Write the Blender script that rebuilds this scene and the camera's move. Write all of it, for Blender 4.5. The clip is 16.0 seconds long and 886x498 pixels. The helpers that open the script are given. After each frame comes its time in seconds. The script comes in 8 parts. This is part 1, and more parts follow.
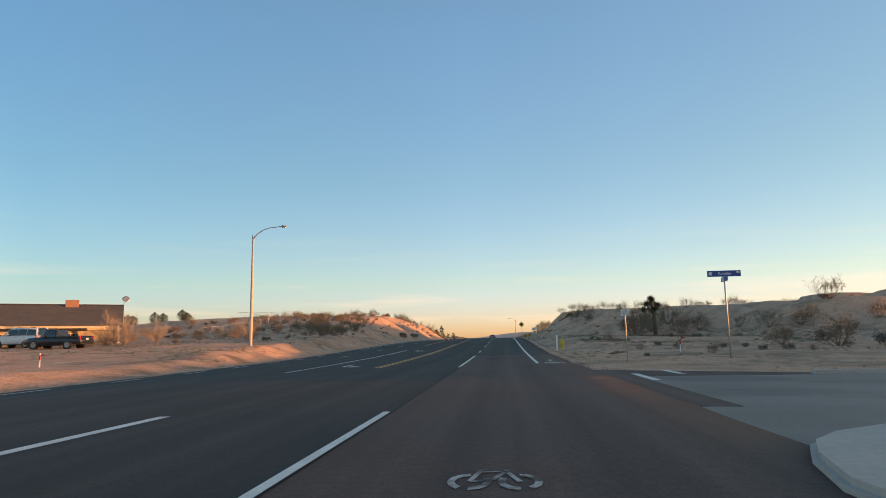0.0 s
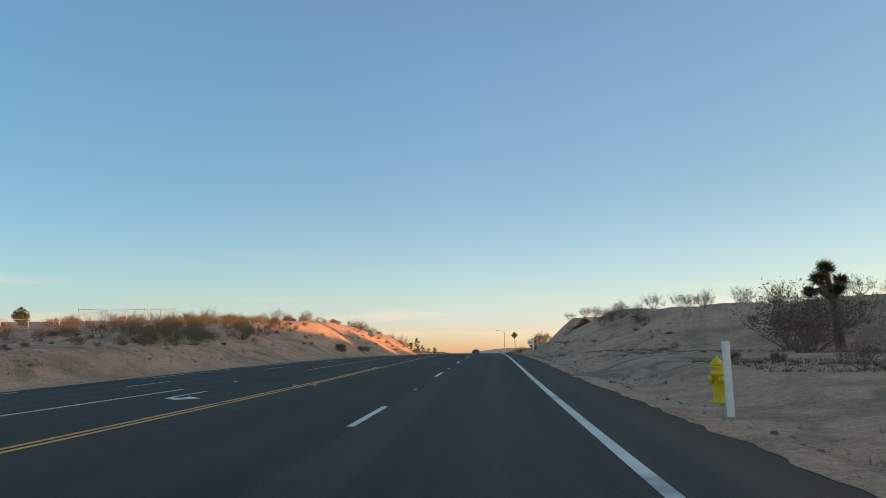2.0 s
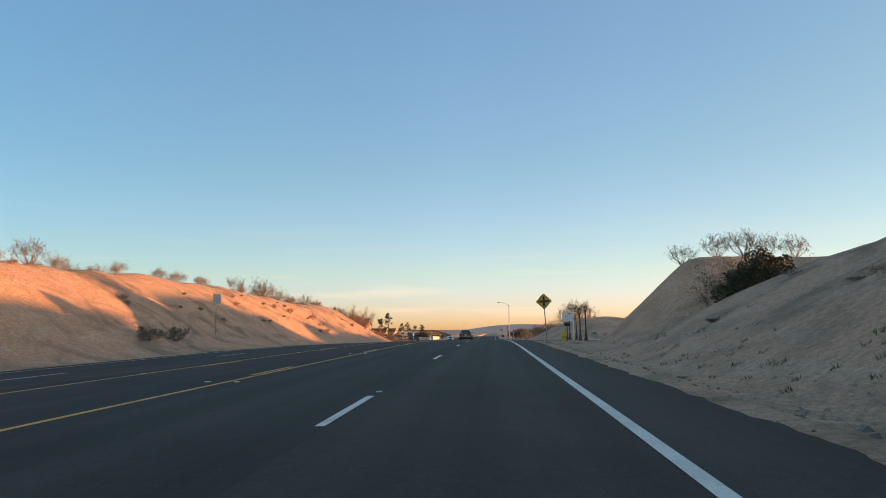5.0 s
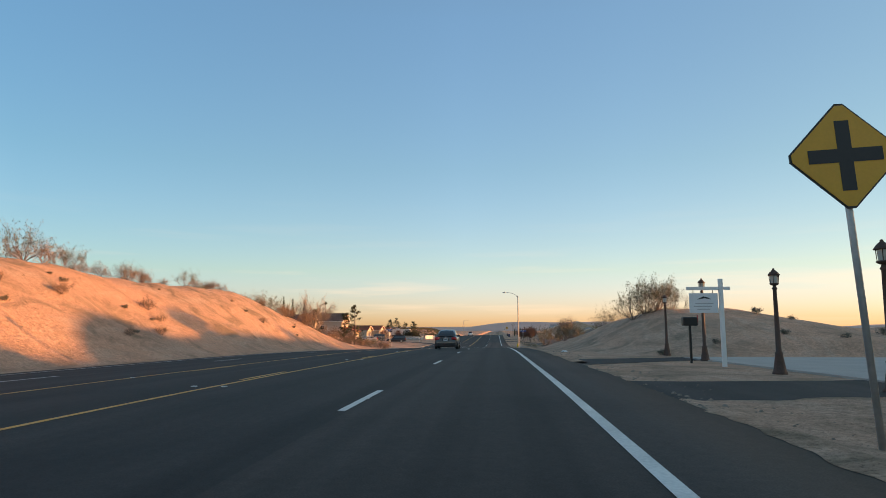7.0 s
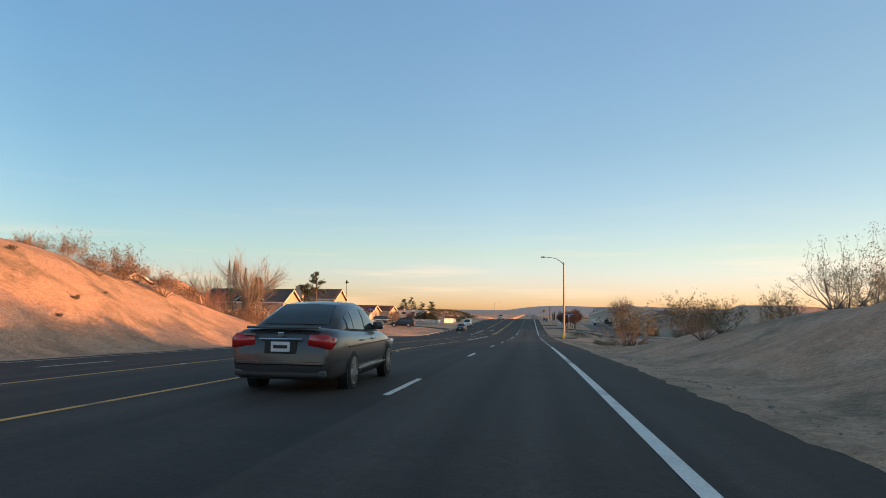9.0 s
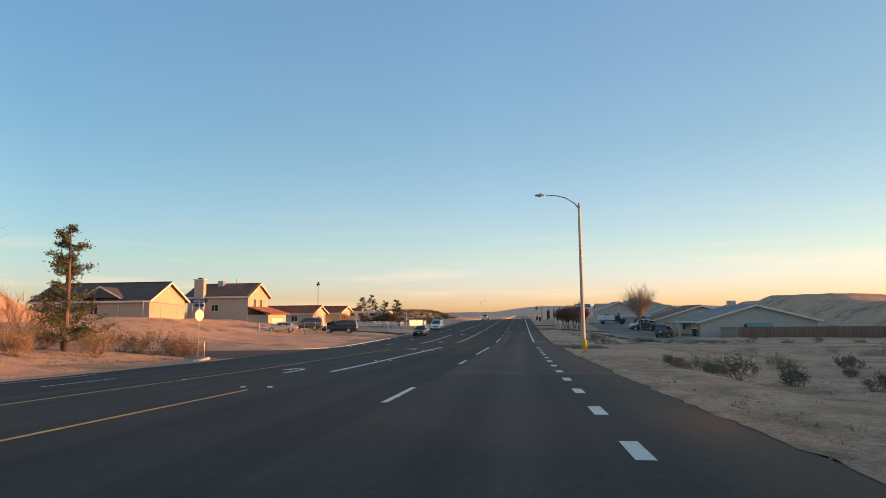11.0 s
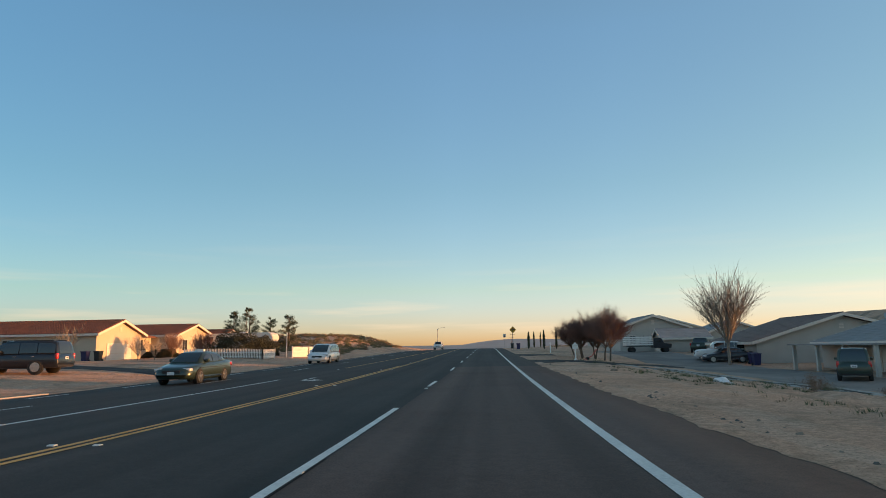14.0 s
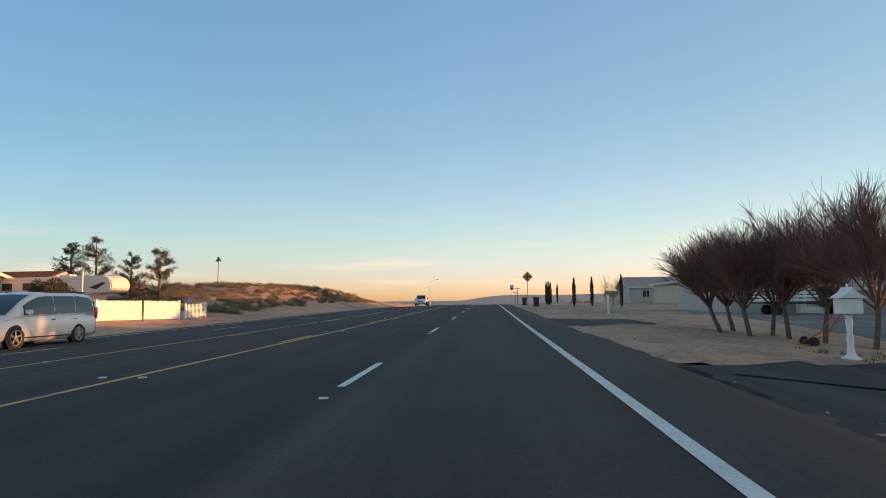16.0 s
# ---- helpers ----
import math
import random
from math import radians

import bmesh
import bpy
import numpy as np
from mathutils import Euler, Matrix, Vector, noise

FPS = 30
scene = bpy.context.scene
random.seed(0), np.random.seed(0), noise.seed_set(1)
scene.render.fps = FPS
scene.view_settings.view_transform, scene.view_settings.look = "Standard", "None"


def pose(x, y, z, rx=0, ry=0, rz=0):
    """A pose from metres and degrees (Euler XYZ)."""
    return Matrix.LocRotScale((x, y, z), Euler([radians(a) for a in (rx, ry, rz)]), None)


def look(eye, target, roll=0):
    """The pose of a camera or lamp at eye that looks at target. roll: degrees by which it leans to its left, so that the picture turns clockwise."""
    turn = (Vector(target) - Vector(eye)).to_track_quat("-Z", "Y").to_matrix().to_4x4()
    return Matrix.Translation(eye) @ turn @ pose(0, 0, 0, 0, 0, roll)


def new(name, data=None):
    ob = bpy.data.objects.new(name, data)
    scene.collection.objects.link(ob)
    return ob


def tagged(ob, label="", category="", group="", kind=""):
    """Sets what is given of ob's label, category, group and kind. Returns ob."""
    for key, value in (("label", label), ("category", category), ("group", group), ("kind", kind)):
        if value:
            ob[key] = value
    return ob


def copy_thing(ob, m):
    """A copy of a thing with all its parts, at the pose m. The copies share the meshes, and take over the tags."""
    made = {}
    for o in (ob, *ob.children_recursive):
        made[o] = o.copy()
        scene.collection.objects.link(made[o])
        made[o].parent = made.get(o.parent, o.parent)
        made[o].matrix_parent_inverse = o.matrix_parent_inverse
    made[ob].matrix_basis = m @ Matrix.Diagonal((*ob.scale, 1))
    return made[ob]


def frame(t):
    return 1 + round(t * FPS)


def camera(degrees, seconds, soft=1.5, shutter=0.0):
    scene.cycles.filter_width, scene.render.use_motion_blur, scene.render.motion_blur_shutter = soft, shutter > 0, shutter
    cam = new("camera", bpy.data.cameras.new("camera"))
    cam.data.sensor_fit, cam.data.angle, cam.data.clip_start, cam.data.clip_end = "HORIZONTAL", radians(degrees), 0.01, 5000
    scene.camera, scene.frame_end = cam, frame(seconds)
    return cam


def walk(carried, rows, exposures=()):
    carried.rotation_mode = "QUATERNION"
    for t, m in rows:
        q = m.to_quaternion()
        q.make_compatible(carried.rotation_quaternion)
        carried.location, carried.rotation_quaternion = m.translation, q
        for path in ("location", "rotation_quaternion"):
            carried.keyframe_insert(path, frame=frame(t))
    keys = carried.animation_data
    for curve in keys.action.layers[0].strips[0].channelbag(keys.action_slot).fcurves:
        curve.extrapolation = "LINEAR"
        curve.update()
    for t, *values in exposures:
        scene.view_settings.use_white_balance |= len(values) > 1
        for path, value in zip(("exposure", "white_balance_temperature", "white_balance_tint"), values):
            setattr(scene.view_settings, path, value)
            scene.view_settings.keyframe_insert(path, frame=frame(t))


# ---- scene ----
cam = camera(70.45, 16.0, soft=0.9, shutter=0.0)
PATH = [
    (0, pose(2.022, -1.248, 1.163, 98.311, 1.026, 5.590)),
    (0.5, pose(2.111, 8.651, 1.166, 98.512, 0.881, 5.023)),
    (1, pose(2.186, 18.556, 1.155, 98.120, 0.535, 4.428)),
    (1.5, pose(2.200, 28.489, 1.183, 98.604, 0.947, 3.290)),
    (2, pose(2.141, 38.452, 1.255, 99.648, 0.414, 4.443)),
    (2.5, pose(2.021, 48.403, 1.378, 100.199, 0.823, 6.146)),
    (3, pose(1.888, 58.319, 1.556, 99.826, 0.515, 5.503)),
    (3.5, pose(1.772, 68.194, 1.778, 98.829, 0.625, 4.531)),
    (4, pose(1.826, 78.096, 2.005, 98.174, 0.977, 3.613)),
    (6.5, pose(2.174, 128.858, 2.675, 97.249, -0.560, 5.856)),
    (7, pose(2.210, 138.786, 2.749, 97.272, 0.045, 4.776)),
    (7.5, pose(2.221, 148.710, 2.775, 97.471, 0.182, 5.139)),
    (8, pose(2.193, 158.623, 2.715, 96.646, -2.587, 8.901)),
    (8.5, pose(2.200, 168.521, 2.625, 95.633, -2.358, 9.155)),
    (9, pose(2.298, 178.383, 2.530, 95.691, -0.788, 7.937)),
    (11.5, pose(2.410, 227.542, 1.347, 96.032, 1.056, 7.108)),
    (12, pose(2.273, 237.431, 1.044, 96.006, 1.860, 7.471)),
    (12.5, pose(2.120, 247.315, 0.789, 96.329, 1.393, 6.906)),
    (13, pose(1.974, 257.164, 0.559, 96.786, 1.049, 5.550)),
    (13.5, pose(1.939, 266.995, 0.321, 98.233, 1.967, 5.112)),
    (14, pose(1.937, 276.732, 0.170, 98.968, 0.913, 3.974)),
    (14.5, pose(1.941, 286.432, 0.097, 99.160, 0.699, 4.046)),
    (15, pose(1.957, 296.162, 0.096, 98.589, 0.988, 4.897)),
    (15.5, pose(1.886, 305.969, 0.136, 96.468, 1.022, 4.954)),
    (16, pose(1.981, 315.849, 0.207, 94.960, 0.632, 4.106)),
]
# exposure and white balance of the carried camera: seconds, stops, kelvin, tint
walk(cam, PATH, [(0, 1.57, 6662, 15.3), (1.5, 1.55, 6662, 15.3), (2.4, 1.49, 6633, 14.3), (3.2, 1.56, 6671, 15.6), (4.2, 1.62, 6709, 16.8), (6.5, 1.57, 6690, 16.2), (7, 1.56, 6652, 15.0), (7.5, 1.54, 6548, 11.6), (8, 1.53, 6652, 15.0), (8.6, 1.6, 6690, 16.2), (9.2, 1.61, 6728, 17.4), (11.4, 1.56, 6690, 16.2), (12.5, 1.52, 6671, 15.6), (13, 1.52, 6662, 15.3), (13.5, 1.43, 6548, 11.6), (14, 1.42, 6510, 10.3), (14.5, 1.41, 6528, 10.9), (15, 1.46, 6538, 11.2), (15.5, 1.53, 6709, 16.8), (16, 1.62, 6766, 18.7)])
# ---------------------------------------------------------------- world, sun, exposure
SUN_AZ, SUN_EL = 2.0, 2.8      # degrees from +x towards +y, degrees above the horizon
world = bpy.data.worlds.new("evening_sky")
scene.world = world
world.use_nodes = True
wt = world.node_tree
sky = wt.nodes.new("ShaderNodeTexSky")
sky.sky_type = "NISHITA"
sky.sun_disc = False
sky.sun_elevation = radians(SUN_EL)
sky.sun_rotation = radians(90.0 - SUN_AZ)
sky.altitude = 900.0
sky.air_density, sky.dust_density, sky.ozone_density = 1.0, 0.6, 1.6
bg = wt.nodes["Background"]
bg.inputs["Strength"].default_value = 0.15
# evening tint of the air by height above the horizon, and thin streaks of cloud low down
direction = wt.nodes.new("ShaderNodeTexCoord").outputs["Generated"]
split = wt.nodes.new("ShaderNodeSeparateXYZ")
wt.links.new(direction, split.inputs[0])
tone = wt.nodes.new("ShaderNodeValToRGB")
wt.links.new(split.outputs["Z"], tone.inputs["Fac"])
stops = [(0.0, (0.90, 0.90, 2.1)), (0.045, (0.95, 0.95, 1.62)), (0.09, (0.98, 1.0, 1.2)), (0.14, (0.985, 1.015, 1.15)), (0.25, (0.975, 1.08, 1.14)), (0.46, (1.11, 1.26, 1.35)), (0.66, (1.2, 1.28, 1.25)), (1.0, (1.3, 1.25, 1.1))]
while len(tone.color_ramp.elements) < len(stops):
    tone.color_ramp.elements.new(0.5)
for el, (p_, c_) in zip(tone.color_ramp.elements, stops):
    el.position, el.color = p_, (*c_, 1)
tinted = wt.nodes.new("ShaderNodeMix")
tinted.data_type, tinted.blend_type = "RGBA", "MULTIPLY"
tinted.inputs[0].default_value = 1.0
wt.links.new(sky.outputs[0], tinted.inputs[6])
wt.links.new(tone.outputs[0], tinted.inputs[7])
stretch = wt.nodes.new("ShaderNodeMapping")
stretch.inputs["Scale"].default_value = (2.2, 2.2, 34.0)
wt.links.new(direction, stretch.inputs["Vector"])
streak = wt.nodes.new("ShaderNodeTexNoise")
streak.inputs["Scale"].default_value, streak.inputs["Detail"].default_value = 1.3, 5
wt.links.new(stretch.outputs[0], streak.inputs["Vector"])
dense = wt.nodes.new("ShaderNodeMapRange")
dense.inputs["From Min"].default_value, dense.inputs["From Max"].default_value = 0.52, 0.72
wt.links.new(streak.outputs["Fac"], dense.inputs["Value"])
band = wt.nodes.new("ShaderNodeValToRGB")
wt.links.new(split.outputs["Z"], band.inputs["Fac"])
for k_, (p_, v_) in enumerate(((0.0, 0.25), (0.04, 0.42), (0.12, 0.06), (0.2, 0.0))):
    el = band.color_ramp.elements[k_] if k_ < 2 else band.color_ramp.elements.new(p_)
    el.position, el.color = p_, (v_, v_, v_, 1)
amount = wt.nodes.new("ShaderNodeMath")
amount.operation = "MULTIPLY"
wt.links.new(dense.outputs[0], amount.inputs[0])
wt.links.new(band.outputs[0], amount.inputs[1])
cloud = wt.nodes.new("ShaderNodeMix")
cloud.data_type = "RGBA"
cloud.inputs[7].default_value = (3.2, 2.3, 1.5, 1)
wt.links.new(amount.outputs[0], cloud.inputs[0])
# the sky is deeper away from the sun and warmer towards it
turn = wt.nodes.new("ShaderNodeMapRange")
for k_, v_ in zip(("From Min", "From Max", "To Min", "To Max"), (-1.0, 1.0, 0.0, 1.0)):
    turn.inputs[k_].default_value = v_
wt.links.new(split.outputs["X"], turn.inputs["Value"])
side = wt.nodes.new("ShaderNodeValToRGB")
wt.links.new(turn.outputs[0], side.inputs["Fac"])
across = [(-1.0, (1.15, 1.0, 0.96)), (-0.74, (0.66, 0.76, 0.80)), (-0.62, (0.62, 0.75, 0.80)), (-0.30, (0.86, 0.93, 0.95)), (-0.05, (1.01, 1.04, 1.06)), (0.2, (1.02, 1.02, 1.01)), (0.37, (0.97, 0.945, 0.905)), (0.52, (0.91, 0.88, 0.82)), (0.78, (1.2, 0.98, 0.8)), (1.0, (1.5, 1.05, 0.72))]
while len(side.color_ramp.elements) < len(across):
    side.color_ramp.elements.new(0.5)
for el, (p_, c_) in zip(side.color_ramp.elements, across):
    el.position, el.color = (p_ + 1) / 2, (*c_, 1)
evened = wt.nodes.new("ShaderNodeVectorMath")
evened.operation = "MULTIPLY"
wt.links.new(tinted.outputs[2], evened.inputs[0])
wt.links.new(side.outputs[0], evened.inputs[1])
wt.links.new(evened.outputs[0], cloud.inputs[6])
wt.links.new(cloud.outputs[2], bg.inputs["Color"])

sun_data = bpy.data.lights.new("sun", "SUN")
sun_data.energy, sun_data.angle, sun_data.color = 3.0, radians(0.6), (1.0, 0.43, 0.135)
sun = new("sun", sun_data)
sun_from = Vector((math.cos(radians(SUN_EL)) * math.cos(radians(SUN_AZ)), math.cos(radians(SUN_EL)) * math.sin(radians(SUN_AZ)), math.sin(radians(SUN_EL))))
sun.matrix_world = look(sun_from * 400, (0, 0, 0))


# ---------------------------------------------------------------- materials
def mat(name, col, rough=0.8, metal=0.0, spread=0.16, grain=18.0, patch=1.3, bump=0.15, dist=0.01, tint=None, amount=0.0, coords="Object", spec=0.5, rnd=0.0, coat=0.0):
    """A surface with fine grain and broad patches; tint is a second colour for stains; rnd varies it from piece to piece."""
    m = bpy.data.materials.new(name)
    m.use_nodes = True
    nt = m.node_tree
    N, Lk = nt.nodes, nt.links
    b = N["Principled BSDF"]
    b.inputs["Roughness"].default_value, b.inputs["Metallic"].default_value = rough, metal
    b.inputs["Specular IOR Level"].default_value = spec
    b.inputs["Coat Weight"].default_value = coat
    b.inputs["Coat Roughness"].default_value = 0.06
    if coords == "World":
        pos = N.new("ShaderNodeNewGeometry").outputs["Position"]
    else:
        pos = N.new("ShaderNodeTexCoord").outputs["Object"]
    n1, n2 = N.new("ShaderNodeTexNoise"), N.new("ShaderNodeTexNoise")
    for n, sc, de in ((n1, grain, 4), (n2, patch, 5)):
        Lk.new(pos, n.inputs["Vector"])
        n.inputs["Scale"].default_value, n.inputs["Detail"].default_value = sc, de
    add = N.new("ShaderNodeMath")
    add.operation = "ADD"
    Lk.new(n1.outputs["Fac"], add.inputs[0])
    Lk.new(n2.outputs["Fac"], add.inputs[1])
    ramp = N.new("ShaderNodeMapRange")
    ramp.inputs["From Min"].default_value, ramp.inputs["From Max"].default_value = 0.65, 1.35
    ramp.inputs["To Min"].default_value, ramp.inputs["To Max"].default_value = 1 - spread, 1 + spread
    Lk.new(add.outputs[0], ramp.inputs["Value"])
    hsv = N.new("ShaderNodeHueSaturation")
    hsv.inputs["Color"].default_value = (*col, 1)
    Lk.new(ramp.outputs[0], hsv.inputs["Value"])
    out = hsv.outputs["Color"]
    if rnd:
        info, mr, mul = N.new("ShaderNodeObjectInfo"), N.new("ShaderNodeMapRange"), N.new("ShaderNodeMath")
        mr.inputs["To Min"].default_value, mr.inputs["To Max"].default_value = 1 - rnd, 1 + rnd
        Lk.new(info.outputs["Random"], mr.inputs["Value"])
        mul.operation = "MULTIPLY"
        Lk.new(ramp.outputs[0], mul.inputs[0])
        Lk.new(mr.outputs[0], mul.inputs[1])
        Lk.new(mul.outputs[0], hsv.inputs["Value"])
    if tint:
        n3, thr, mix = N.new("ShaderNodeTexNoise"), N.new("ShaderNodeMapRange"), N.new("ShaderNodeMix")
        Lk.new(pos, n3.inputs["Vector"])
        n3.inputs["Scale"].default_value, n3.inputs["Detail"].default_value = patch * 0.45, 7
        thr.inputs["From Min"].default_value, thr.inputs["From Max"].default_value = 0.62 - amount * 0.3, 0.74 - amount * 0.3
        Lk.new(n3.outputs["Fac"], thr.inputs["Value"])
        mix.data_type = "RGBA"
        mix.inputs[7].default_value = (*tint, 1)
        Lk.new(thr.outputs[0], mix.inputs[0])
        Lk.new(out, mix.inputs[6])
        out = mix.outputs[2]
    Lk.new(out, b.inputs["Base Color"])
    if bump:
        bp = N.new("ShaderNodeBump")
        bp.inputs["Strength"].default_value, bp.inputs["Distance"].default_value = bump, dist
        Lk.new(add.outputs[0], bp.inputs["Height"])
        Lk.new(bp.outputs[0], b.inputs["Normal"])
    return m


def nodes_of(name, rough, spec):
    m = bpy.data.materials.new(name)
    m.use_nodes = True
    b = m.node_tree.nodes["Principled BSDF"]
    b.inputs["Roughness"].default_value, b.inputs["Specular IOR Level"].default_value = rough, spec
    return m, m.node_tree.nodes, m.node_tree.links, b


def noise_of(N, Lk, pos, scale, detail, stretch=None, distort=0.0, rough=0.5):
    n = N.new("ShaderNodeTexNoise")
    n.inputs["Scale"].default_value, n.inputs["Detail"].default_value = scale, detail
    n.inputs["Distortion"].default_value, n.inputs["Roughness"].default_value = distort, rough
    if stretch:
        mp = N.new("ShaderNodeMapping")
        mp.inputs["Scale"].default_value = stretch
        Lk.new(pos, mp.inputs["Vector"])
        pos = mp.outputs[0]
    Lk.new(pos, n.inputs["Vector"])
    return n.outputs["Fac"]


def span_of(N, Lk, v, a, b, c=0.0, d=1.0):
    r = N.new("ShaderNodeMapRange")
    for k, q in zip(("From Min", "From Max", "To Min", "To Max"), (a, b, c, d)):
        r.inputs[k].default_value = q
    Lk.new(v, r.inputs["Value"])
    return r.outputs[0]


def math_of(N, Lk, op, a, b):
    n = N.new("ShaderNodeMath")
    n.operation = op
    for k, q in enumerate((a, b)):
        if isinstance(q, (int, float)):
            n.inputs[k].default_value = q
        else:
            Lk.new(q, n.inputs[k])
    return n.outputs[0]


def blend_of(N, Lk, fac, a, b, how="MIX"):
    n = N.new("ShaderNodeMix")
    n.data_type, n.blend_type = "RGBA", how
    if isinstance(fac, float):
        n.inputs[0].default_value = fac
    else:
        Lk.new(fac, n.inputs[0])
    for k, q in ((6, a), (7, b)):
        if isinstance(q, tuple):
            n.inputs[k].default_value = (*q, 1)
        else:
            Lk.new(q, n.inputs[k])
    return n.outputs[2]


def dirt_material():
    """Sandy desert soil: pale sand and greyer crust in broad patches, weedy stains, pebbles and clods."""
    m, N, Lk, b = nodes_of("desert_dirt", 0.95, 0.12)
    pos = N.new("ShaderNodeNewGeometry").outputs["Position"]
    big = noise_of(N, Lk, pos, 0.09, 6)
    mid = noise_of(N, Lk, pos, 0.42, 9, distort=0.8, rough=0.62)
    streak = noise_of(N, Lk, pos, 1.0, 7, (1.1, 0.25, 0.6), 0.5)
    fine = noise_of(N, Lk, pos, 6.5, 8, rough=0.65)
    speck = noise_of(N, Lk, pos, 26.0, 3)
    col = blend_of(N, Lk, span_of(N, Lk, big, 0.4, 0.62), (0.63, 0.385, 0.26), (0.52, 0.345, 0.245))
    col = blend_of(N, Lk, span_of(N, Lk, streak, 0.5, 0.72, 0.0, 0.55), col, (0.63, 0.465, 0.35))
    weedy = math_of(N, Lk, "MULTIPLY", span_of(N, Lk, mid, 0.47, 0.63), span_of(N, Lk, big, 0.42, 0.58, 0.35, 0.85))
    col = blend_of(N, Lk, weedy, col, (0.23, 0.178, 0.122))
    value = math_of(N, Lk, "MULTIPLY", span_of(N, Lk, fine, 0.3, 0.7, 0.72, 1.26), span_of(N, Lk, speck, 0.34, 0.46, 0.7, 1.0))
    hsv = N.new("ShaderNodeHueSaturation")
    Lk.new(col, hsv.inputs["Color"])
    Lk.new(value, hsv.inputs["Value"])
    Lk.new(hsv.outputs[0], b.inputs["Base Color"])
    height = math_of(N, Lk, "ADD", math_of(N, Lk, "MULTIPLY", mid, 1.6), math_of(N, Lk, "ADD", fine, math_of(N, Lk, "MULTIPLY", streak, 0.6)))
    bp = N.new("ShaderNodeBump")
    bp.inputs["Strength"].default_value, bp.inputs["Distance"].default_value = 0.9, 0.12
    Lk.new(height, bp.inputs["Height"])
    Lk.new(bp.outputs[0], b.inputs["Normal"])
    return m


def asphalt_material(name, col, dark):
    """Rolled asphalt: stone grain, long streaks along the lanes, worn wheel tracks and darker seals."""
    m, N, Lk, b = nodes_of(name, 0.82, 0.22)
    pos = N.new("ShaderNodeNewGeometry").outputs["Position"]
    grain = noise_of(N, Lk, pos, 55.0, 4)
    pebble = noise_of(N, Lk, pos, 9.0, 6, rough=0.65)
    patch = noise_of(N, Lk, pos, 0.22, 7, distort=0.4)
    lane = noise_of(N, Lk, pos, 1.0, 5, (1.5, 0.018, 0.2))
    xyz = N.new("ShaderNodeSeparateXYZ")
    Lk.new(pos, xyz.inputs[0])
    track = math_of(N, Lk, "SINE", math_of(N, Lk, "MULTIPLY", xyz.outputs["X"], 3.55), 0.0)
    base = blend_of(N, Lk, span_of(N, Lk, patch, 0.5, 0.68), col, dark)
    value = math_of(N, Lk, "MULTIPLY", span_of(N, Lk, grain, 0.3, 0.7, 0.75, 1.25), span_of(N, Lk, lane, 0.3, 0.7, 0.74, 1.26))
    value = math_of(N, Lk, "MULTIPLY", value, span_of(N, Lk, track, -1.0, 1.0, 0.92, 1.08))
    value = math_of(N, Lk, "MULTIPLY", value, span_of(N, Lk, pebble, 0.3, 0.7, 0.86, 1.14))
    hsv = N.new("ShaderNodeHueSaturation")
    Lk.new(base, hsv.inputs["Color"])
    Lk.new(value, hsv.inputs["Value"])
    Lk.new(hsv.outputs[0], b.inputs["Base Color"])
    bp = N.new("ShaderNodeBump")
    bp.inputs["Strength"].default_value, bp.inputs["Distance"].default_value = 0.35, 0.006
    Lk.new(grain, bp.inputs["Height"])
    Lk.new(bp.outputs[0], b.inputs["Normal"])
    return m


M = {}
M["dirt"] = dirt_material()
M["asphalt"] = asphalt_material("asphalt", (0.049, 0.041, 0.036), (0.038, 0.032, 0.0285))
M["asphalt_worn"] = asphalt_material("worn_asphalt", (0.061, 0.049, 0.042), (0.050, 0.040, 0.0345))
M["asphalt_brown"] = asphalt_material("browner_asphalt", (0.104, 0.068, 0.055), (0.090, 0.055, 0.043))
M["old_asphalt"] = mat("old_asphalt", (0.24, 0.205, 0.18), 0.85, spread=0.2, grain=30, patch=0.4, bump=0.3, dist=0.008, tint=(0.17, 0.147, 0.13), amount=0.4, coords="World", spec=0.3)
M["concrete"] = mat("concrete", (0.42, 0.39, 0.35), 0.85, spread=0.14, grain=14, patch=0.7, bump=0.2, dist=0.006, coords="World", spec=0.3)
M["white_paint"] = mat("road_paint_white", (0.68, 0.66, 0.61), 0.6, spread=0.2, grain=25, patch=1.6, bump=0.25, dist=0.004, coords="World", tint=(0.35, 0.34, 0.33), amount=0.1)
M["worn_paint"] = mat("worn_road_paint", (0.42, 0.40, 0.37), 0.75, spread=0.3, grain=25, patch=5.0, bump=0.25, dist=0.004, coords="World", tint=(0.075, 0.055, 0.046), amount=0.55)
M["yellow_paint"] = mat("road_paint_yellow", (0.74, 0.35, 0.05), 0.6, spread=0.2, grain=25, patch=1.6, bump=0.25, dist=0.004, coords="World", tint=(0.30, 0.17, 0.06), amount=0.1)
M["pole"] = mat("pole_concrete", (0.45, 0.40, 0.34), 0.7, spread=0.12, grain=40, patch=2.0, bump=0.15, dist=0.003)
M["galv"] = mat("galvanised_steel", (0.42, 0.42, 0.41), 0.5, 0.6, spread=0.15, grain=20, patch=3, bump=0.1, dist=0.002)
M["white"] = mat("white_painted_wood", (0.76, 0.75, 0.72), 0.55, spread=0.1, grain=30, patch=3, bump=0.1, dist=0.003)
M["black_metal"] = mat("black_metal", (0.025, 0.025, 0.024), 0.45, 0.3, spread=0.2, grain=40, patch=4, bump=0.1, dist=0.002)
M["hydrant"] = mat("hydrant_yellow", (0.62, 0.46, 0.02), 0.45, spread=0.12, grain=30, patch=6, bump=0.2, dist=0.003)
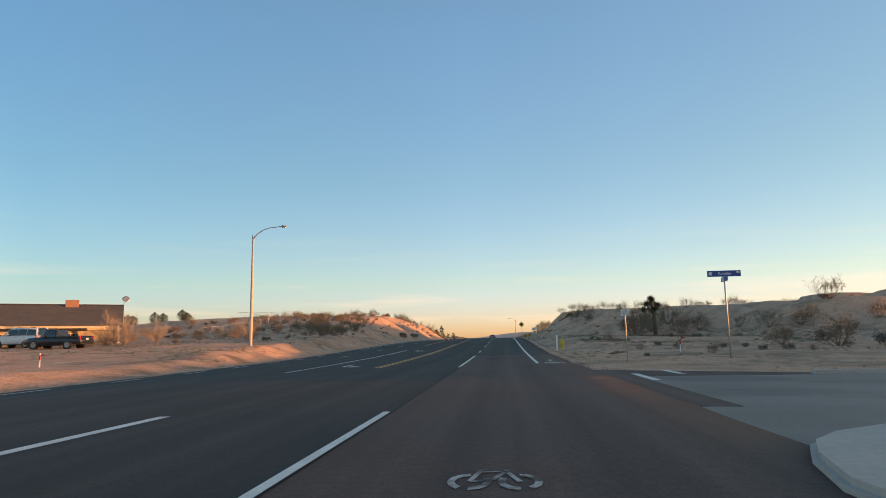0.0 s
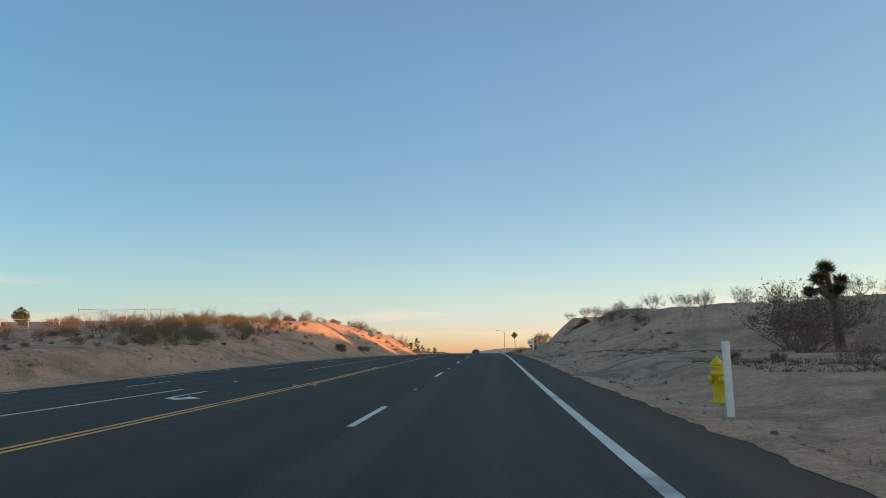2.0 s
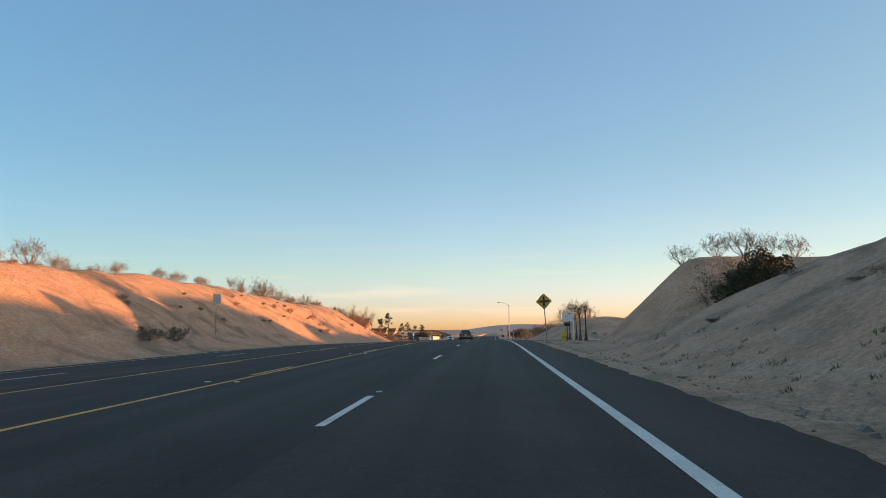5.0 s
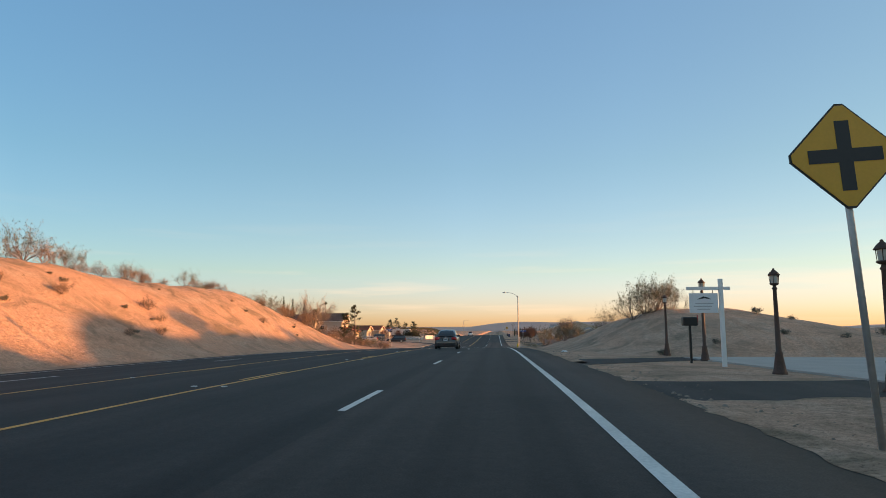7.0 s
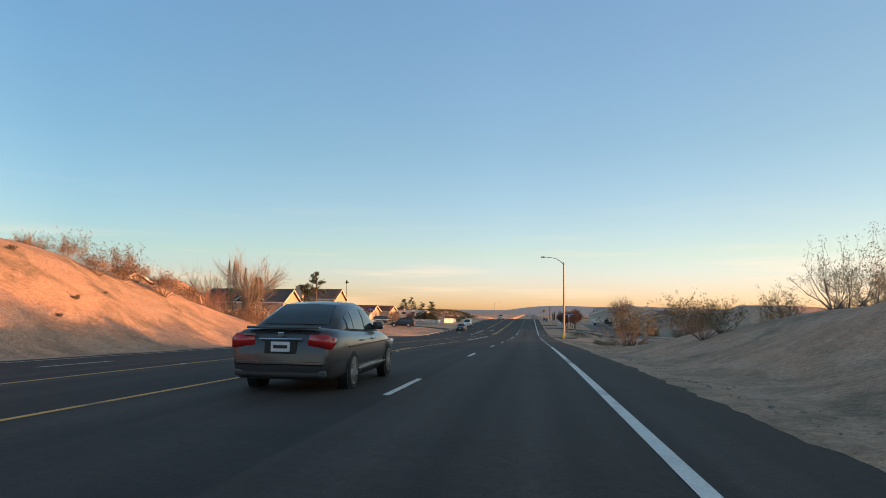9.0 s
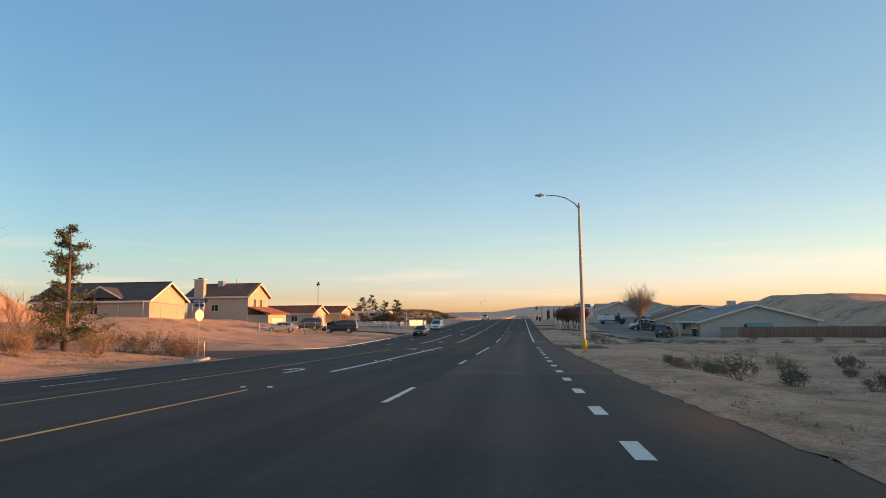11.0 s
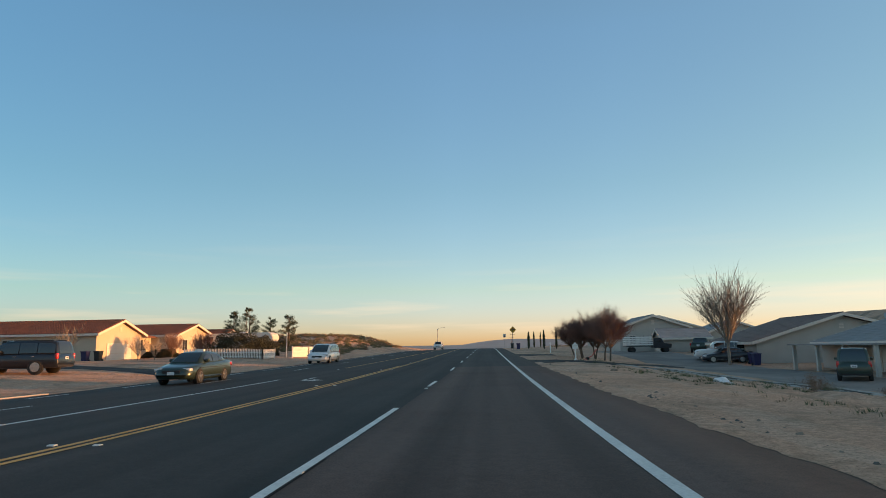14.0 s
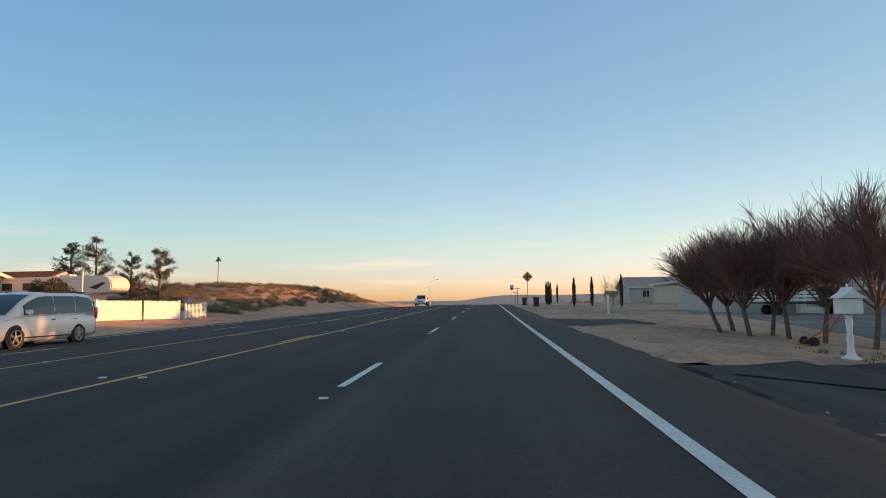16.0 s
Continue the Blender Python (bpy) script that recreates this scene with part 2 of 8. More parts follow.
M["sign_yellow"] = mat("sign_yellow", (0.66, 0.34, 0.02), 0.4, spread=0.06, grain=30, patch=3, bump=0.0)
M["sign_black"] = mat("sign_black", (0.02, 0.02, 0.02), 0.5, spread=0.1, bump=0.0)
M["sign_white"] = mat("sign_white", (0.75, 0.75, 0.75), 0.4, spread=0.05, bump=0.0)
M["sign_blue"] = mat("sign_blue", (0.02, 0.06, 0.28), 0.4, spread=0.06, bump=0.0)
M["sign_red"] = mat("sign_red", (0.5, 0.03, 0.03), 0.4, spread=0.06, bump=0.0)
M["sign_back"] = mat("sign_aluminium_back", (0.45, 0.45, 0.44), 0.45, 0.7, spread=0.1, bump=0.0)


# ---------------------------------------------------------------- building helpers
def thing(name, loc, label, category, group="", rz=0.0):
    ob = new(name)
    ob.empty_display_size = 0.2
    ob.matrix_basis = pose(*loc, 0, 0, rz)
    return tagged(ob, label, category, group)


def part(name, bm, material, parent, label="", smooth=False, kind=""):
    me = bpy.data.meshes.new(name)
    if smooth:
        for f in bm.faces:
            f.smooth = True
    bm.to_mesh(me)
    bm.free()
    me.materials.append(material)
    ob = new(name, me)
    ob.parent = parent
    return tagged(ob, label, kind=kind)


def solo(name, bm, material, loc, label, category, group="", rz=0.0, kind="", smooth=False):
    ob = part(name, bm, material, None, label, smooth)
    ob.matrix_basis = pose(*loc, 0, 0, rz)
    return tagged(ob, "", category, group, kind)


def box(bm, x0, x1, y0, y1, z0, z1, bevel=0.0):
    r = bmesh.ops.create_cube(bm, size=1.0, matrix=Matrix.LocRotScale(((x0 + x1) / 2, (y0 + y1) / 2, (z0 + z1) / 2), None, (abs(x1 - x0), abs(y1 - y0), abs(z1 - z0))))
    if bevel:
        es = list({e for v in r["verts"] for e in v.link_edges})
        bmesh.ops.bevel(bm, geom=es, offset=bevel, segments=2, affect="EDGES", profile=0.6)
    return bm


def boxes(*rows, bevel=0.0):
    bm = bmesh.new()
    for r in rows:
        box(bm, *r, bevel=bevel)
    return bm


def lathe(bm, rings, seg=16, m=None):
    """A turned shape from rows of (z, radius)."""
    m = m or Matrix.Identity(4)
    loops = []
    for z, r in rings:
        loops.append([bm.verts.new(m @ Vector((r * math.cos(2 * math.pi * k / seg), r * math.sin(2 * math.pi * k / seg), z))) for k in range(seg)])
    for a, b in zip(loops, loops[1:]):
        for k in range(seg):
            bm.faces.new((a[k], a[(k + 1) % seg], b[(k + 1) % seg], b[k]))
    bm.faces.new(loops[0][::-1])
    bm.faces.new(loops[-1])
    return bm


def tube(bm, pts, radii, seg=8, caps=True):
    """A tapering tube along points."""
    pts = [Vector(p) for p in pts]
    loops = []
    for i, p in enumerate(pts):
        d = (pts[min(i + 1, len(pts) - 1)] - pts[max(i - 1, 0)]).normalized()
        u = d.cross(Vector((0.31, 0.17, 0.93)))
        if u.length < 0.05:
            u = d.cross(Vector((1, 0, 0)))
        u.normalize()
        w = d.cross(u)
        r = radii[i]
        loops.append([bm.verts.new(p + (u * math.cos(2 * math.pi * k / seg) + w * math.sin(2 * math.pi * k / seg)) * r) for k in range(seg)])
    for a, b in zip(loops, loops[1:]):
        for k in range(seg):
            bm.faces.new((a[k], b[k], b[(k + 1) % seg], a[(k + 1) % seg]))
    if caps:
        bm.faces.new(loops[0])
        bm.faces.new(loops[-1][::-1])
    return bm


def prism(bm, outline, axis, a, b):
    """An outline of (u, v) pushed along an axis from a to b. axis 'x': (y, z); 'y': (x, z); 'z': (x, y)."""
    def at(u, v, w):
        return {"x": (w, u, v), "y": (u, w, v), "z": (u, v, w)}[axis]
    lo, hi = [[bm.verts.new(at(u, v, w)) for u, v in outline] for w in (a, b)]
    n = len(outline)
    for k in range(n):
        bm.faces.new((lo[k], lo[(k + 1) % n], hi[(k + 1) % n], hi[k]))
    bm.faces.new(lo[::-1])
    bm.faces.new(hi)
    bmesh.ops.recalc_face_normals(bm, faces=bm.faces)
    return bm


# ---------------------------------------------------------------- the lie of the land
PROFILE_Y = [-60, -30, -15, 0, 15, 30, 45, 60, 75, 90, 105, 120, 135, 150, 165, 180, 195, 210, 225, 240, 255, 270, 285, 300, 315, 330, 345, 360, 375, 390, 405, 420, 450, 480, 527, 560, 700]
PROFILE_Z = [-.6, -.36, -.19, 0, -.02, .02, .16, .42, .77, 1.07, 1.29, 1.43, 1.56, 1.6, 1.48, 1.34, 1.06, .69, .25, -.2, -.56, -.91, -1.07, -1.06, -.97, -.84, -.71, -.55, -.38, -.23, -.12, -.05, -.15, -.7, -2.2, -3.6, -9]
ROAD_L, ROAD_R, CROWN = -14.6, 5.15, -5.3


def ease(a, b, x):
    t = np.clip((x - a) / (b - a), 0, 1)
    return t * t * (3 - 2 * t)


_fine = np.arange(-60, 700.1, 1.0)
_raw = np.interp(_fine, PROFILE_Y, PROFILE_Z)
_k = np.hanning(19)
_smooth = np.convolve(np.pad(_raw, 9, mode="edge"), _k / _k.sum(), mode="valid")


def road_z(x, y):
    x, y = np.asarray(x, float), np.asarray(y, float)
    return np.interp(y, _fine, _smooth) - 0.03 * np.maximum(0, CROWN - x)


def wave(x, y, s, k=0.0):
    """Cheap smooth unevenness between -1 and 1."""
    x, y = np.asarray(x, float) / s + k, np.asarray(y, float) / s - k
    return (np.sin(x * 1.7 + 1.3 * np.sin(y * 0.9)) + np.sin(y * 1.9 + 1.1 * np.sin(x * 1.2 + k)) + np.sin((x + y) * 1.1 + k) + np.sin((x - 2 * y) * 0.7)) / 4


# crest of the cut on either side, and where its slope begins
L_CREST = ([36, 42, 50, 60, 75, 90, 105, 120, 135, 150, 165, 180, 195, 208, 216, 224, 232, 240, 250, 262, 285, 320, 360, 380, 395, 410, 430, 460, 520],
           [.1, .7, 1.0, 1.4, 2.3, 3.2, 4.6, 6.0, 6.8, 7.2, 7.3, 6.9, 6.8, 6.3, 5.3, 4.1, 2.6, 1.1, .1, -.6, -.9, -.8, -.4, 1.4, 2.6, 3.0, 2.6, 1.2, .2])
L_RUN = ([40, 75, 100, 120, 140], [3, 4, 6, 9, 10.9])
L_LIP = ([36, 42, 50, 60, 69, 77, 92, 106, 120, 140], [.1, .65, .95, 1.3, 1.65, 2.1, 2.5, 3.4, 5.4, 9.0])
R_CREST = ([10, 18, 22, 50, 57.5, 61, 75, 90, 100, 110, 118, 124, 128, 131, 134, 137, 139, 142.5, 144, 145, 146.2, 150, 172, 178, 186, 196, 206, 216, 226, 240, 272, 290, 320, 338, 346, 353, 380, 420],
           [.2, 2.0, 2.7, 2.7, 2.9, 4.5, 4.6, 4.9, 5.55, 5.65, 5.55, 5.2, 3.4, 2.9, 3.3, 5.6, 7.0, 7.2, 5.6, 3.0, 1.7, 1.6, 1.75, 2.95, 4.15, 3.65, 2.6, 1.4, .2, -.6, -1.5, -2.1, -2.1, -1.8, -1.3, -.85, -.6, 0])
R_TOE = ([10, 40, 60, 75, 85, 95, 125, 133, 137, 143, 146, 150, 172, 180, 215, 230, 400], [34, 30, 23, 15, 9, 6.6, 6.5, 7.4, 9.0, 9.2, 10, 12, 9, 7.0, 6.6, 7.0, 7.0])
R_RUN = ([10, 60, 90, 130, 137, 143, 150, 172, 190, 215, 240], [10, 11, 9, 9, 6, 6, 7, 8, 7, 5, 14])
# height of the ridge added sunward, out of view, above which light passes
SHADE_RIDGE = ([68, 76, 82, 90, 105, 116, 124, 131, 134, 137, 140, 143, 145, 146.5, 157, 160, 164, 165.5, 167, 169.5, 172, 175.5, 177.5, 181, 194, 204, 216],
         [4.5, 7.6, 8.7, 9.2, 9.7, 9.9, 9.5, 8.9, 7.8, 6.9, 5.9, 5.7, 8.2, 10.2, 10.2, 9.3, 8.8, 7.3, 5.7, 5.7, 7.1, 8.3, 8.2, 7.0, 7.0, 6.6, 4.7])


def land(x, y):
    x, y = np.asarray(x, float), np.asarray(y, float)
    z = road_z(np.clip(x, ROAD_L, ROAD_R), y)
    base = z - 0.03
    # cut or verge beside the far lanes
    top = np.interp(y, *L_CREST)
    runl, lip = np.interp(y, *L_RUN), np.minimum(np.interp(y, *L_LIP), top)
    s = ease(0, runl, -15.6 - x) * 0.55 + 0.45 * np.clip((-15.6 - x) / runl, 0, 1)
    zl = base + (np.maximum(lip, base - 0.6) - base) * s + (top - lip) * np.clip((-15.6 - runl - x) / np.maximum(10.9 - runl, 0.1), 0, 1)
    zl += np.where(x < -26.5, 0.012 * np.clip(-26.5 - x, 0, 30) * (top - base > 2), 0)
    back = ease(-50, -110, x)
    zl = zl + (np.clip(zl, -1, 3.0) - zl) * back
    zl = np.maximum(zl, 5.2 * ease(-44, -54, x) * ease(120, 140, y) * (1 - ease(270, 286, y)) * (1 - ease(-75, -110, x)) + np.minimum(zl, 0) * 0 - 3 * (1 - ease(-44, -54, x)))
    lot = ease(-26, -46, x) * ease(262, 272, y) * (1 - ease(312, 340, y))
    zl = zl + lot * 2.3
    # cut or verge beside the near lanes
    toe, run, topr = np.interp(y, *R_TOE), np.interp(y, *R_RUN), np.interp(y, *R_CREST)
    plain = 0.4 + 0.35 * ease(84, 95, y) * (1 - ease(146, 150, y))
    s = ease(toe, toe + run, x) * (1 - plain) + plain * np.clip((x - toe) / run, 0, 1)
    low = base + 0.2 * ease(6, 14, x) * ease(20, 30, y) * (1 - ease(140, 150, y)) + 0.55 * ease(6.2, 9, x) * ease(44, 56, y) * (1 - ease(84, 94, y))
    zr_ = low + (topr - low) * s
    zr_ -= ease(17, 34, x) * ease(170, 178, y) * (1 - ease(222, 230, y)) * np.clip(topr - low, 0, 1.8)
    zr_ -= ease(60, 130, x) * np.maximum(zr_ - 1.0, 0) * 0.8
    # ridge added sunward, mostly out of view, clear of lots, to shade the road
    ridge = base + 3.95 - 0.35 * (1 - ease(30, 60, y)) + (0.9 + 1.2 * (1 - ease(408, 420, y))) * ease(366, 376, y) + 0.25 * wave(y, y * 0, 9.0)
    ridge = np.where((y > 68) & (y < 216), np.interp(y, *SHADE_RIDGE), ridge)
    along = ease(-80, -60, y) * (1 - ease(20, 28, y)) + ease(64, 70, y) * (1 - ease(430, 460, y))
    zr_ = np.maximum(zr_, ridge * ease(62, 74, x) * (1 - ease(82, 110, x)) * along - 8 * (1 - along) - 8 * (1 - ease(60, 66, x)))
    z = np.where(x < ROAD_L, zl, np.where(x > ROAD_R, zr_, base))
    off = np.maximum(ROAD_L - x, x - ROAD_R)
    rough = np.clip(off / 3, 0, 1)
    rel = np.clip(np.abs(z - base) / 2.5, 0, 1)
    z = z + rough * (0.05 * wave(x, y, 2.1) + 0.025 * wave(x, y, 0.7, 3)) + rel * (0.22 * wave(x, y, 4.3, 1) + 0.12 * wave(x, y, 1.6, 5) + 0.35 * wave(x, y, 11, 2))
    # gullies worn down the steep faces
    steep = rel * (1 - np.clip((off - 11) / 5, 0, 1)) * np.clip(off / 2, 0, 1)
    z = z - steep * 0.22 * np.clip(np.sin(y * 1.15 + 1.4 * np.sin(y * 0.37) + 0.3 * np.sin(x)) - 0.35, 0, 1)
    # lumpy waste ground and a shallow ditch beside the near lanes
    lots = ease(9, 13, x) * (1 - ease(32, 42, x)) * ease(268, 276, y) * (1 - ease(298, 308, y))
    z = z + lots * (0.22 * wave(x, y, 1.5, 7) + 0.2 * wave(x, y, 0.75, 2) + 0.1 * wave(x, y, 0.4, 4))
    ditch = ease(7.6, 9.6, x) * (1 - ease(14, 20, x)) * ease(226, 234, y) * (1 - ease(252, 260, y))
    z = z - ditch * 0.55
    gully = np.exp(-((x - 11.6 - 0.1 * (y - 284) - 0.6 * np.sin(y * 0.4)) / 1.2) ** 2) * ease(269, 275, y) * (1 - ease(292, 300, y))
    z = z - gully * 0.55
    ruts = ease(7.5, 8.5, x) * (1 - ease(13, 15, x)) * ease(292, 300, y) * (1 - ease(326, 332, y))
    z = z - ruts * 0.08 * np.clip(np.sin((x - 0.1 * (y - 300) + 0.5 * np.sin(y * 0.2)) * 3.6) - 0.2, 0, 1)
    far = ease(520, 900, y) * 6 + ease(150, 700, np.abs(x)) * 2
    z = z - np.where(off > 0, far, 0)
    # street mouths and paved yards lie flat
    for (x0, x1, y0, y1) in FLATS:
        w = ease(x0 - 0.6, x0 + 0.6, x) * (1 - ease(x1 - 2, x1 + 2, x)) * ease(y0 - 1.5, y0, y) * (1 - ease(y1, y1 + 1.5, y))
        flat = road_z(np.clip(x, ROAD_L, ROAD_R), y) - 0.05
        z = z + (flat - z) * w
    under = (x > ROAD_L + 0.05) & (x < ROAD_R - 0.05)
    edge = 0.035 * wave(x * 0, y, 0.9, 4) + 0.02 * wave(x * 0, y, 0.33, 1)
    near = np.clip(1 - off / 0.5, 0, 1)
    z = z + np.where(off > 0, near * edge, 0)
    return np.where(under, np.interp(y, _fine, _smooth) - 0.7, z)


FLATS = [(5.2, 60, -14, 18.5), (5.2, 8.5, 17.5, 22.6), (5.2, 58, 262.0, 268.8), (-75, -14.4, 256, 269), (5.2, 34, 151, 172)]


def ground_at(x, y):
    return float(land(np.array([x]), np.array([y]))[0])


def grid_mesh(name, xs, ys, fn, material):
    X, Y = np.meshgrid(xs, ys)
    Z = fn(X, Y)
    nx, ny = len(xs), len(ys)
    co = np.stack([X, Y, Z], -1).reshape(-1, 3)
    i = (np.arange(ny - 1)[:, None] * nx + np.arange(nx - 1)[None, :]).ravel()
    faces = np.stack([i, i + 1, i + 1 + nx, i + nx], 1)
    me = bpy.data.meshes.new(name)
    me.from_pydata(co.tolist(), [], faces.tolist())
    me.polygons.foreach_set("use_smooth", [True] * len(me.polygons))
    me.update()
    me.materials.append(material)
    return new(name, me)


def steps(*spans):
    out = []
    for a, b, d in spans:
        out += list(np.arange(a, b, d))
    return out + [spans[-1][1]]


gx = [-3500, -1800, -900, -500, -300, -200, -150, -115] + steps((-90, -60, 4), (-60, -32, 1.4), (-32, -16, 0.5), (-16, -14.6, 0.35)) + [-14.5, -10, -5.3, 0, 5.0] + steps((5.15, 8, 0.25), (8, 26, 0.45), (26, 45, 1.2), (45, 90, 4)) + [115, 150, 200, 300, 500, 900, 1800, 3500]
gy = [-300, -150, -90, -60] + steps((-40, 430, 0.8), (430, 600, 4)) + [640, 700, 800, 1000, 1400, 2000, 3000, 4300]
ground = grid_mesh("ground", gx, gy, land, M["dirt"])
tagged(ground, "pale sandy desert ground with sparse weeds", "ground", kind="structure")

# ---------------------------------------------------------------- roads
rx = [ROAD_L, ROAD_L + 0.02, -12, -9, CROWN, -2, 0.09, 2, 4, ROAD_R - 0.02, ROAD_R]
ry = steps((-60, 20, 2.0), (20, 400, 0.6), (400, 450, 2), (450, 700, 10))


def road_skin(x, y):
    z = road_z(x, y)
    return np.where((x <= ROAD_L + 0.001) | (x >= ROAD_R - 0.001), z - 0.35, z)


road = grid_mesh("road", rx, ry, road_skin, M["asphalt"])
road.data.materials.append(M["asphalt_brown"])
road.data.materials.append(M["asphalt_worn"])
for f_ in road.data.polygons:
    cx_, cy_ = f_.center.x, f_.center.y
    if cx_ > 0.09 and (cy_ < 41 or 236 < cy_ < 315):
        f_.material_index = 1
    elif cx_ > 0.09:
        f_.material_index = 2
for v_ in road.data.vertices:
    if v_.co.x > ROAD_R - 0.03:
        v_.co.x += 0.1 + 0.07 * float(wave(v_.co.y, 0.0, 0.9)) + 0.05 * float(wave(v_.co.y, 3.0, 0.35, 2))
    elif v_.co.x < ROAD_L + 0.03:
        v_.co.x -= 0.1 + 0.07 * float(wave(v_.co.y, 5.0, 0.9)) + 0.05 * float(wave(v_.co.y, 8.0, 0.35, 2))
tagged(road, "dark asphalt road with painted lanes", "road", kind="structure")


def slab(name, x0, x1, y0, y1, material, label, lift=0.0, cat="pavement", skew=0.0, flare=0.0, kind="structure"):
    """A paved apron lying on the ground beside the road; flare widens it towards the road."""
    xs = list(np.linspace(x0, x1, max(3, int(abs(x1 - x0) / 1.5) + 1)))
    vs = list(np.linspace(0, 1, 13))
    xs, vs = [xs[0]] + xs + [xs[-1]], [0.0] + vs + [1.0]
    co, nx, nv = [], len(xs), len(vs)
    for i, x in enumerate(xs):
        u = abs(x - x0) / abs(x1 - x0)
        f = flare * (1 - u) ** 2
        for k, v in enumerate(vs):
            y = (y0 - f) + v * (y1 - y0 + 2 * f) + skew * u + (0.16 * float(wave(x * 2, v, 1.0, 2)) if v in (0.0, 1.0) else 0)
            z = float(road_z(np.clip(x, ROAD_L, ROAD_R), y)) + lift - 0.012
            rim = i in (0, nx - 1) or k in (0, nv - 1)
            co.append((x, y, z - (0.3 if rim else 0)))
    up = x1 > x0
    faces = []
    for i in range(nx - 1):
        for k in range(nv - 1):
            q = (i * nv + k, (i + 1) * nv + k, (i + 1) * nv + k + 1, i * nv + k + 1)
            faces.append(q if up else q[::-1])
    me = bpy.data.meshes.new(name)
    me.from_pydata(co, [], faces)
    me.update()
    me.materials.append(material)
    return tagged(new(name, me), label, cat, kind=kind)


slab("street_rancho", 5.05, 90, 6.6, 18.0, M["old_asphalt"], "worn pale grey side street pavement", flare=0.8, cat="street")
slab("street_join", 5.0, 6.0, 10.0, 19.0, M["asphalt_brown"], "dark asphalt lip of the main road", lift=0.006, cat="street")
slab("street_shoulder", 5.05, 12.5, 17.2, 22.9, M["asphalt_brown"], "dark asphalt shoulder at the street corner", lift=-0.008, skew=-3.4, flare=0.4, cat="street")
slab("street_deerfield_east", 7.6, 90, 262.6, 268.4, M["dirt"], "side street covered in pale dust", lift=-0.008, cat="street")
slab("street_mouth", 5.05, 8.4, 262.6, 268.4, M["asphalt_brown"], "dark asphalt mouth of a side street", flare=1.2, cat="street")
slab("street_deerfield_west", -14.5, -90, 257, 268.5, M["asphalt_brown"], "dark asphalt side street", flare=4, cat="street")
slab("driveway_apron", 5.05, 11.5, 149.6, 153.0, M["asphalt"], "dark asphalt driveway apron", flare=1.2, skew=2.2, lift=-0.022, cat="driveway")
slab("driveway_apron", 5.05, 11.6, 162.8, 166.2, M["asphalt"], "dark asphalt driveway apron", flare=0.9, skew=4.6, lift=-0.022, cat="driveway")
slab("paved_court", 11.0, 34, 151.5, 169.5, M["concrete"], "pale concrete forecourt", cat="driveway", lift=0.02)
slab("driveway_apron", 5.05, 9.0, 343.0, 348.0, M["asphalt"], "dark asphalt driveway apron", flare=2.0, lift=0.01, cat="driveway")


def draped(name, spine, width, material, label, cat, lift=0.05, kind="structure"):
    """A strip laid over the ground along a line of (x, y) places."""
    pts = []
    for (xa, ya), (xb, yb) in zip(spine, spine[1:]):
        n = max(1, int(math.hypot(xb - xa, yb - ya) / 0.6))
        pts += [(xa + (xb - xa) * k / n, ya + (yb - ya) * k / n) for k in range(n)]
    pts.append(spine[-1])
    m = max(2, int(width / 0.45))
    X, Y = [], []
    for i, (x, y) in enumerate(pts):
        (xa, ya), (xb, yb) = pts[max(i - 1, 0)], pts[min(i + 1, len(pts) - 1)]
        d = math.hypot(xb - xa, yb - ya)
        nx_, ny_ = (yb - ya) / d, -(xb - xa) / d
        X.append([x + nx_ * width * (k / m - 0.5) for k in range(m + 1)])
        Y.append([y + ny_ * width * (k / m - 0.5) for k in range(m + 1)])
    X, Y = np.array(X), np.array(Y)
    Z = land(X, Y) + lift
    Z[:, 0] -= lift + 0.04
    Z[:, -1] -= lift + 0.04
    co = np.stack([X, Y, Z], -1).reshape(-1, 3).tolist()
    faces = [(i * (m + 1) + k, i * (m + 1) + k + 1, (i + 1) * (m + 1) + k + 1, (i + 1) * (m + 1) + k) for i in range(len(pts) - 1) for k in range(m)]
    me = bpy.data.meshes.new(name)
    me.from_pydata(co, [], faces)
    me.update()
    me.materials.append(material)
    return tagged(new(name, me), label, cat, kind=kind)


# a drive beside the houses with pale kerbs, and sand spilt over the road's edges
draped("parking_yard", [(26.0, 300), (22.5, 312), (21.5, 322), (21.3, 335), (20.5, 350), (20.0, 363)], 8.0, M["old_asphalt"], "worn pale yard before the houses", "driveway", 0.06)
draped("driveway_apron", [(6.6, 324.0), (8.8, 325.6), (12.5, 328.2), (17.4, 331.2)], 4.4, M["asphalt"], "dark asphalt driveway apron", "driveway", 0.05)
draped("driveway_apron", [(-16.0, 315.0), (-18, 316.6), (-24, 318.8), (-33, 321)], 4.0, M["asphalt"], "dark asphalt driveway across sandy verge", "driveway", 0.05)
slab("driveway_apron", 5.05, 7.4, 320.4, 326.0, M["asphalt"], "dark asphalt driveway apron", flare=0.7, skew=1.4, lift=0.012, cat="driveway")
slab("driveway_apron", -14.5, -17.0, 311.6, 316.6, M["asphalt"], "dark asphalt driveway apron", flare=1.2, skew=1.0, lift=0.012, cat="driveway")
LANE = [(6.2, 324.8), (8.0, 325.6), (10.6, 326.0), (12.8, 323.6), (14.2, 318), (14.9, 312), (16.0, 306), (18.0, 298), (19.6, 292)]
draped("driveway", LANE, 2.4, M["asphalt"], "dark asphalt driveway curving between kerbs", "driveway", 0.04)
draped("kerb_strip", [(11.4, 324.4), (12.2, 322.4), (12.9, 318), (13.6, 312), (14.7, 305.6), (16.7, 297.5), (18.3, 291.6)], 0.15, M["concrete"], "pale concrete kerb along a driveway", "kerb", 0.07)
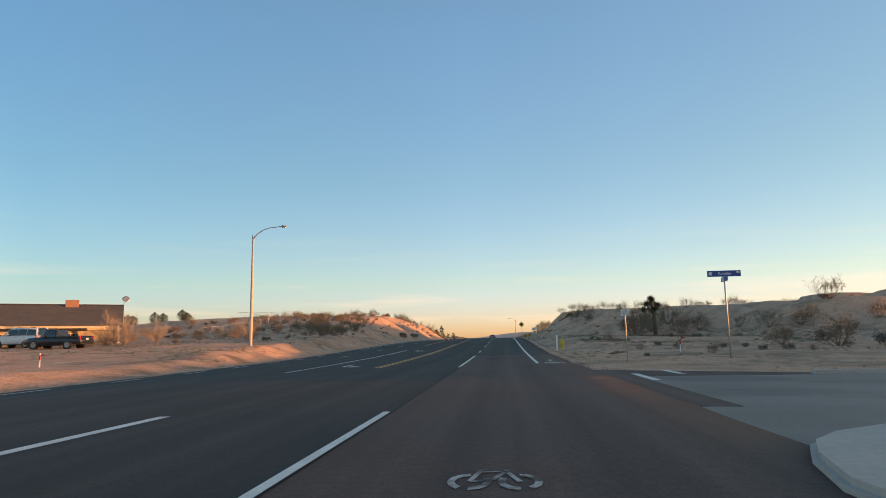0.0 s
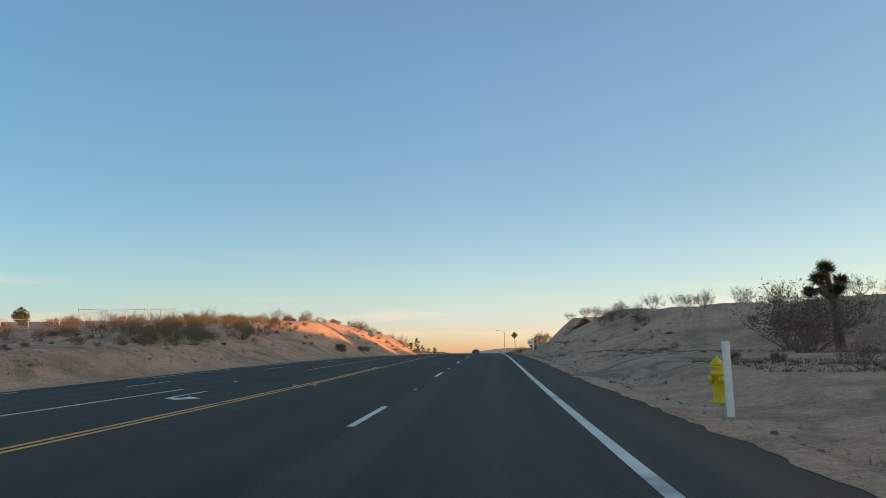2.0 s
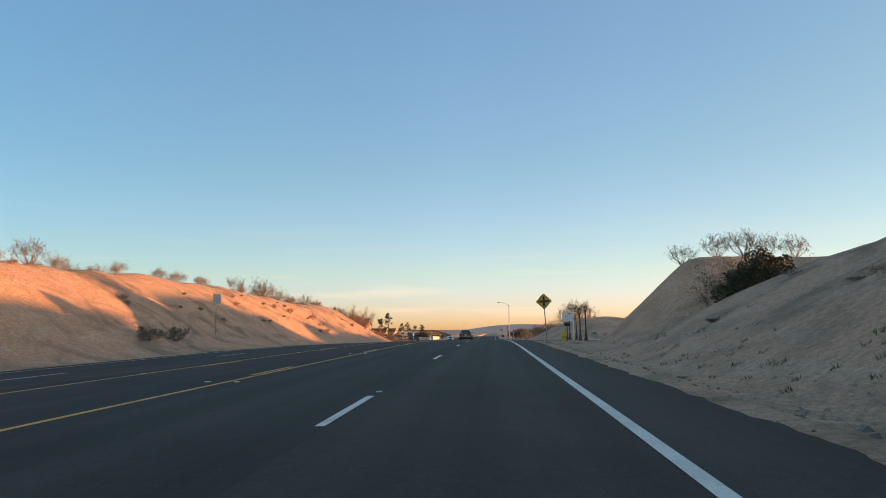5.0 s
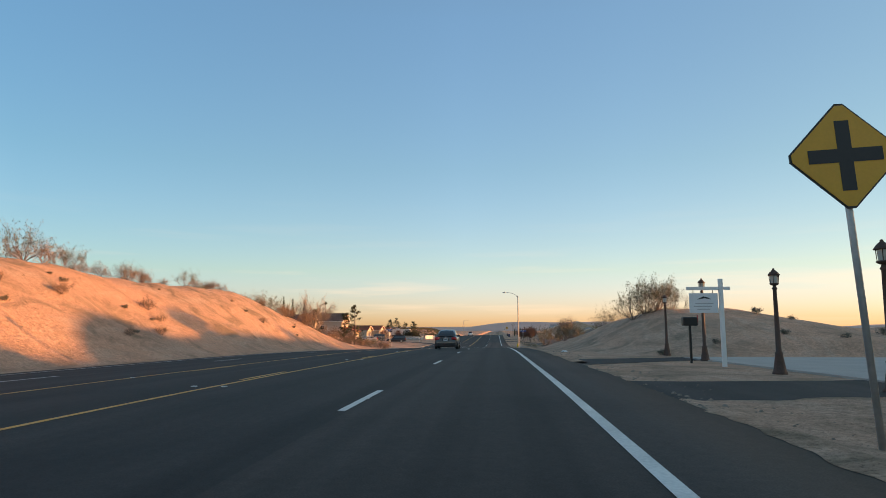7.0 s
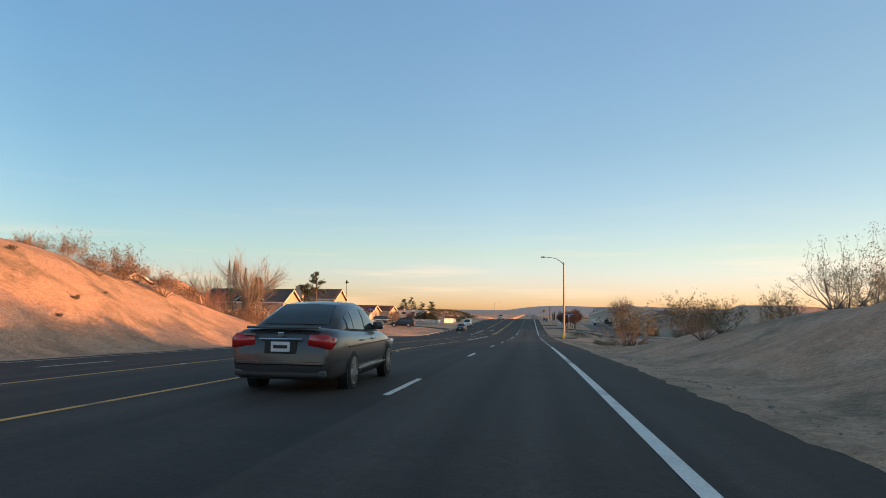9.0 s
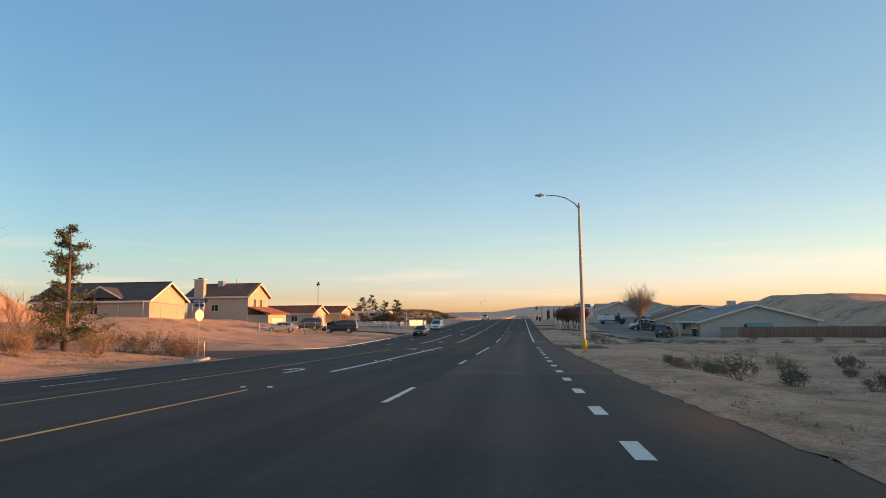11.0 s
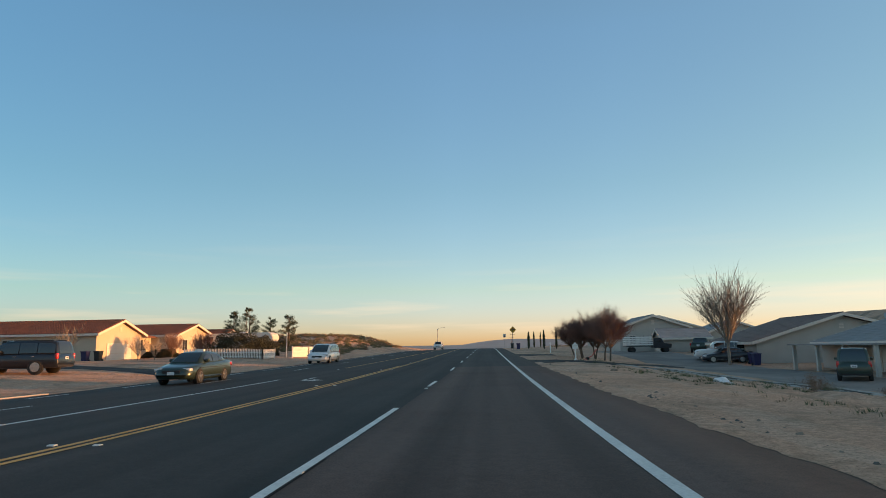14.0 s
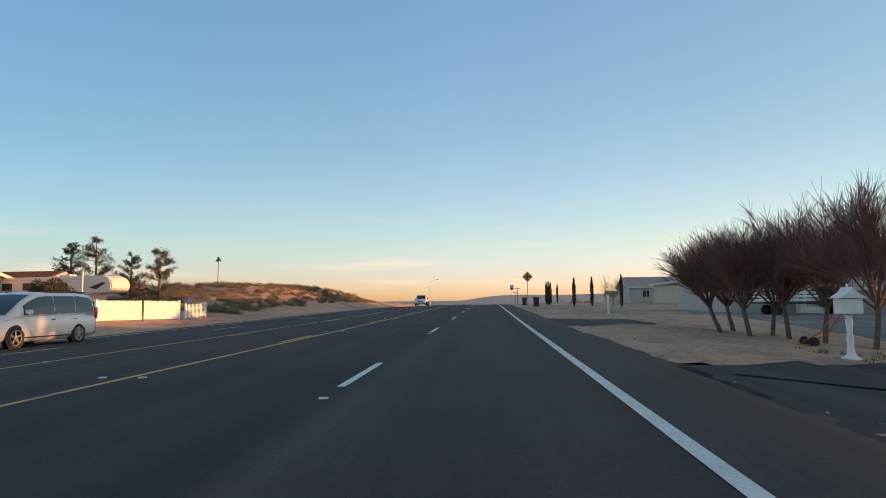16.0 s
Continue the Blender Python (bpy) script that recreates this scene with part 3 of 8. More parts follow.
draped("kerb_strip", [(14.4, 325.4), (14.8, 323.2), (15.6, 318), (16.3, 312), (17.4, 306), (19.4, 298.4), (21, 292.4)], 0.15, M["concrete"], "pale concrete kerb along a driveway", "kerb", 0.07)


def spill(name, edge, s, y0, y1, label):
    """Sand drifted over the asphalt's edge in an uneven tongue."""
    ys = np.arange(y0, y1, 0.2)
    a = np.clip(0.06 + 0.1 * wave(ys, ys * 0, 0.8, 3 + s) + 0.09 * wave(ys, ys * 0, 0.23, 1) + 0.14 * np.clip(wave(ys, ys * 0, 4.0, 2), 0, 1), -0.25, 0.6)
    co = []
    for y, w in zip(ys, a):
        xi, xo = edge - s * w, edge + s * 0.75
        co += [(xi, y, float(road_z(xi, y)) + 0.004), ((xi + xo) / 2, y, float(road_z(edge, y)) + 0.03 + 0.015 * float(wave(y, 0, 0.5))), (xo, y, ground_at(xo, y) - 0.03)]
    faces = []
    for i in range(len(ys) - 1):
        for k in range(2):
            q = (3 * i + k, 3 * i + k + 1, 3 * i + 4 + k, 3 * i + 3 + k)
            faces.append(q if s > 0 else q[::-1])
    me = bpy.data.meshes.new(name)
    me.from_pydata(co, [], faces)
    me.polygons.foreach_set("use_smooth", [True] * len(me.polygons))
    me.update()
    me.materials.append(M["dirt"])
    return tagged(new(name, me), label, "sand", kind="structure")


for a_, b_ in ((28, 148.4), (163.6, 261.8), (271, 321.5), (327, 341), (350, 430)):
    spill("sand_edge", ROAD_R + 0.05, 1, a_, b_, "pale sand drifted over the asphalt edge")
for a_, b_ in ((-20, 254), (274, 430)):
    spill("sand_edge", ROAD_L - 0.05, -1, a_, b_, "pale sand drifted over the asphalt edge")


# ---------------------------------------------------------------- painted markings
def stripe(name, x0, x1, y0, y1, material, lift=0.006):
    ys = list(np.arange(y0, y1, 2.0)) + [y1]
    co = []
    for y in ys:
        co += [(x0, y, float(road_z(x0, y)) + lift), (x1, y, float(road_z(x1, y)) + lift)]
    faces = [(2 * i, 2 * i + 1, 2 * i + 3, 2 * i + 2) for i in range(len(ys) - 1)]
    me = bpy.data.meshes.new(name)
    me.from_pydata(co, [], faces)
    me.update()
    me.materials.append(material)
    ob = new(name, me)
    ob.parent = road
    return ob


def outline_mark(name, shapes, material, x, y, sx=1.0, sy=1.0):
    """Flat painted figure of several outlines in (x, y) metres, lying on the road."""
    bm = bmesh.new()
    for sh in shapes:
        vs = [bm.verts.new((x + u * sx, y + v * sy, float(road_z(x + u * sx, y + v * sy)) + 0.007)) for u, v in sh]
        f = bm.faces.new(vs)
        f.normal_update()
        if f.normal.z < 0:
            f.normal_flip()
    bmesh.ops.triangulate(bm, faces=bm.faces)
    return part(name, bm, material, road)


M["tar"] = mat("tar_seal", (0.03, 0.026, 0.023), 0.95, spread=0.2, grain=30, patch=2, bump=0.1, dist=0.003, coords="World", spec=0.05)
W, YL = M["white_paint"], M["yellow_paint"]
E_X, D_X, P_X, Q_X, R_X, S_X = 3.53, 0.0, -3.66, -7.1, -10.5, -13.6

for a_, b_ in ((-40, 41), (236, 284)):
    stripe("tar_seam", D_X + 0.08, D_X + 0.1, a_, b_, M["tar"], 0.003)
# raised concrete corner with a sloping kerb, and the crossing lines of the side street
bm = bmesh.new()
CORNER = [(5.2, -14), (4.75, 0), (4.5, 3.9), (4.78, 5.0), (5.1, 5.75), (5.6, 6.35), (6.7, 7.1), (9, 7.3), (26, 7.4), (26, 4.2), (9, 4.0), (7.9, 3.4), (7.4, 2.2), (7.4, -14)]
prism(bm, CORNER, "z", -0.4, 0.1)
bmesh.ops.bevel(bm, geom=[e for e in bm.edges if all(v.co.z > 0 for v in e.verts)], offset=0.06, segments=2, affect="EDGES")
corner = part("pavement_corner", bm, M["concrete"], None, "pale concrete pavement round a street corner")
tagged(corner, "", "pavement", kind="structure")
stripe("stop_line", 6.06, 6.3, 17.0, 20.1, W, -0.004)
stripe("stop_line", 7.48, 7.72, 19.7, 22.2, W, -0.004)
# right edge line of the near lane, with a broken stretch before each crossing
for a, b in ((-60, -32), (29.2, 218), (277.0, 700)):
    stripe("edge_line", E_X - 0.08, E_X + 0.08, a, b, W)
for y0, n, gap in ((-31, 10, 3.05), (220.55, 14, 3.3)):
    for k in range(n):
        stripe("edge_dash", E_X - 0.1, E_X + 0.1, y0 + gap * k, y0 + gap * k + 1.05, W)
# lane line of the near lanes
for a, b in ((-24, 9.5), (26.5, 40.8), (251.4, 265.3), (277.4, 290.2)):
    stripe("lane_line", D_X - 0.06, D_X + 0.06, a, b, W)


def ring(r0, r1, cx, cy, n=14):
    o = []
    for k in range(n):
        a, b = 2 * math.pi * k / n, 2 * math.pi * (k + 1) / n
        o.append([(cx + r0 * math.cos(a), cy + r0 * math.sin(a)), (cx + r1 * math.cos(a), cy + r1 * math.sin(a)), (cx + r1 * math.cos(b), cy + r1 * math.sin(b)), (cx + r0 * math.cos(b), cy + r0 * math.sin(b))])
    return o


def bar(p, q, w):
    d = (Vector(q) - Vector(p)).normalized()
    n = Vector((-d.y, d.x)) * w / 2
    p, q = Vector(p), Vector(q)
    return [tuple(p + n), tuple(p - n), tuple(q - n), tuple(q + n)]
DASH = 13.37
for y in (48.0, 62.4, 76.8, 91.1, 105.6, 120.0, 134.3, 147.8, 161.3, 174.9, 188.4, 201.7, 215.2, 228.6, 242.0):
    stripe("lane_dash", D_X - 0.06, D_X + 0.06, y, y + 3.1, W)
for k in range(0, 30):
    y = 297.5 + DASH * k
    if y < 690:
        stripe("lane_dash", D_X - 0.06, D_X + 0.06, y, y + 3.1, W)
# turn pockets, centre lane and far lanes
stripe("pocket_line", P_X - 0.1, P_X + 0.1, -28, 9.0, W)
stripe("pocket_line", P_X - 0.1, P_X + 0.1, 237.5, 265.6, W)
stripe("pocket_line", Q_X - 0.08, Q_X + 0.08, 24.5, 57, W)
stripe("pocket_line", Q_X - 0.08, Q_X + 0.08, 277, 304, W)
for a, b in ((-60, 8), (70, 264)):
    stripe("yellow_line", Q_X - 0.06, Q_X + 0.06, a, b, YL)
stripe("yellow_line", Q_X - 0.06, Q_X + 0.06, 317, 690, YL)
for a, b, c in ((26.7, 72, 231), (277.2, 318, 690)):
    stripe("yellow_line", P_X + 0.05, P_X + 0.16, a, c, YL)
    stripe("yellow_line", P_X - 0.16, P_X - 0.05, a, b, YL)
for y0, n in ((86.5, 11), (332.9, 24)):
    for k in range(n):
        y = y0 + DASH * k
        stripe("yellow_dash", P_X - 0.16, P_X - 0.05, y, y + 3.1, YL)
        stripe("yellow_dash", Q_X + 0.12, Q_X + 0.23, y + 4, y + 7.1, YL)
for y0, n in ((-60.6, 4), (46.3, 15), (277, 28)):
    for k in range(n):
        y = y0 + DASH * k
        stripe("lane_dash", R_X - 0.06, R_X + 0.06, y, y + 3.1, W)
for a, b in ((-60, 3), (66, 240), (320, 690)):
    stripe("edge_line", S_X - 0.07, S_X + 0.07, a, b, W)
for y0, n in ((6, 10), (275, 8)):
    for k in range(n):
        stripe("edge_dash", S_X - 0.08, S_X + 0.08, y0 + 5.6 * k, y0 + 5.6 * k + 2.2, W)
# raised markers
for k in range(30):
    y = 42.5 + DASH * k
    for x, dy in ((D_X + 0.02, 0.0), (P_X + 0.32, 2.0), (P_X - 0.32, 2.0), (Q_X, 5.0)):
        yy = y + dy
        if 8 < yy < 26 or 262 < yy < 276:
            continue
        z = float(road_z(x, yy))
        bm = bmesh.new()
        prism(bm, [(yy - 0.05, z), (yy - 0.03, z + 0.016), (yy + 0.03, z + 0.016), (yy + 0.05, z)], "x", x - 0.05, x + 0.05)
        part("reflector", bm, M["white_paint"], road)


def turn_arrow(x, y, flip):
    """A left-turn arrow three metres long; flip turns it towards the oncoming side."""
    s = -1 if flip else 1
    shapes = [[(0.28, -1.5), (0.42, -1.5), (0.42, 0.2), (0.28, 0.2)],
              [(0.42, 0.2), (0.36, 0.7), (0.12, 1.0), (-0.1, 1.02), (-0.1, 0.72), (0.1, 0.66), (0.24, 0.5), (0.28, 0.2)],
              [(-0.1, 0.35), (-0.1, 1.4), (-0.62, 0.88)]]
    outline_mark("turn_arrow", shapes, W, x, y, s, s)


for y in (29.0, 54.0, 280.0, 303.2):
    turn_arrow(-5.35, y, True)
for y in (238.2, 261.6):
    turn_arrow(-5.35, y, False)


def bike_mark(x, y, s=1.0, arrow=True, tall=1.0, paint_mat=None):
    """A bicycle painted through a stencil, so its wheels have gaps."""
    wheels = ring(0.25, 0.38, -0.42, 0, 12), ring(0.25, 0.38, 0.42, 0, 12)
    shapes = [q for w, gone in zip(wheels, ((1, 2, 8), (3, 4, 9))) for k, q in enumerate(w) if k not in gone]
    shapes = [[(u, v * 1.6) for u, v in s] for s in shapes]
    shapes += [bar((-0.42, 0), (-0.05, 0.1), 0.1), bar((-0.05, 0.1), (0.22, 0.95), 0.1), bar((-0.3, 0.75), (0.2, 0.8), 0.1), bar((-0.42, 0), (-0.25, 0.95), 0.1), bar((0.42, 0), (0.2, 0.8), 0.1), bar((-0.4, 0.98), (-0.15, 0.98), 0.12)]
    outline_mark("bike_symbol", shapes, paint_mat or W, x, y, s, tall)
    if arrow:
        outline_mark("bike_arrow", [[(-0.08, 2.5), (0.08, 2.5), (0.08, 3.3), (-0.08, 3.3)], [(-0.36, 3.15), (0.36, 3.15), (0, 3.8)]], W, x, y, s, 1.0)


bike_mark(4.33, 29.4, 0.6, True, 0.95)
bike_mark(4.36, 277.4, 0.62, True, 0.95)
bike_mark(1.9, 4.2, 0.5, False, 0.5, M["worn_paint"])


# ---------------------------------------------------------------- street lamps
def street_lamp(x, y, arm, sunk, label):
    """A tapered pole 9.9 m high with a curved arm; arm gives the way that it reaches, along x."""
    t = thing("street_lamp", (x, y, ground_at(x, y) - 0.05 + sunk), label, "street lamp", "street lamps")
    bm = bmesh.new()
    lathe(bm, [(0, 0.15), (0.1, 0.148), (5, 0.115), (9.85, 0.085), (9.9, 0.06)], 12)
    part("pole", bm, M["pole"], t, "tapered pale concrete pole", smooth=True)
    s = 1 if arm > 0 else -1
    bm = bmesh.new()
    tube(bm, [(0, 0, 9.55), (s * 0.35, 0, 9.95), (s * 0.9, 0, 10.3), (s * 1.5, 0, 10.47), (abs(arm) * s, 0, 10.52)], [0.05, 0.045, 0.04, 0.036, 0.034], 8)
    part("arm", bm, M["galv"], t, smooth=True)
    bm = bmesh.new()
    box(bm, -0.08, 0.08, -0.08, 0.08, 9.5, 9.72, bevel=0.02)
    part("bracket", bm, M["galv"], t)
    a = abs(arm)
    bm = bmesh.new()
    rings = []
    for k, (u, w, h) in enumerate(((0, 0.05, 0.05), (0.12, 0.12, 0.08), (0.35, 0.17, 0.1), (0.6, 0.16, 0.09), (0.72, 0.06, 0.04))):
        rings.append([bm.verts.new((s * (a - 0.05 + u), w * math.cos(q), 10.52 + h * math.sin(q) * (0.6 if math.sin(q) < 0 else 1))) for q in [2 * math.pi * j / 10 for j in range(10)]])
    for p, q in zip(rings, rings[1:]):
        for j in range(10):
            bm.faces.new((p[j], p[(j + 1) % 10], q[(j + 1) % 10], q[j]))
    bm.faces.new(rings[0])
    bm.faces.new(rings[-1])
    bmesh.ops.recalc_face_normals(bm, faces=bm.faces)
    head = part("lamp_head", bm, M["galv"], t, smooth=True)
    bm = bmesh.new()
    box(bm, s * (a + 0.2), s * (a + 0.5), -0.1, 0.1, 10.43, 10.47, bevel=0.01)
    part("lens", bm, M["sign_white"], head)
    bm = bmesh.new()
    lathe(bm, [(10.6, 0.045), (10.66, 0.045), (10.68, 0.02)], 8, Matrix.Translation((s * (a + 0.25), 0, 0)))
    part("photocell", bm, M["black_metal"], head)
    return t


street_lamp(-19.05, 49.7, 2.3, -0.47, "pale concrete street lamp with curved arm, lit by low sun")
street_lamp(6.5, 260.8, -2.3, 0.0, "pale concrete street lamp with curved arm beside hydrant")
street_lamp(-17.5, 527, 2.3, 0.0, "far pale street lamp with curved arm")


# ---------------------------------------------------------------- signs
def letters(name, text, size, material, parent, m, align="CENTER"):
    c = bpy.data.curves.new(name, "FONT")
    c.body, c.size, c.align_x, c.align_y, c.extrude = text, size, align, "CENTER", 0.002
    me = bpy.data.meshes.new_from_object(bpy.data.objects.new(name, c))
    me.materials.append(material)
    ob = new(name, me)
    ob.parent = parent
    ob.matrix_local = m
    return ob


def post(t, h, r=0.03, m="galv", square=False, name="post", lean=0.0):
    bm = bmesh.new()
    if square:
        box(bm, -r, r, -r, r, -0.3, h, bevel=r * 0.15)
    else:
        lathe(bm, [(-0.3, r), (h - 0.01, r), (h, r * 0.8)], 10)
    return part(name, bm, M[m], t, smooth=not square)


FACE = Matrix.Rotation(radians(90), 4, "X")      # lettering that faces -y


def crossing_sign(x, y, lean=0.0, side=0.88, top=5.15, base=None, label=""):
    z = ground_at(x, y)
    t = thing("warning_sign", (x, y, z), label, "road sign", "crossing warning signs")
    t.matrix_basis = pose(x, y, z, 0, lean, 0)
    h = top - z
    d = side * math.sqrt(0.5)
    post(t, h - d * 0.6, 0.035)
    c = h - d

    def diamond(r, y0, y1, mt, nm):
        pts = []
        for k in range(4):
            a = math.pi / 2 * k + math.pi / 2
            for e in (-0.07, 0.07):
                pts.append(((r - 0.07 * r) * math.cos(a) + e * r * -math.sin(a), c + (r - 0.07 * r) * math.sin(a) + e * r * math.cos(a)))
        bm = bmesh.new()
        prism(bm, pts, "y", y0, y1)
        return part(nm, bm, mt, t)
    diamond(d, -0.06, -0.045, M["sign_black"], "rim")
    diamond(d * 0.96, -0.068, -0.058, M["sign_yellow"], "face")
    w = side * 0.085
    bm = boxes((-w, w, -0.072, -0.068, c - d * 0.62, c + d * 0.62), (-d * 0.62, d * 0.62, -0.0735, -0.069, c - w, c + w))
    part("cross", bm, M["sign_black"], t)
    diamond(d * 0.98, -0.044, -0.040, M["sign_back"], "back")
    return t


crossing_sign(6.05, 145.6, -3.0, 0.86, 5.17, label="yellow diamond crossroads sign on leaning steel post")
crossing_sign(6.5, 388.1, 0.0, 0.86, 3.75, label="yellow diamond crossroads sign on straight post")


def street_name(x, y, top, text, rz=0.0, stop=False, label="", w=1.5):
    z = ground_at(x, y)
    t = thing("street_sign", (x, y, z), label, "street sign", "street name signs", rz)
    h = top - z
    post(t, h - 0.28, 0.04)
    bm = boxes((-w / 2, w / 2, -0.02, 0.02, h - 0.28, h), bevel=0.008)
    blade = part("name_blade", bm, M["sign_blue"], t, "blue street name blade")
    letters("lettering", text, 0.2, M["sign_white"], blade, Matrix.Translation((0.03, -0.024, h - 0.145)) @ FACE)
    part("badge", boxes((-w / 2 + 0.06, -w / 2 + 0.2, -0.026, -0.021, h - 0.21, h - 0.07)), M["sign_white"], blade)
    part("suffix_bar", boxes((w / 2 - 0.2, w / 2 - 0.05, -0.026, -0.021, h - 0.12, h - 0.06)), M["sign_white"], blade)
    part("bracket", boxes((-0.1, 0.1, -0.05, 0.05, h - 0.5, h - 0.28), bevel=0.01), M["sign_white"], t)
    part("cross_blade", boxes((-0.02, 0.02, -0.4, 0.4, h - 0.5, h - 0.3), bevel=0.005), M["sign_blue"], t)
    if stop:
        pts = [(0.38 * math.cos(math.pi / 8 + k * math.pi / 4), h - 1.0 + 0.38 * math.sin(math.pi / 8 + k * math.pi / 4)) for k in range(8)]
        bm = bmesh.new()
        prism(bm, pts, "x", 0.05, 0.06)
        part("stop_plate", bm, M["sign_red"], t, "red octagonal stop plate")
        bm = bmesh.new()
        prism(bm, pts, "x", 0.045, 0.049)
        part("plate_back", bm, M["sign_back"], t)
    return t


street_name(12.22, 28.85, 4.15, "Rancho", label="blue street name sign on tall steel post in dirt")
street_name(8.05, 276.7, 2.48, "DEERFIELD", stop=True, label="blue street name sign with stop sign on steel post", w=1.35)


def plate_sign(x, y, top, w, hh, label, kind="bike", rz=0.0):
    z = ground_at(x, y)
    t = thing("road_sign", (x, y, z), label, "road sign", "", rz)
    h = top - z
    post(t, h, 0.03)
    bm = bmesh.new()
    box(bm, -w / 2, w / 2, -0.05, -0.035, h - hh, h, bevel=0.006)
    face = part("face", bm, M["sign_white"], t)
    e = 0.018
    rows = [(-w / 2 + e, w / 2 - e, -0.054, -0.05, h - e - 0.012, h - e), (-w / 2 + e, w / 2 - e, -0.054, -0.05, h - hh + e, h - hh + e + 0.012),
            (-w / 2 + e, -w / 2 + e + 0.012, -0.054, -0.05, h - hh + e + 0.012, h - e - 0.012), (w / 2 - e - 0.012, w / 2 - e, -0.054, -0.05, h - hh + e + 0.012, h - e - 0.012)]
    part("border", boxes(*rows), M["sign_black"], face)
    if kind == "bike":
        bm = bmesh.new()
        for s in ring(0.055, 0.07, -0.1, h - 0.16, 12) + ring(0.055, 0.07, 0.1, h - 0.16, 12) + [bar((-0.1, h - 0.16), (-0.02, h - 0.15), 0.014), bar((-0.02, h - 0.15), (0.06, h - 0.07), 0.014), bar((-0.06, h - 0.08), (0.06, h - 0.07), 0.014), bar((-0.1, h - 0.16), (-0.05, h - 0.06), 0.014), bar((0.1, h - 0.16), (0.05, h - 0.05), 0.014)]:
            prism(bm, s, "y", -0.054, -0.05)
        part("bicycle_figure", bm, M["sign_black"], face)
        letters("lettering", "BIKE", 0.075, M["sign_black"], face, Matrix.Translation((-0.1, -0.052, h - hh + 0.07)) @ FACE)
        letters("lettering", "LANE", 0.075, M["sign_black"], face, Matrix.Translation((0.1, -0.052, h - hh + 0.07)) @ FACE)
    elif kind == "speed":
        part("text_bar", boxes((-0.15, 0.15, -0.054, -0.05, h - 0.2, h - 0.1), (-0.12, 0.12, -0.054, -0.05, h - 0.34, h - 0.26), (-0.17, 0.17, -0.054, -0.05, h - 0.72, h - 0.42)), M["sign_black"], face)
    part("back", boxes((-w / 2, w / 2, -0.034, -0.031, h - hh, h)), M["sign_back"], t)
    return t


plate_sign(8.03, 31.0, 2.55, 0.48, 0.31, "small white bicycle lane sign on thin steel post")
plate_sign(5.9, 420, 3.1, 0.6, 0.78, "white speed limit sign on steel post", "speed")
plate_sign(-18.2, 143.3, 5.3, 0.6, 0.75, "small grey sign seen from the back on a bank", "back", rz=180)


# ---------------------------------------------------------------- hydrants and small posts
def hydrant(x, y, label):
    t = thing("fire_hydrant", (x, y, ground_at(x, y) - 0.02), label, "fire hydrant", "fire hydrants")
    bm = bmesh.new()
    lathe(bm, [(0, 0.17), (0.05, 0.17), (0.055, 0.12), (0.12, 0.115), (0.55, 0.115), (0.57, 0.15), (0.61, 0.15), (0.62, 0.12), (0.7, 0.135), (0.72, 0.15), (0.75, 0.14)], 20)
    part("barrel", bm, M["hydrant"], t, smooth=True)
    bm = bmesh.new()
    lathe(bm, [(0.75, 0.13), (0.8, 0.125), (0.86, 0.09), (0.9, 0.04), (0.91, 0.028), (0.95, 0.026), (0.955, 0.01)], 16)
    part("bonnet", bm, M["hydrant"], t, smooth=True)
    for ax, r, l in ((0, 0.075, 0.2), (180, 0.06, 0.18), (270, 0.06, 0.2)):
        bm = bmesh.new()
        lathe(bm, [(0.08, r), (l - 0.05, r), (l - 0.05, r * 1.25), (l, r * 1.25), (l + 0.01, r * 0.4), (l + 0.03, r * 0.35)], 12, Matrix.Translation((0, 0, 0.48)) @ Matrix.Rotation(radians(ax), 4, "Z") @ Matrix.Rotation(radians(90), 4, "Y"))
        part("outlet_cap", bm, M["hydrant"], t, smooth=True)
    for k in range(6):
        a = k * math.pi / 3
        bm = bmesh.new()
        lathe(bm, [(0.05, 0.016), (0.075, 0.016)], 6, Matrix.Translation((0.145 * math.cos(a), 0.145 * math.sin(a), 0)))
        part("bolt", bm, M["hydrant"], t)
    return t


hydrant(6.72, 51.9, "yellow fire hydrant beside a white marker post")
hydrant(7.2, 145.0, "yellow fire hydrant near a paved forecourt")
lamp_hydrant = hydrant(6.2, 257.0, "yellow fire hydrant beside street lamp")
lamp_hydrant.location.z -= 0.11
lamp_hydrant.scale = (0.95, 0.95, 0.95)
t = thing("marker_post", (6.1, 49.6, ground_at(6.1, 49.6)), "white square wooden marker post", "post")
post(t, 1.25, 0.05, "white", True)


# ---------------------------------------------------------------- plants
M["leaf_creosote"] = mat("creosote_leaf", (0.14, 0.125, 0.065), 0.7, spread=0.35, grain=9, patch=2, bump=0, rnd=0.2)
M["leaf_dry"] = mat("dry_leaf", (0.22, 0.14, 0.09), 0.8, spread=0.3, grain=9, patch=2, bump=0, rnd=0.2)
M["leaf_grey"] = mat("sage_leaf", (0.15, 0.135, 0.1), 0.8, spread=0.3, grain=9, patch=2, bump=0, rnd=0.2)
M["leaf_green"] = mat("pine_needles", (0.052, 0.066, 0.03), 0.7, spread=0.35, grain=6, patch=1.5, bump=0, rnd=0.15)
M["leaf_hedge"] = mat("hedge_leaf", (0.05, 0.05, 0.025), 0.7, spread=0.35, grain=9, patch=2, bump=0)
M["leaf_red"] = mat("bare_red_twigs", (0.2, 0.112, 0.09), 0.8, spread=0.3, grain=9, patch=2, bump=0)
M["bark"] = mat("bark", (0.15, 0.10, 0.07), 0.9, spread=0.3, grain=22, patch=4, bump=0.6, dist=0.02)
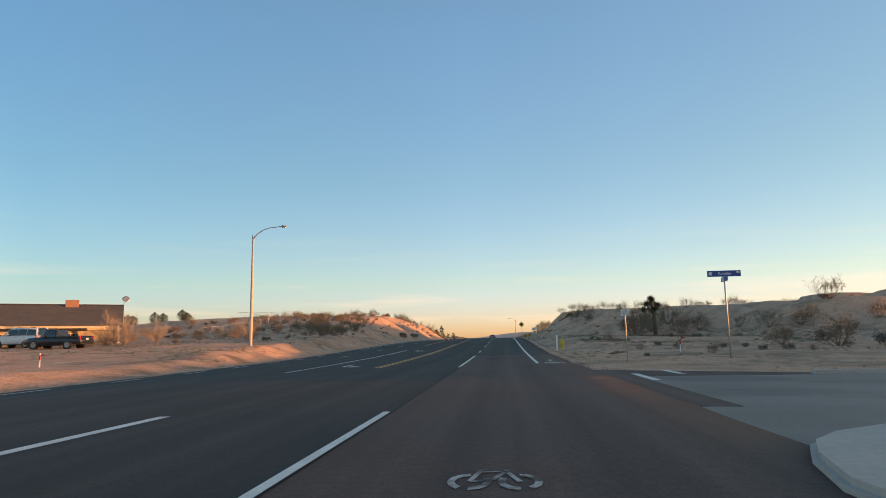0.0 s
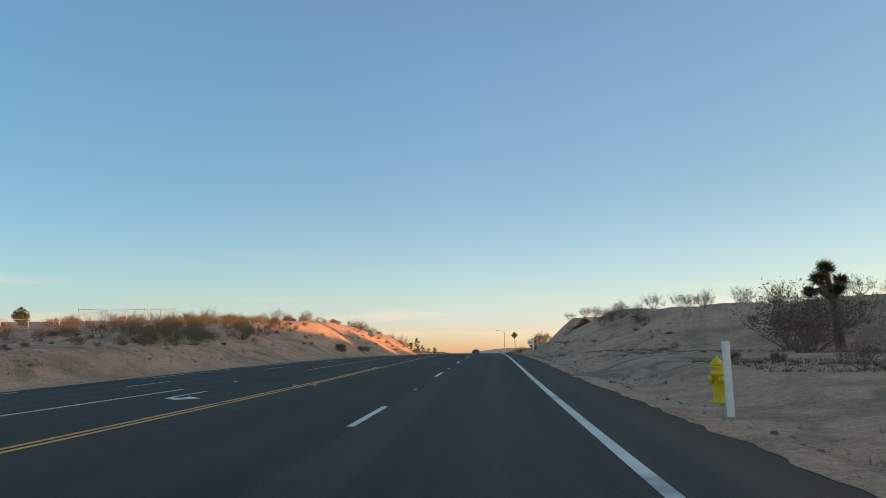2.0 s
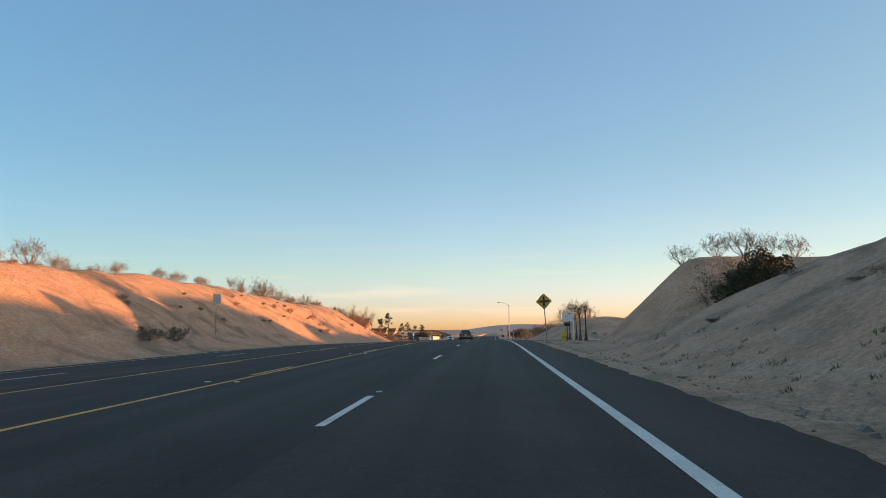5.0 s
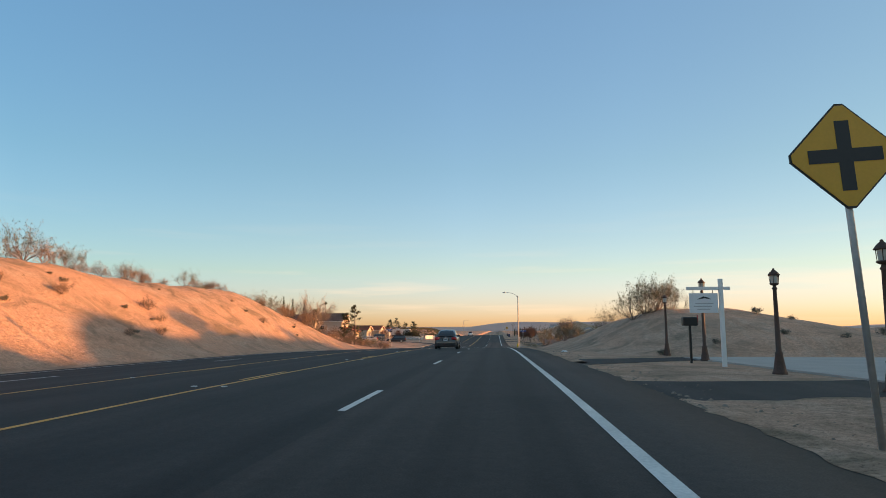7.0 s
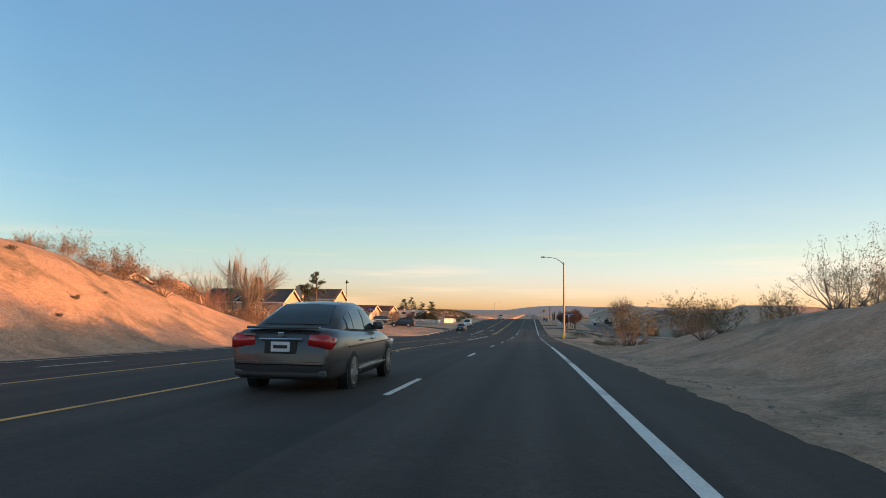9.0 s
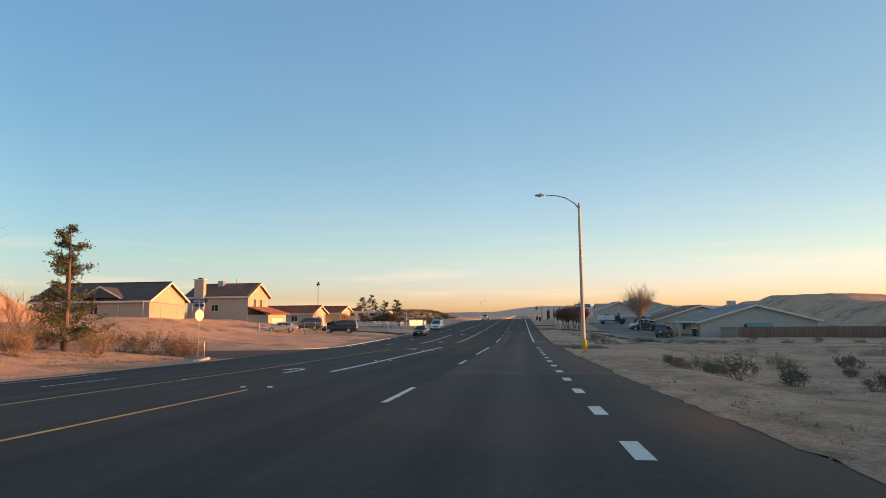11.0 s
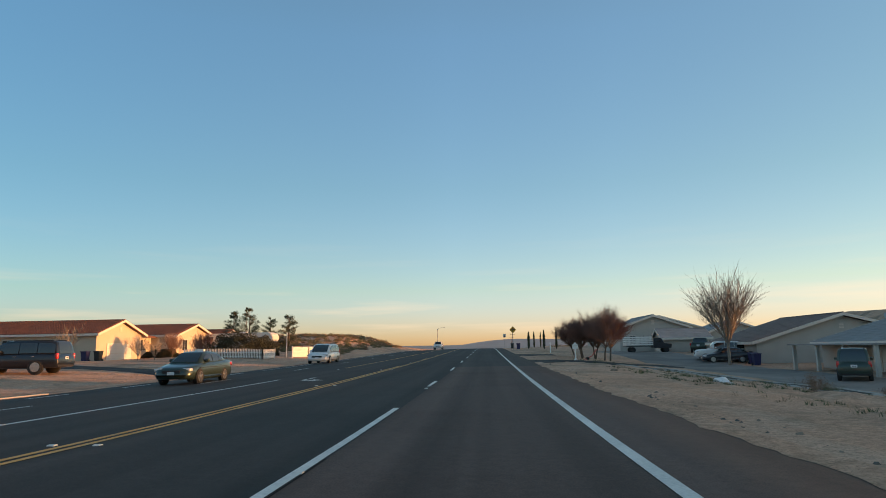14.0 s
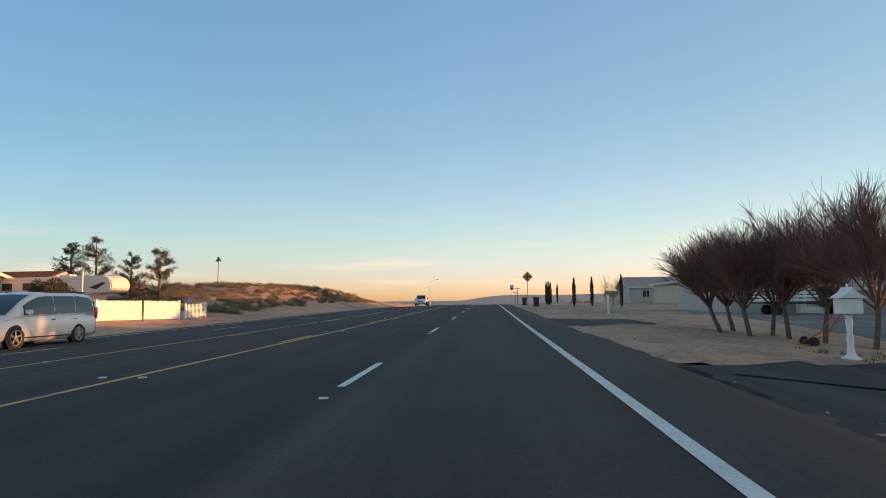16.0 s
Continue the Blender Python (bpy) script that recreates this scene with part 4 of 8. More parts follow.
M["bark_pale"] = mat("pale_bark", (0.25, 0.205, 0.165), 0.9, spread=0.3, grain=22, patch=4, bump=0.5, dist=0.01)
M["twig"] = mat("grey_twigs", (0.2, 0.15, 0.115), 0.9, spread=0.3, grain=15, patch=3, bump=0)
M["weed"] = mat("winter_weeds", (0.10, 0.112, 0.045), 0.85, spread=0.4, grain=2, patch=0.3, bump=0, coords="World")
M["rubble"] = mat("broken_asphalt", (0.13, 0.115, 0.1), 0.9, spread=0.3, grain=14, patch=2, bump=0.4, dist=0.01, coords="World")
M["straw"] = mat("dry_grass", (0.36, 0.25, 0.15), 0.9, spread=0.3, grain=2, patch=0.3, bump=0, coords="World")
M["stone"] = mat("pale_stone", (0.27, 0.215, 0.165), 0.9, spread=0.25, grain=14, patch=2, bump=0.5, dist=0.02, coords="World")
rng = np.random.default_rng(7)


def raw_mesh(name, verts, faces, material, parent=None, kind="", label=""):
    me = bpy.data.meshes.new(name)
    me.from_pydata([tuple(v) for v in verts], [], faces)
    me.update()
    me.materials.append(material)
    ob = new(name, me)
    ob.parent = parent
    return tagged(ob, label, kind=kind)


class Twigs:
    """Collects thin tapered three-sided twigs."""

    def __init__(self):
        self.v, self.f = [], []

    def add(self, pts, r0, r1, seg=3):
        n = len(pts)
        base = len(self.v)
        for i, p in enumerate(pts):
            d = pts[min(i + 1, n - 1)] - pts[max(i - 1, 0)]
            d = d / (np.linalg.norm(d) + 1e-9)
            u = np.cross(d, (0.3, 0.9, 0.2))
            u = u / (np.linalg.norm(u) + 1e-9)
            w = np.cross(d, u)
            r = r0 + (r1 - r0) * i / (n - 1)
            for k in range(seg):
                a = 2 * math.pi * k / seg
                self.v.append(p + (u * math.cos(a) + w * math.sin(a)) * r)
        for i in range(n - 1):
            for k in range(seg):
                a, b = base + i * seg + k, base + i * seg + (k + 1) % seg
                self.f.append((a, b, b + seg, a + seg))
        self.f.append(tuple(base + (n - 1) * seg + k for k in range(seg)))


def leaf_mesh(points, size, jitter=0.5, slim=0.5):
    """Small leaf quads turned every way round the points."""
    P = np.asarray(points)
    n = len(P)
    a = rng.normal(size=(n, 3))
    a /= np.linalg.norm(a, axis=1, keepdims=True)
    b = np.cross(a, rng.normal(size=(n, 3)))
    b /= np.linalg.norm(b, axis=1, keepdims=True)
    s = size * (1 - jitter / 2 + jitter * rng.random((n, 1)))
    u, w = a * s, b * s * slim
    V = np.stack([P - u, P + w, P + u, P - w], 1).reshape(-1, 3)
    F = np.arange(4 * n).reshape(n, 4)
    return V.tolist(), [tuple(int(i) for i in f) for f in F]


def shrub_model(name, label, h, w, stems, per_tip, size, leaf_mat, twig_mat, subs=4, cluster=0.05, category="bush"):
    """A desert shrub: a fan of stems from one foot, forked above, with loose clusters of small leaves at the ends."""
    t = thing(name, (0, 0, -50), label, category, "desert shrubs")
    tw, pts = Twigs(), []
    for k in range(stems):
        a = 2 * math.pi * (k + rng.random() * 0.9) / stems
        lean = 0.15 + 0.85 * rng.random()
        end = np.array((math.cos(a) * w * 0.5 * lean, math.sin(a) * w * 0.5 * lean, h * (0.55 + 0.45 * rng.random()) * (1.05 - 0.4 * lean)))
        mid = end * 0.5 + np.array((math.cos(a) * w * 0.06, math.sin(a) * w * 0.06, -0.05 * h)) + rng.normal(size=3) * 0.05 * h
        tw.add([np.zeros(3) + (0, 0, -0.1), mid * 0.5 + rng.normal(size=3) * 0.02, mid, end], 0.014 * h, 0.005)
        tips = [end]
        for j in range(subs):
            q = mid + (end - mid) * (rng.random() * 0.9)
            e = q + (end - mid) * 0.35 + rng.normal(size=3) * 0.15 * h + np.array((0, 0, 0.08 * h))
            tw.add([q, (q + e) / 2 + rng.normal(size=3) * 0.02, e], 0.007, 0.003)
            tips.append(e)
            tips.append((q + e) / 2)
        for e in tips:
            m = int(per_tip * (0.4 + 1.2 * rng.random()))
            if m:
                pts.append(e + rng.normal(size=(m, 3)) * cluster * h)
    raw_mesh("branchwork", tw.v, tw.f, M[twig_mat], t)
    P = np.concatenate(pts)
    P = P[P[:, 2] > 0.05]
    V, F = leaf_mesh(P, size)
    raw_mesh("foliage", V, F, M[leaf_mat], t)
    return t


SHRUBS = {
    "creosote": [shrub_model("creosote_bush", "open airy grey-green creosote bush on sandy ground", 1.7, 2.5, 17, 10, 0.036, "leaf_creosote", "twig") for _ in range(4)],
    "spindly": [shrub_model("spindly_creosote", "tall spindly creosote bush with few leaves", 3.0, 3.6, 10, 17, 0.03, "leaf_creosote", "twig", 5, 0.035) for _ in range(2)],
    "dry": [shrub_model("dry_shrub", "rounded dry brown shrub with bare twigs", 1.15, 1.8, 22, 5, 0.042, "leaf_dry", "twig", 4, 0.07) for _ in range(3)],
    "grey": [shrub_model("sage_shrub", "low grey sage shrub on sand", 0.65, 1.25, 20, 6, 0.046, "leaf_grey", "twig", 3, 0.09) for _ in range(2)],
}
ALL_MODELS = [s for v in SHRUBS.values() for s in v]


def put_shrub(kind, x, y, s=1.0, h=1.0):
    src = SHRUBS[kind][int(rng.integers(len(SHRUBS[kind])))]
    z = ground_at(x, y) - 0.03
    m = pose(x, y, z, 0, 0, float(rng.random() * 360)) @ Matrix.Diagonal((s, s, s * h, 1))
    ob = copy_thing(src, m)
    return ob


def scatter(n, x0, x1, y0, y1, kinds, smin, smax, keep=None, flat=1.0):
    for _ in range(n):
        x, y = x0 + (x1 - x0) * rng.random(), y0 + (y1 - y0) * rng.random()
        if keep and not keep(x, y):
            continue
        put_shrub(kinds[int(rng.integers(len(kinds)))], x, y, smin + (smax - smin) * rng.random(), flat)



def far_brush(label, spots, leaf, size, per, smin, smax):
    """Distant brush, too thick to count: domes of small leaves with gaps, joined."""
    P = []
    for x0, x1, y0, y1, c in spots:
        x, y, s = x0 + (x1 - x0) * rng.random(c), y0 + (y1 - y0) * rng.random(c), smin + (smax - smin) * rng.random(c)
        z = land(x, y)
        d = rng.normal(size=(c, per, 3))
        d /= np.linalg.norm(d, axis=2, keepdims=True)
        d[..., 2] = np.abs(d[..., 2])
        lump = 0.65 + 0.35 * np.sin(d[..., 0] * 5 + x[:, None]) * np.sin(d[..., 1] * 6 + y[:, None])
        d *= (rng.random((c, per, 1)) ** 0.4) * lump[..., None] * s[:, None, None]
        d[..., 2] *= 0.8
        P.append((np.stack([x, y, z], -1)[:, None] + d).reshape(-1, 3))
    V, F = leaf_mesh(np.concatenate(P), size)
    ob = raw_mesh("far_brush", V, F, M[leaf], None, "stuff", label)
    return tagged(ob, "", "brush")


# along the crest of the cut beside the far lanes
for k in range(34):
    y = 100 + 3.5 * k + rng.random() * 2
    put_shrub(("dry", "creosote", "dry")[k % 3], -26.0 - rng.random() * 3.0, y, 0.55 + 0.5 * rng.random())
scatter(70, -48, -28, 85, 150, ("dry", "creosote", "grey", "dry"), 0.55, 1.05)
scatter(64, -29, -20.5, 82, 118, ("creosote", "creosote", "dry"), 0.5, 1.0, lambda x, y: x < -15.6 - float(np.interp(y, *L_RUN)) + 0.5)
scatter(26, -45, -28, 150, 215, ("dry", "creosote", "grey"), 0.6, 1.1)
for x, y, s in ((-26.4, 174.5, 1.3), (-27.0, 177.0, 1.15), (-27.0, 186.5, 1.0), (-27.0, 188.5, 0.9), (-28, 203, 0.8), (-22, 172, 0.6), (-21.5, 180, 0.7), (-20.5, 199, 0.5)):
    put_shrub("dry" if s < 1.2 else "creosote", x, y, s)
scatter(60, -48, -24, 58, 110, ("dry", "creosote", "grey"), 0.45, 1.0)
scatter(24, -24, -19, 62, 100, ("grey", "dry"), 0.25, 0.6)
# scattered tufts on the slope itself
scatter(46, -25, -18.5, 110, 215, ("grey", "dry"), 0.25, 0.55)
for x, y in ((-17.3, 120), (-17.6, 133), (-17.4, 136), (-18, 121.5)):
    put_shrub("grey", x, y, 1.3)
# the hill beside the near lanes
for x, y, s in ((14.7, 141, 0.8), (17.2, 141.4, 1.0), (18.6, 140.6, 1.1), (20.2, 141, 1.0), (21.6, 140.2, 0.9), (14.8, 133.6, 1.5), (16.2, 133.2, 1.7), (17.6, 132.6, 1.6), (15.4, 134.4, 1.3), (17, 97.4, 0.85), (12.4, 98.6, 0.7), (13.2, 97.6, 0.85), (13.9, 96.6, 0.85), (14.8, 94.6, 0.7), (17.5, 91, 0.7), (18.5, 88.5, 0.8), (15.8, 107, 0.6), (19, 93.5, 0.65), (20, 84.5, 0.75), (21, 81, 0.8), (24, 77.5, 0.75)):
    put_shrub("creosote", x, y, s)
scatter(34, 13, 34, 72, 128, ("creosote", "dry"), 0.35, 0.75)
scatter(20, 9, 17, 78, 122, ("grey", "dry"), 0.35, 0.7, None, 0.45)
scatter(26, 24, 36, 22, 66, ("creosote", "dry", "grey"), 0.7, 1.3)
scatter(24, 9, 24, 34, 66, ("grey", "grey", "dry"), 0.3, 0.7)
for x, y, s, k in ((15.2, 66.5, 1.9, "dry"), (16.4, 68, 1.7, "creosote"), (16.6, 70.5, 1.8, "creosote"), (20.5, 67, 1.7, "dry"), (22, 66, 1.5, "dry"), (24.5, 44, 1.7, "dry"), (27, 43, 1.5, "grey"), (22, 47, 1.2, "dry"), (18.5, 72, 1.5, "creosote"), (20.5, 72.5, 1.4, "creosote")):
    put_shrub(k, x, y, s)
put_shrub("creosote", 9.0, 242.0, 0.55)
put_shrub("creosote", 9.7, 242.6, 0.5)
put_shrub("grey", 11.5, 240.5, 0.9)
for x, y, s, k in ((-18.4, 254.4, 1.1, "dry"), (-17.9, 255.0, 0.9, "dry"), (-19.2, 255.2, 1.1, "dry"), (-20.0, 254.0, 1.0, "creosote"), (-21.4, 254.6, 1.0, "dry"), (-22.8, 255.0, 1.0, "creosote")):
    put_shrub(k, x, y, s)
scatter(70, 9.5, 30, 270, 303, ("grey", "creosote", "dry"), 0.25, 0.6, None, 0.6)
for x, y, s in ((9.6, 287.2, 0.6), (10.4, 288.6, 0.55), (11.2, 289.4, 0.5), (9.9, 285.2, 0.6), (10.8, 283.6, 0.55), (12, 286.5, 0.6), (11.4, 291.5, 0.4)):
    put_shrub("creosote", x, y, s, 0.8)
# by the forecourt and the mound
for x, y, s in ((13.0, 202.6, 0.75), (13.8, 203.2, 0.9), (14.8, 203.6, 0.95), (16.2, 204.2, 1.0)):
    put_shrub("spindly", x, y, s)
for x, y, s in ((12.0, 184.8, 1.15), (13.0, 185.4, 1.5), (14.1, 186.0, 1.4), (13.4, 184.6, 1.3), (15.2, 186.8, 1.2), (9.4, 206, 1.0), (10.4, 207, 0.9), (13.5, 208.5, 0.9), (10.0, 213, 1.1), (11, 214.5, 1.3), (8.6, 222, 1.6), (9.4, 224, 1.6), (14, 211, 0.7), (16, 214, 0.7), (12.4, 219, 1.2), (18, 208, 1.2), (22, 205, 1.2), (20, 212, 1.2)):
    put_shrub("creosote", x, y, s)
for x, y, s in ((11.5, 150.4, 0.9), (13.0, 150.2, 0.6), (14.2, 150.3, 0.5), (10.8, 172.5, 0.5), (14, 174, 0.45), (18, 175, 0.5), (21, 174.5, 0.45), (25, 175, 0.5)):
    put_shrub("grey", x, y, s)
scatter(16, 16, 40, 180, 200, ("creosote", "grey"), 0.4, 0.8)
scatter(12, 16, 28, 205, 252, ("creosote", "dry", "grey"), 0.6, 1.0)
scatter(16, 8, 16, 228, 254, ("grey", "dry"), 0.4, 1.0)
# verges by the second crossing
for x, y, s, k in ((-21, 250.5, 1.1, "dry"), (-22.5, 252, 1.2, "dry"), (-19.8, 248.5, 0.8, "creosote"), (-24.5, 250, 1.0, "creosote"), (-26, 252.5, 1.1, "dry"), (-20.5, 244, 0.8, "dry"), (-23, 246.5, 1.0, "grey")):
    put_shrub(k, x, y, s)
scatter(14, 12, 40, 273, 303, ("grey", "dry"), 0.3, 0.7)
scatter(26, -36, -20, 212, 250, ("dry", "creosote", "dry"), 0.9, 1.6, lambda x, y: x < -18 - (250 - y) * 0.12)
# the far bank
far_brush("dense low brush covering the far bank", [(-35, -19, 366, 432, 400)], "leaf_creosote", 0.062, 270, 0.55, 1.1)
far_brush("dry brown brush covering the far bank", [(-35, -19, 368, 432, 150), (-46, -36, 380, 430, 60)], "leaf_dry", 0.062, 250, 0.5, 1.0)
far_brush("far scattered desert brush", [(-120, -40, 385, 470, 60), (20, 90, 440, 540, 40), (-90, -50, 150, 285, 50), (26, 80, 205, 252, 40), (34, 62, 26, 90, 45)], "leaf_creosote", 0.07, 260, 1.0, 1.7)
scatter(22, -46, -30, 238, 254, ("dry", "dry", "creosote"), 1.0, 1.7)
for s in ALL_MODELS:
    for o in (*s.children_recursive, s):
        bpy.data.objects.remove(o, do_unlink=True)


def fan_tree(x, y, h, spread, label, limbs=9, twigs=8, sprays=6, bark="bark_pale", tip="bark_pale", r=0.1, bole=0.24, group="bare trees", lean=(0, 0), fine=0.008):
    """A bare winter tree: a short bole, straight limbs rising in a fan, and sprays of fine straight shoots."""
    t = thing("bare_tree", (x, y, ground_at(x, y) - 0.05), label, "tree", group)
    trunk, crown = Twigs(), Twigs()
    top = np.array((lean[0] * h * bole, lean[1] * h * bole, h * bole))
    trunk.add([np.zeros(3), top * 0.5 + rng.normal(size=3) * 0.02, top], r, r * 0.72, 8)

    def shoot(tw, p, d, length, r0, bend=0.06, n=3, up=0.05):
        pts = [p]
        for _ in range(n):
            d = d + rng.normal(size=3) * bend + np.array((0, 0, up))
            d = d / np.linalg.norm(d)
            pts.append(pts[-1] + d * length / n)
        tw.add(pts, r0, r0 * 0.45, 4 if r0 > 0.02 else 3)
        return pts, d

    def side_way(d, a):
        q = np.cross(d, rng.normal(size=3))
        q = q / np.linalg.norm(q)
        return d * math.cos(a) + q * math.sin(a)

    for k in range(limbs):
        az = 2 * math.pi * (k + 0.6 * rng.random()) / limbs
        tilt = spread * (0.25 + 0.75 * rng.random() ** 0.7)
        d = np.array((math.cos(az) * math.sin(tilt), math.sin(az) * math.sin(tilt), math.cos(tilt)))
        L = h * (1 - bole) * (0.66 + 0.16 * rng.random()) * (1.06 - 0.36 * (tilt / spread) ** 1.5)
        pts, d = shoot(trunk, top * (0.82 + 0.18 * rng.random()), d, L, r * 0.42, 0.05, 4, 0.1)
        for j in range(twigs):
            u = 0.22 + 0.78 * (j + rng.random()) / twigs
            i = min(3, int(u * 4))
            p = pts[i] + (pts[i + 1] - pts[i]) * (u * 4 - i)
            l2 = h * 0.3 * (0.55 + 0.6 * rng.random())
            p2, d2 = shoot(crown, p, side_way(d, 0.3 + 0.35 * rng.random()), l2, r * 0.13, 0.06, 3)
            for _ in range(sprays):
                q = p2[1] + (p2[3] - p2[1]) * rng.random()
                shoot(crown, q, side_way(d2, 0.25 + 0.45 * rng.random()), h * 0.13 * (0.5 + rng.random()), fine, 0.05, 2)
    raw_mesh("trunk", trunk.v, trunk.f, M[bark], t)
    raw_mesh("crown", crown.v, crown.f, M[tip], t)
    return t


def pine(x, y, h, label, w=0.28):
    t = thing("pine_tree", (x, y, ground_at(x, y) - 0.05), label, "tree", "pines")
    tw = Twigs()
    tw.add([np.zeros(3), np.array((0.05, 0.03, h * 0.5)), np.array((0, 0.05, h * 0.97))], 0.16, 0.03, 8)
    pts = []
    for k in range(52):
        u = 0.07 + 0.9 * rng.random()
        a = rng.random() * 6.28
        L = h * w * 1.15 * (1.05 - u) ** 0.8 * (0.55 + 0.75 * rng.random()) + 0.2
        p0 = np.array((0, 0, h * u))
        p1 = p0 + np.array((math.cos(a) * L, math.sin(a) * L, L * 0.35))
        tw.add([p0, (p0 + p1) / 2 + (0, 0, -0.05), p1], 0.035, 0.01)
        n = 78
        f = 0.35 + 0.65 * rng.random((n, 1))
        pts.append(p0 + (p1 - p0) * f + rng.normal(size=(n, 3)) * 0.11)
    raw_mesh("trunk", tw.v, tw.f, M["bark"], t)
    V, F = leaf_mesh(np.concatenate(pts), 0.1, slim=0.3)
    raw_mesh("crown", V, F, M["leaf_green"], t)
    return t


def cypress(x, y, h, label="slim dark columnar cypress tree", r=0.3):
    t = thing("cypress_tree", (x, y, ground_at(x, y) - 0.05), label, "tree", "cypresses")
    tw = Twigs()
    tw.add([np.zeros(3), np.array((0, 0, h * 0.5)), np.array((0, 0, h * 0.95))], 0.08, 0.02, 6)
    raw_mesh("trunk", tw.v, tw.f, M["bark"], t)
    n = 1100
    u = rng.random(n)
    rad = r * np.minimum(1, (1.02 - u) * 3.0) * np.minimum(1, u * 5 + 0.3) * np.sqrt(rng.random(n)) * (0.85 + 0.3 * rng.random(n))
    a = rng.random(n) * 6.283
    P = np.stack([rad * np.cos(a), rad * np.sin(a), 0.15 + (h - 0.15) * u], 1)
    V, F = leaf_mesh(P, 0.11, slim=0.4)
    raw_mesh("crown", V, F, M["leaf_green"], t)
    return t


def palm(x, y, h, label):
    t = thing("palm_tree", (x, y, ground_at(x, y) - 0.05), label, "tree")
    tw = Twigs()
    tw.add([np.zeros(3), np.array((0.1, 0, h * 0.5)), np.array((0.15, 0, h))], 0.22, 0.16, 10)
    raw_mesh("trunk", tw.v, tw.f, M["bark"], t)
    for k in range(26):
        a, e = rng.random() * 6.28, -0.9 + 2.2 * rng.random()
        d = np.array((math.cos(a) * math.cos(e), math.sin(a) * math.cos(e), math.sin(e)))
        p = np.array((0.15, 0, h))
        pts = [p, p + d * 0.7, p + d * 1.25 + (0, 0, -0.12), p + d * 1.7 + (0, 0, -0.4)]
        side = np.cross(d, (0, 0, 1))
        side /= np.linalg.norm(side) + 1e-6
        V, F = [], []
        for i, q in enumerate(pts):
            wv = (0.04, 0.3, 0.34, 0.03)[i]
            V += [q - side * wv, q + (0, 0, 0.05), q + side * wv]
        for i in range(3):
            F += [(3 * i, 3 * i + 1, 3 * i + 4, 3 * i + 3), (3 * i + 1, 3 * i + 2, 3 * i + 5, 3 * i + 4)]
        raw_mesh("frond", V, F, M["leaf_green"], t)
    return t


def joshua(x, y, label):
    t = thing("joshua_tree", (x, y, ground_at(x, y) - 0.05), label, "tree")
    tw = Twigs()
    heads = [((-0.7, -0.2, 3.4), 0.5), ((-0.15, 0.1, 3.9), 0.55), ((0.4, 0, 3.3), 0.45), ((-0.95, 0.2, 2.8), 0.4), ((0.1, -0.3, 2.9), 0.45)]
    tw.add([np.array((0.1, 0, 0)), np.array((0.05, 0, 1.2)), np.array((0, 0, 2.5))], 0.22, 0.17, 8)
    for (p, _) in heads:
        p = np.array(p)
        tw.add([np.array((0, 0, 2.4)), np.array((p[0] * 0.6, p[1] * 0.5, 2.9)), p], 0.16, 0.12, 7)
    raw_mesh("trunk", tw.v, tw.f, M["bark"], t)
    for p, r in heads:
        n = 420
        d = rng.normal(size=(n, 3))
        d[:, 2] = d[:, 2] * 0.9 + 0.15
        d /= np.linalg.norm(d, axis=1, keepdims=True)
        c = np.array(p)
        s = np.cross(d, rng.normal(size=(n, 3)))
        s /= np.linalg.norm(s, axis=1, keepdims=True)
        a, b = c + d * r * 0.15, c + d * r * (0.8 + 0.3 * rng.random((n, 1)))
        V = np.stack([a - s * 0.025, a + s * 0.025, b], 1).reshape(-1, 3)
        raw_mesh("spiky_head", V.tolist(), [(3 * i, 3 * i + 1, 3 * i + 2) for i in range(n)], M["leaf_green"], t)
    return t


joshua(18.2, 69.3, "dark spiky joshua tree with several heads")
pine(-23.0, 250.3, 7.2, "dark green pine tree beside the bank", 0.24)
pine(-25.6, 253.5, 6.0, "smaller dark green pine tree", 0.26)
pine(-30.5, 250.5, 6.2, "dark pine tree behind bare trees", 0.24)
pine(-34.6, 372.0, 6.4, "tall dark pine tree beside trailer", 0.33)
pine(-37.2, 372.2, 5.8, "dark pine tree beside trailer", 0.33)
pine(-28.4, 372.0, 5.2, "dark pine tree near a picket fence", 0.34)
pine(-31.5, 372.6, 4.8, "small dark pine tree", 0.35)
palm(-125.7, 605.0, 22.5, "lone fan palm tree with a slim trunk")
cypress(-36.5, 256.5, 9.5, r=0.42)
cypress(-33.0, 252.5, 7.6, r=0.34)
cypress(-40.5, 263.0, 10.5, r=0.4)
cypress(-52, 262, 4.6, r=0.4)
cypress(-60, 268, 4.8, r=0.45)
for x, y, h in ((-60.5, 118, 2.6), (-63, 121, 3.2), (-66, 119, 2.8), (-69.5, 122, 3.4), (-73, 120, 3.0), (-76, 123, 3.5)):
    cypress(x, y, h - 1.0, "dark rounded evergreen beyond the bank", r=1.0)
for x, y, h in ((9.8, 398, 3.1), (12.1, 391, 3.4), (14.5, 393, 3.6), (17.6, 391, 3.8), (10.8, 412, 3.4), (13.2, 430, 3.8), (16, 445, 4.0)):
    cypress(x, y, h, r=0.2)
fan_tree(-29.5, 246.5, 8.6, 0.8, "large bare winter tree on the bank", 12, 12, 10, r=0.17, bole=0.2, fine=0.011)
fan_tree(-35.5, 248, 7.2, 0.85, "bare brown winter tree", 10, 9, 7, tip="leaf_red", r=0.13, bole=0.16, fine=0.011)
fan_tree(-40, 244, 6.6, 0.9, "bare brown winter tree", 10, 9, 7, tip="leaf_red", r=0.13, bole=0.16, fine=0.011)
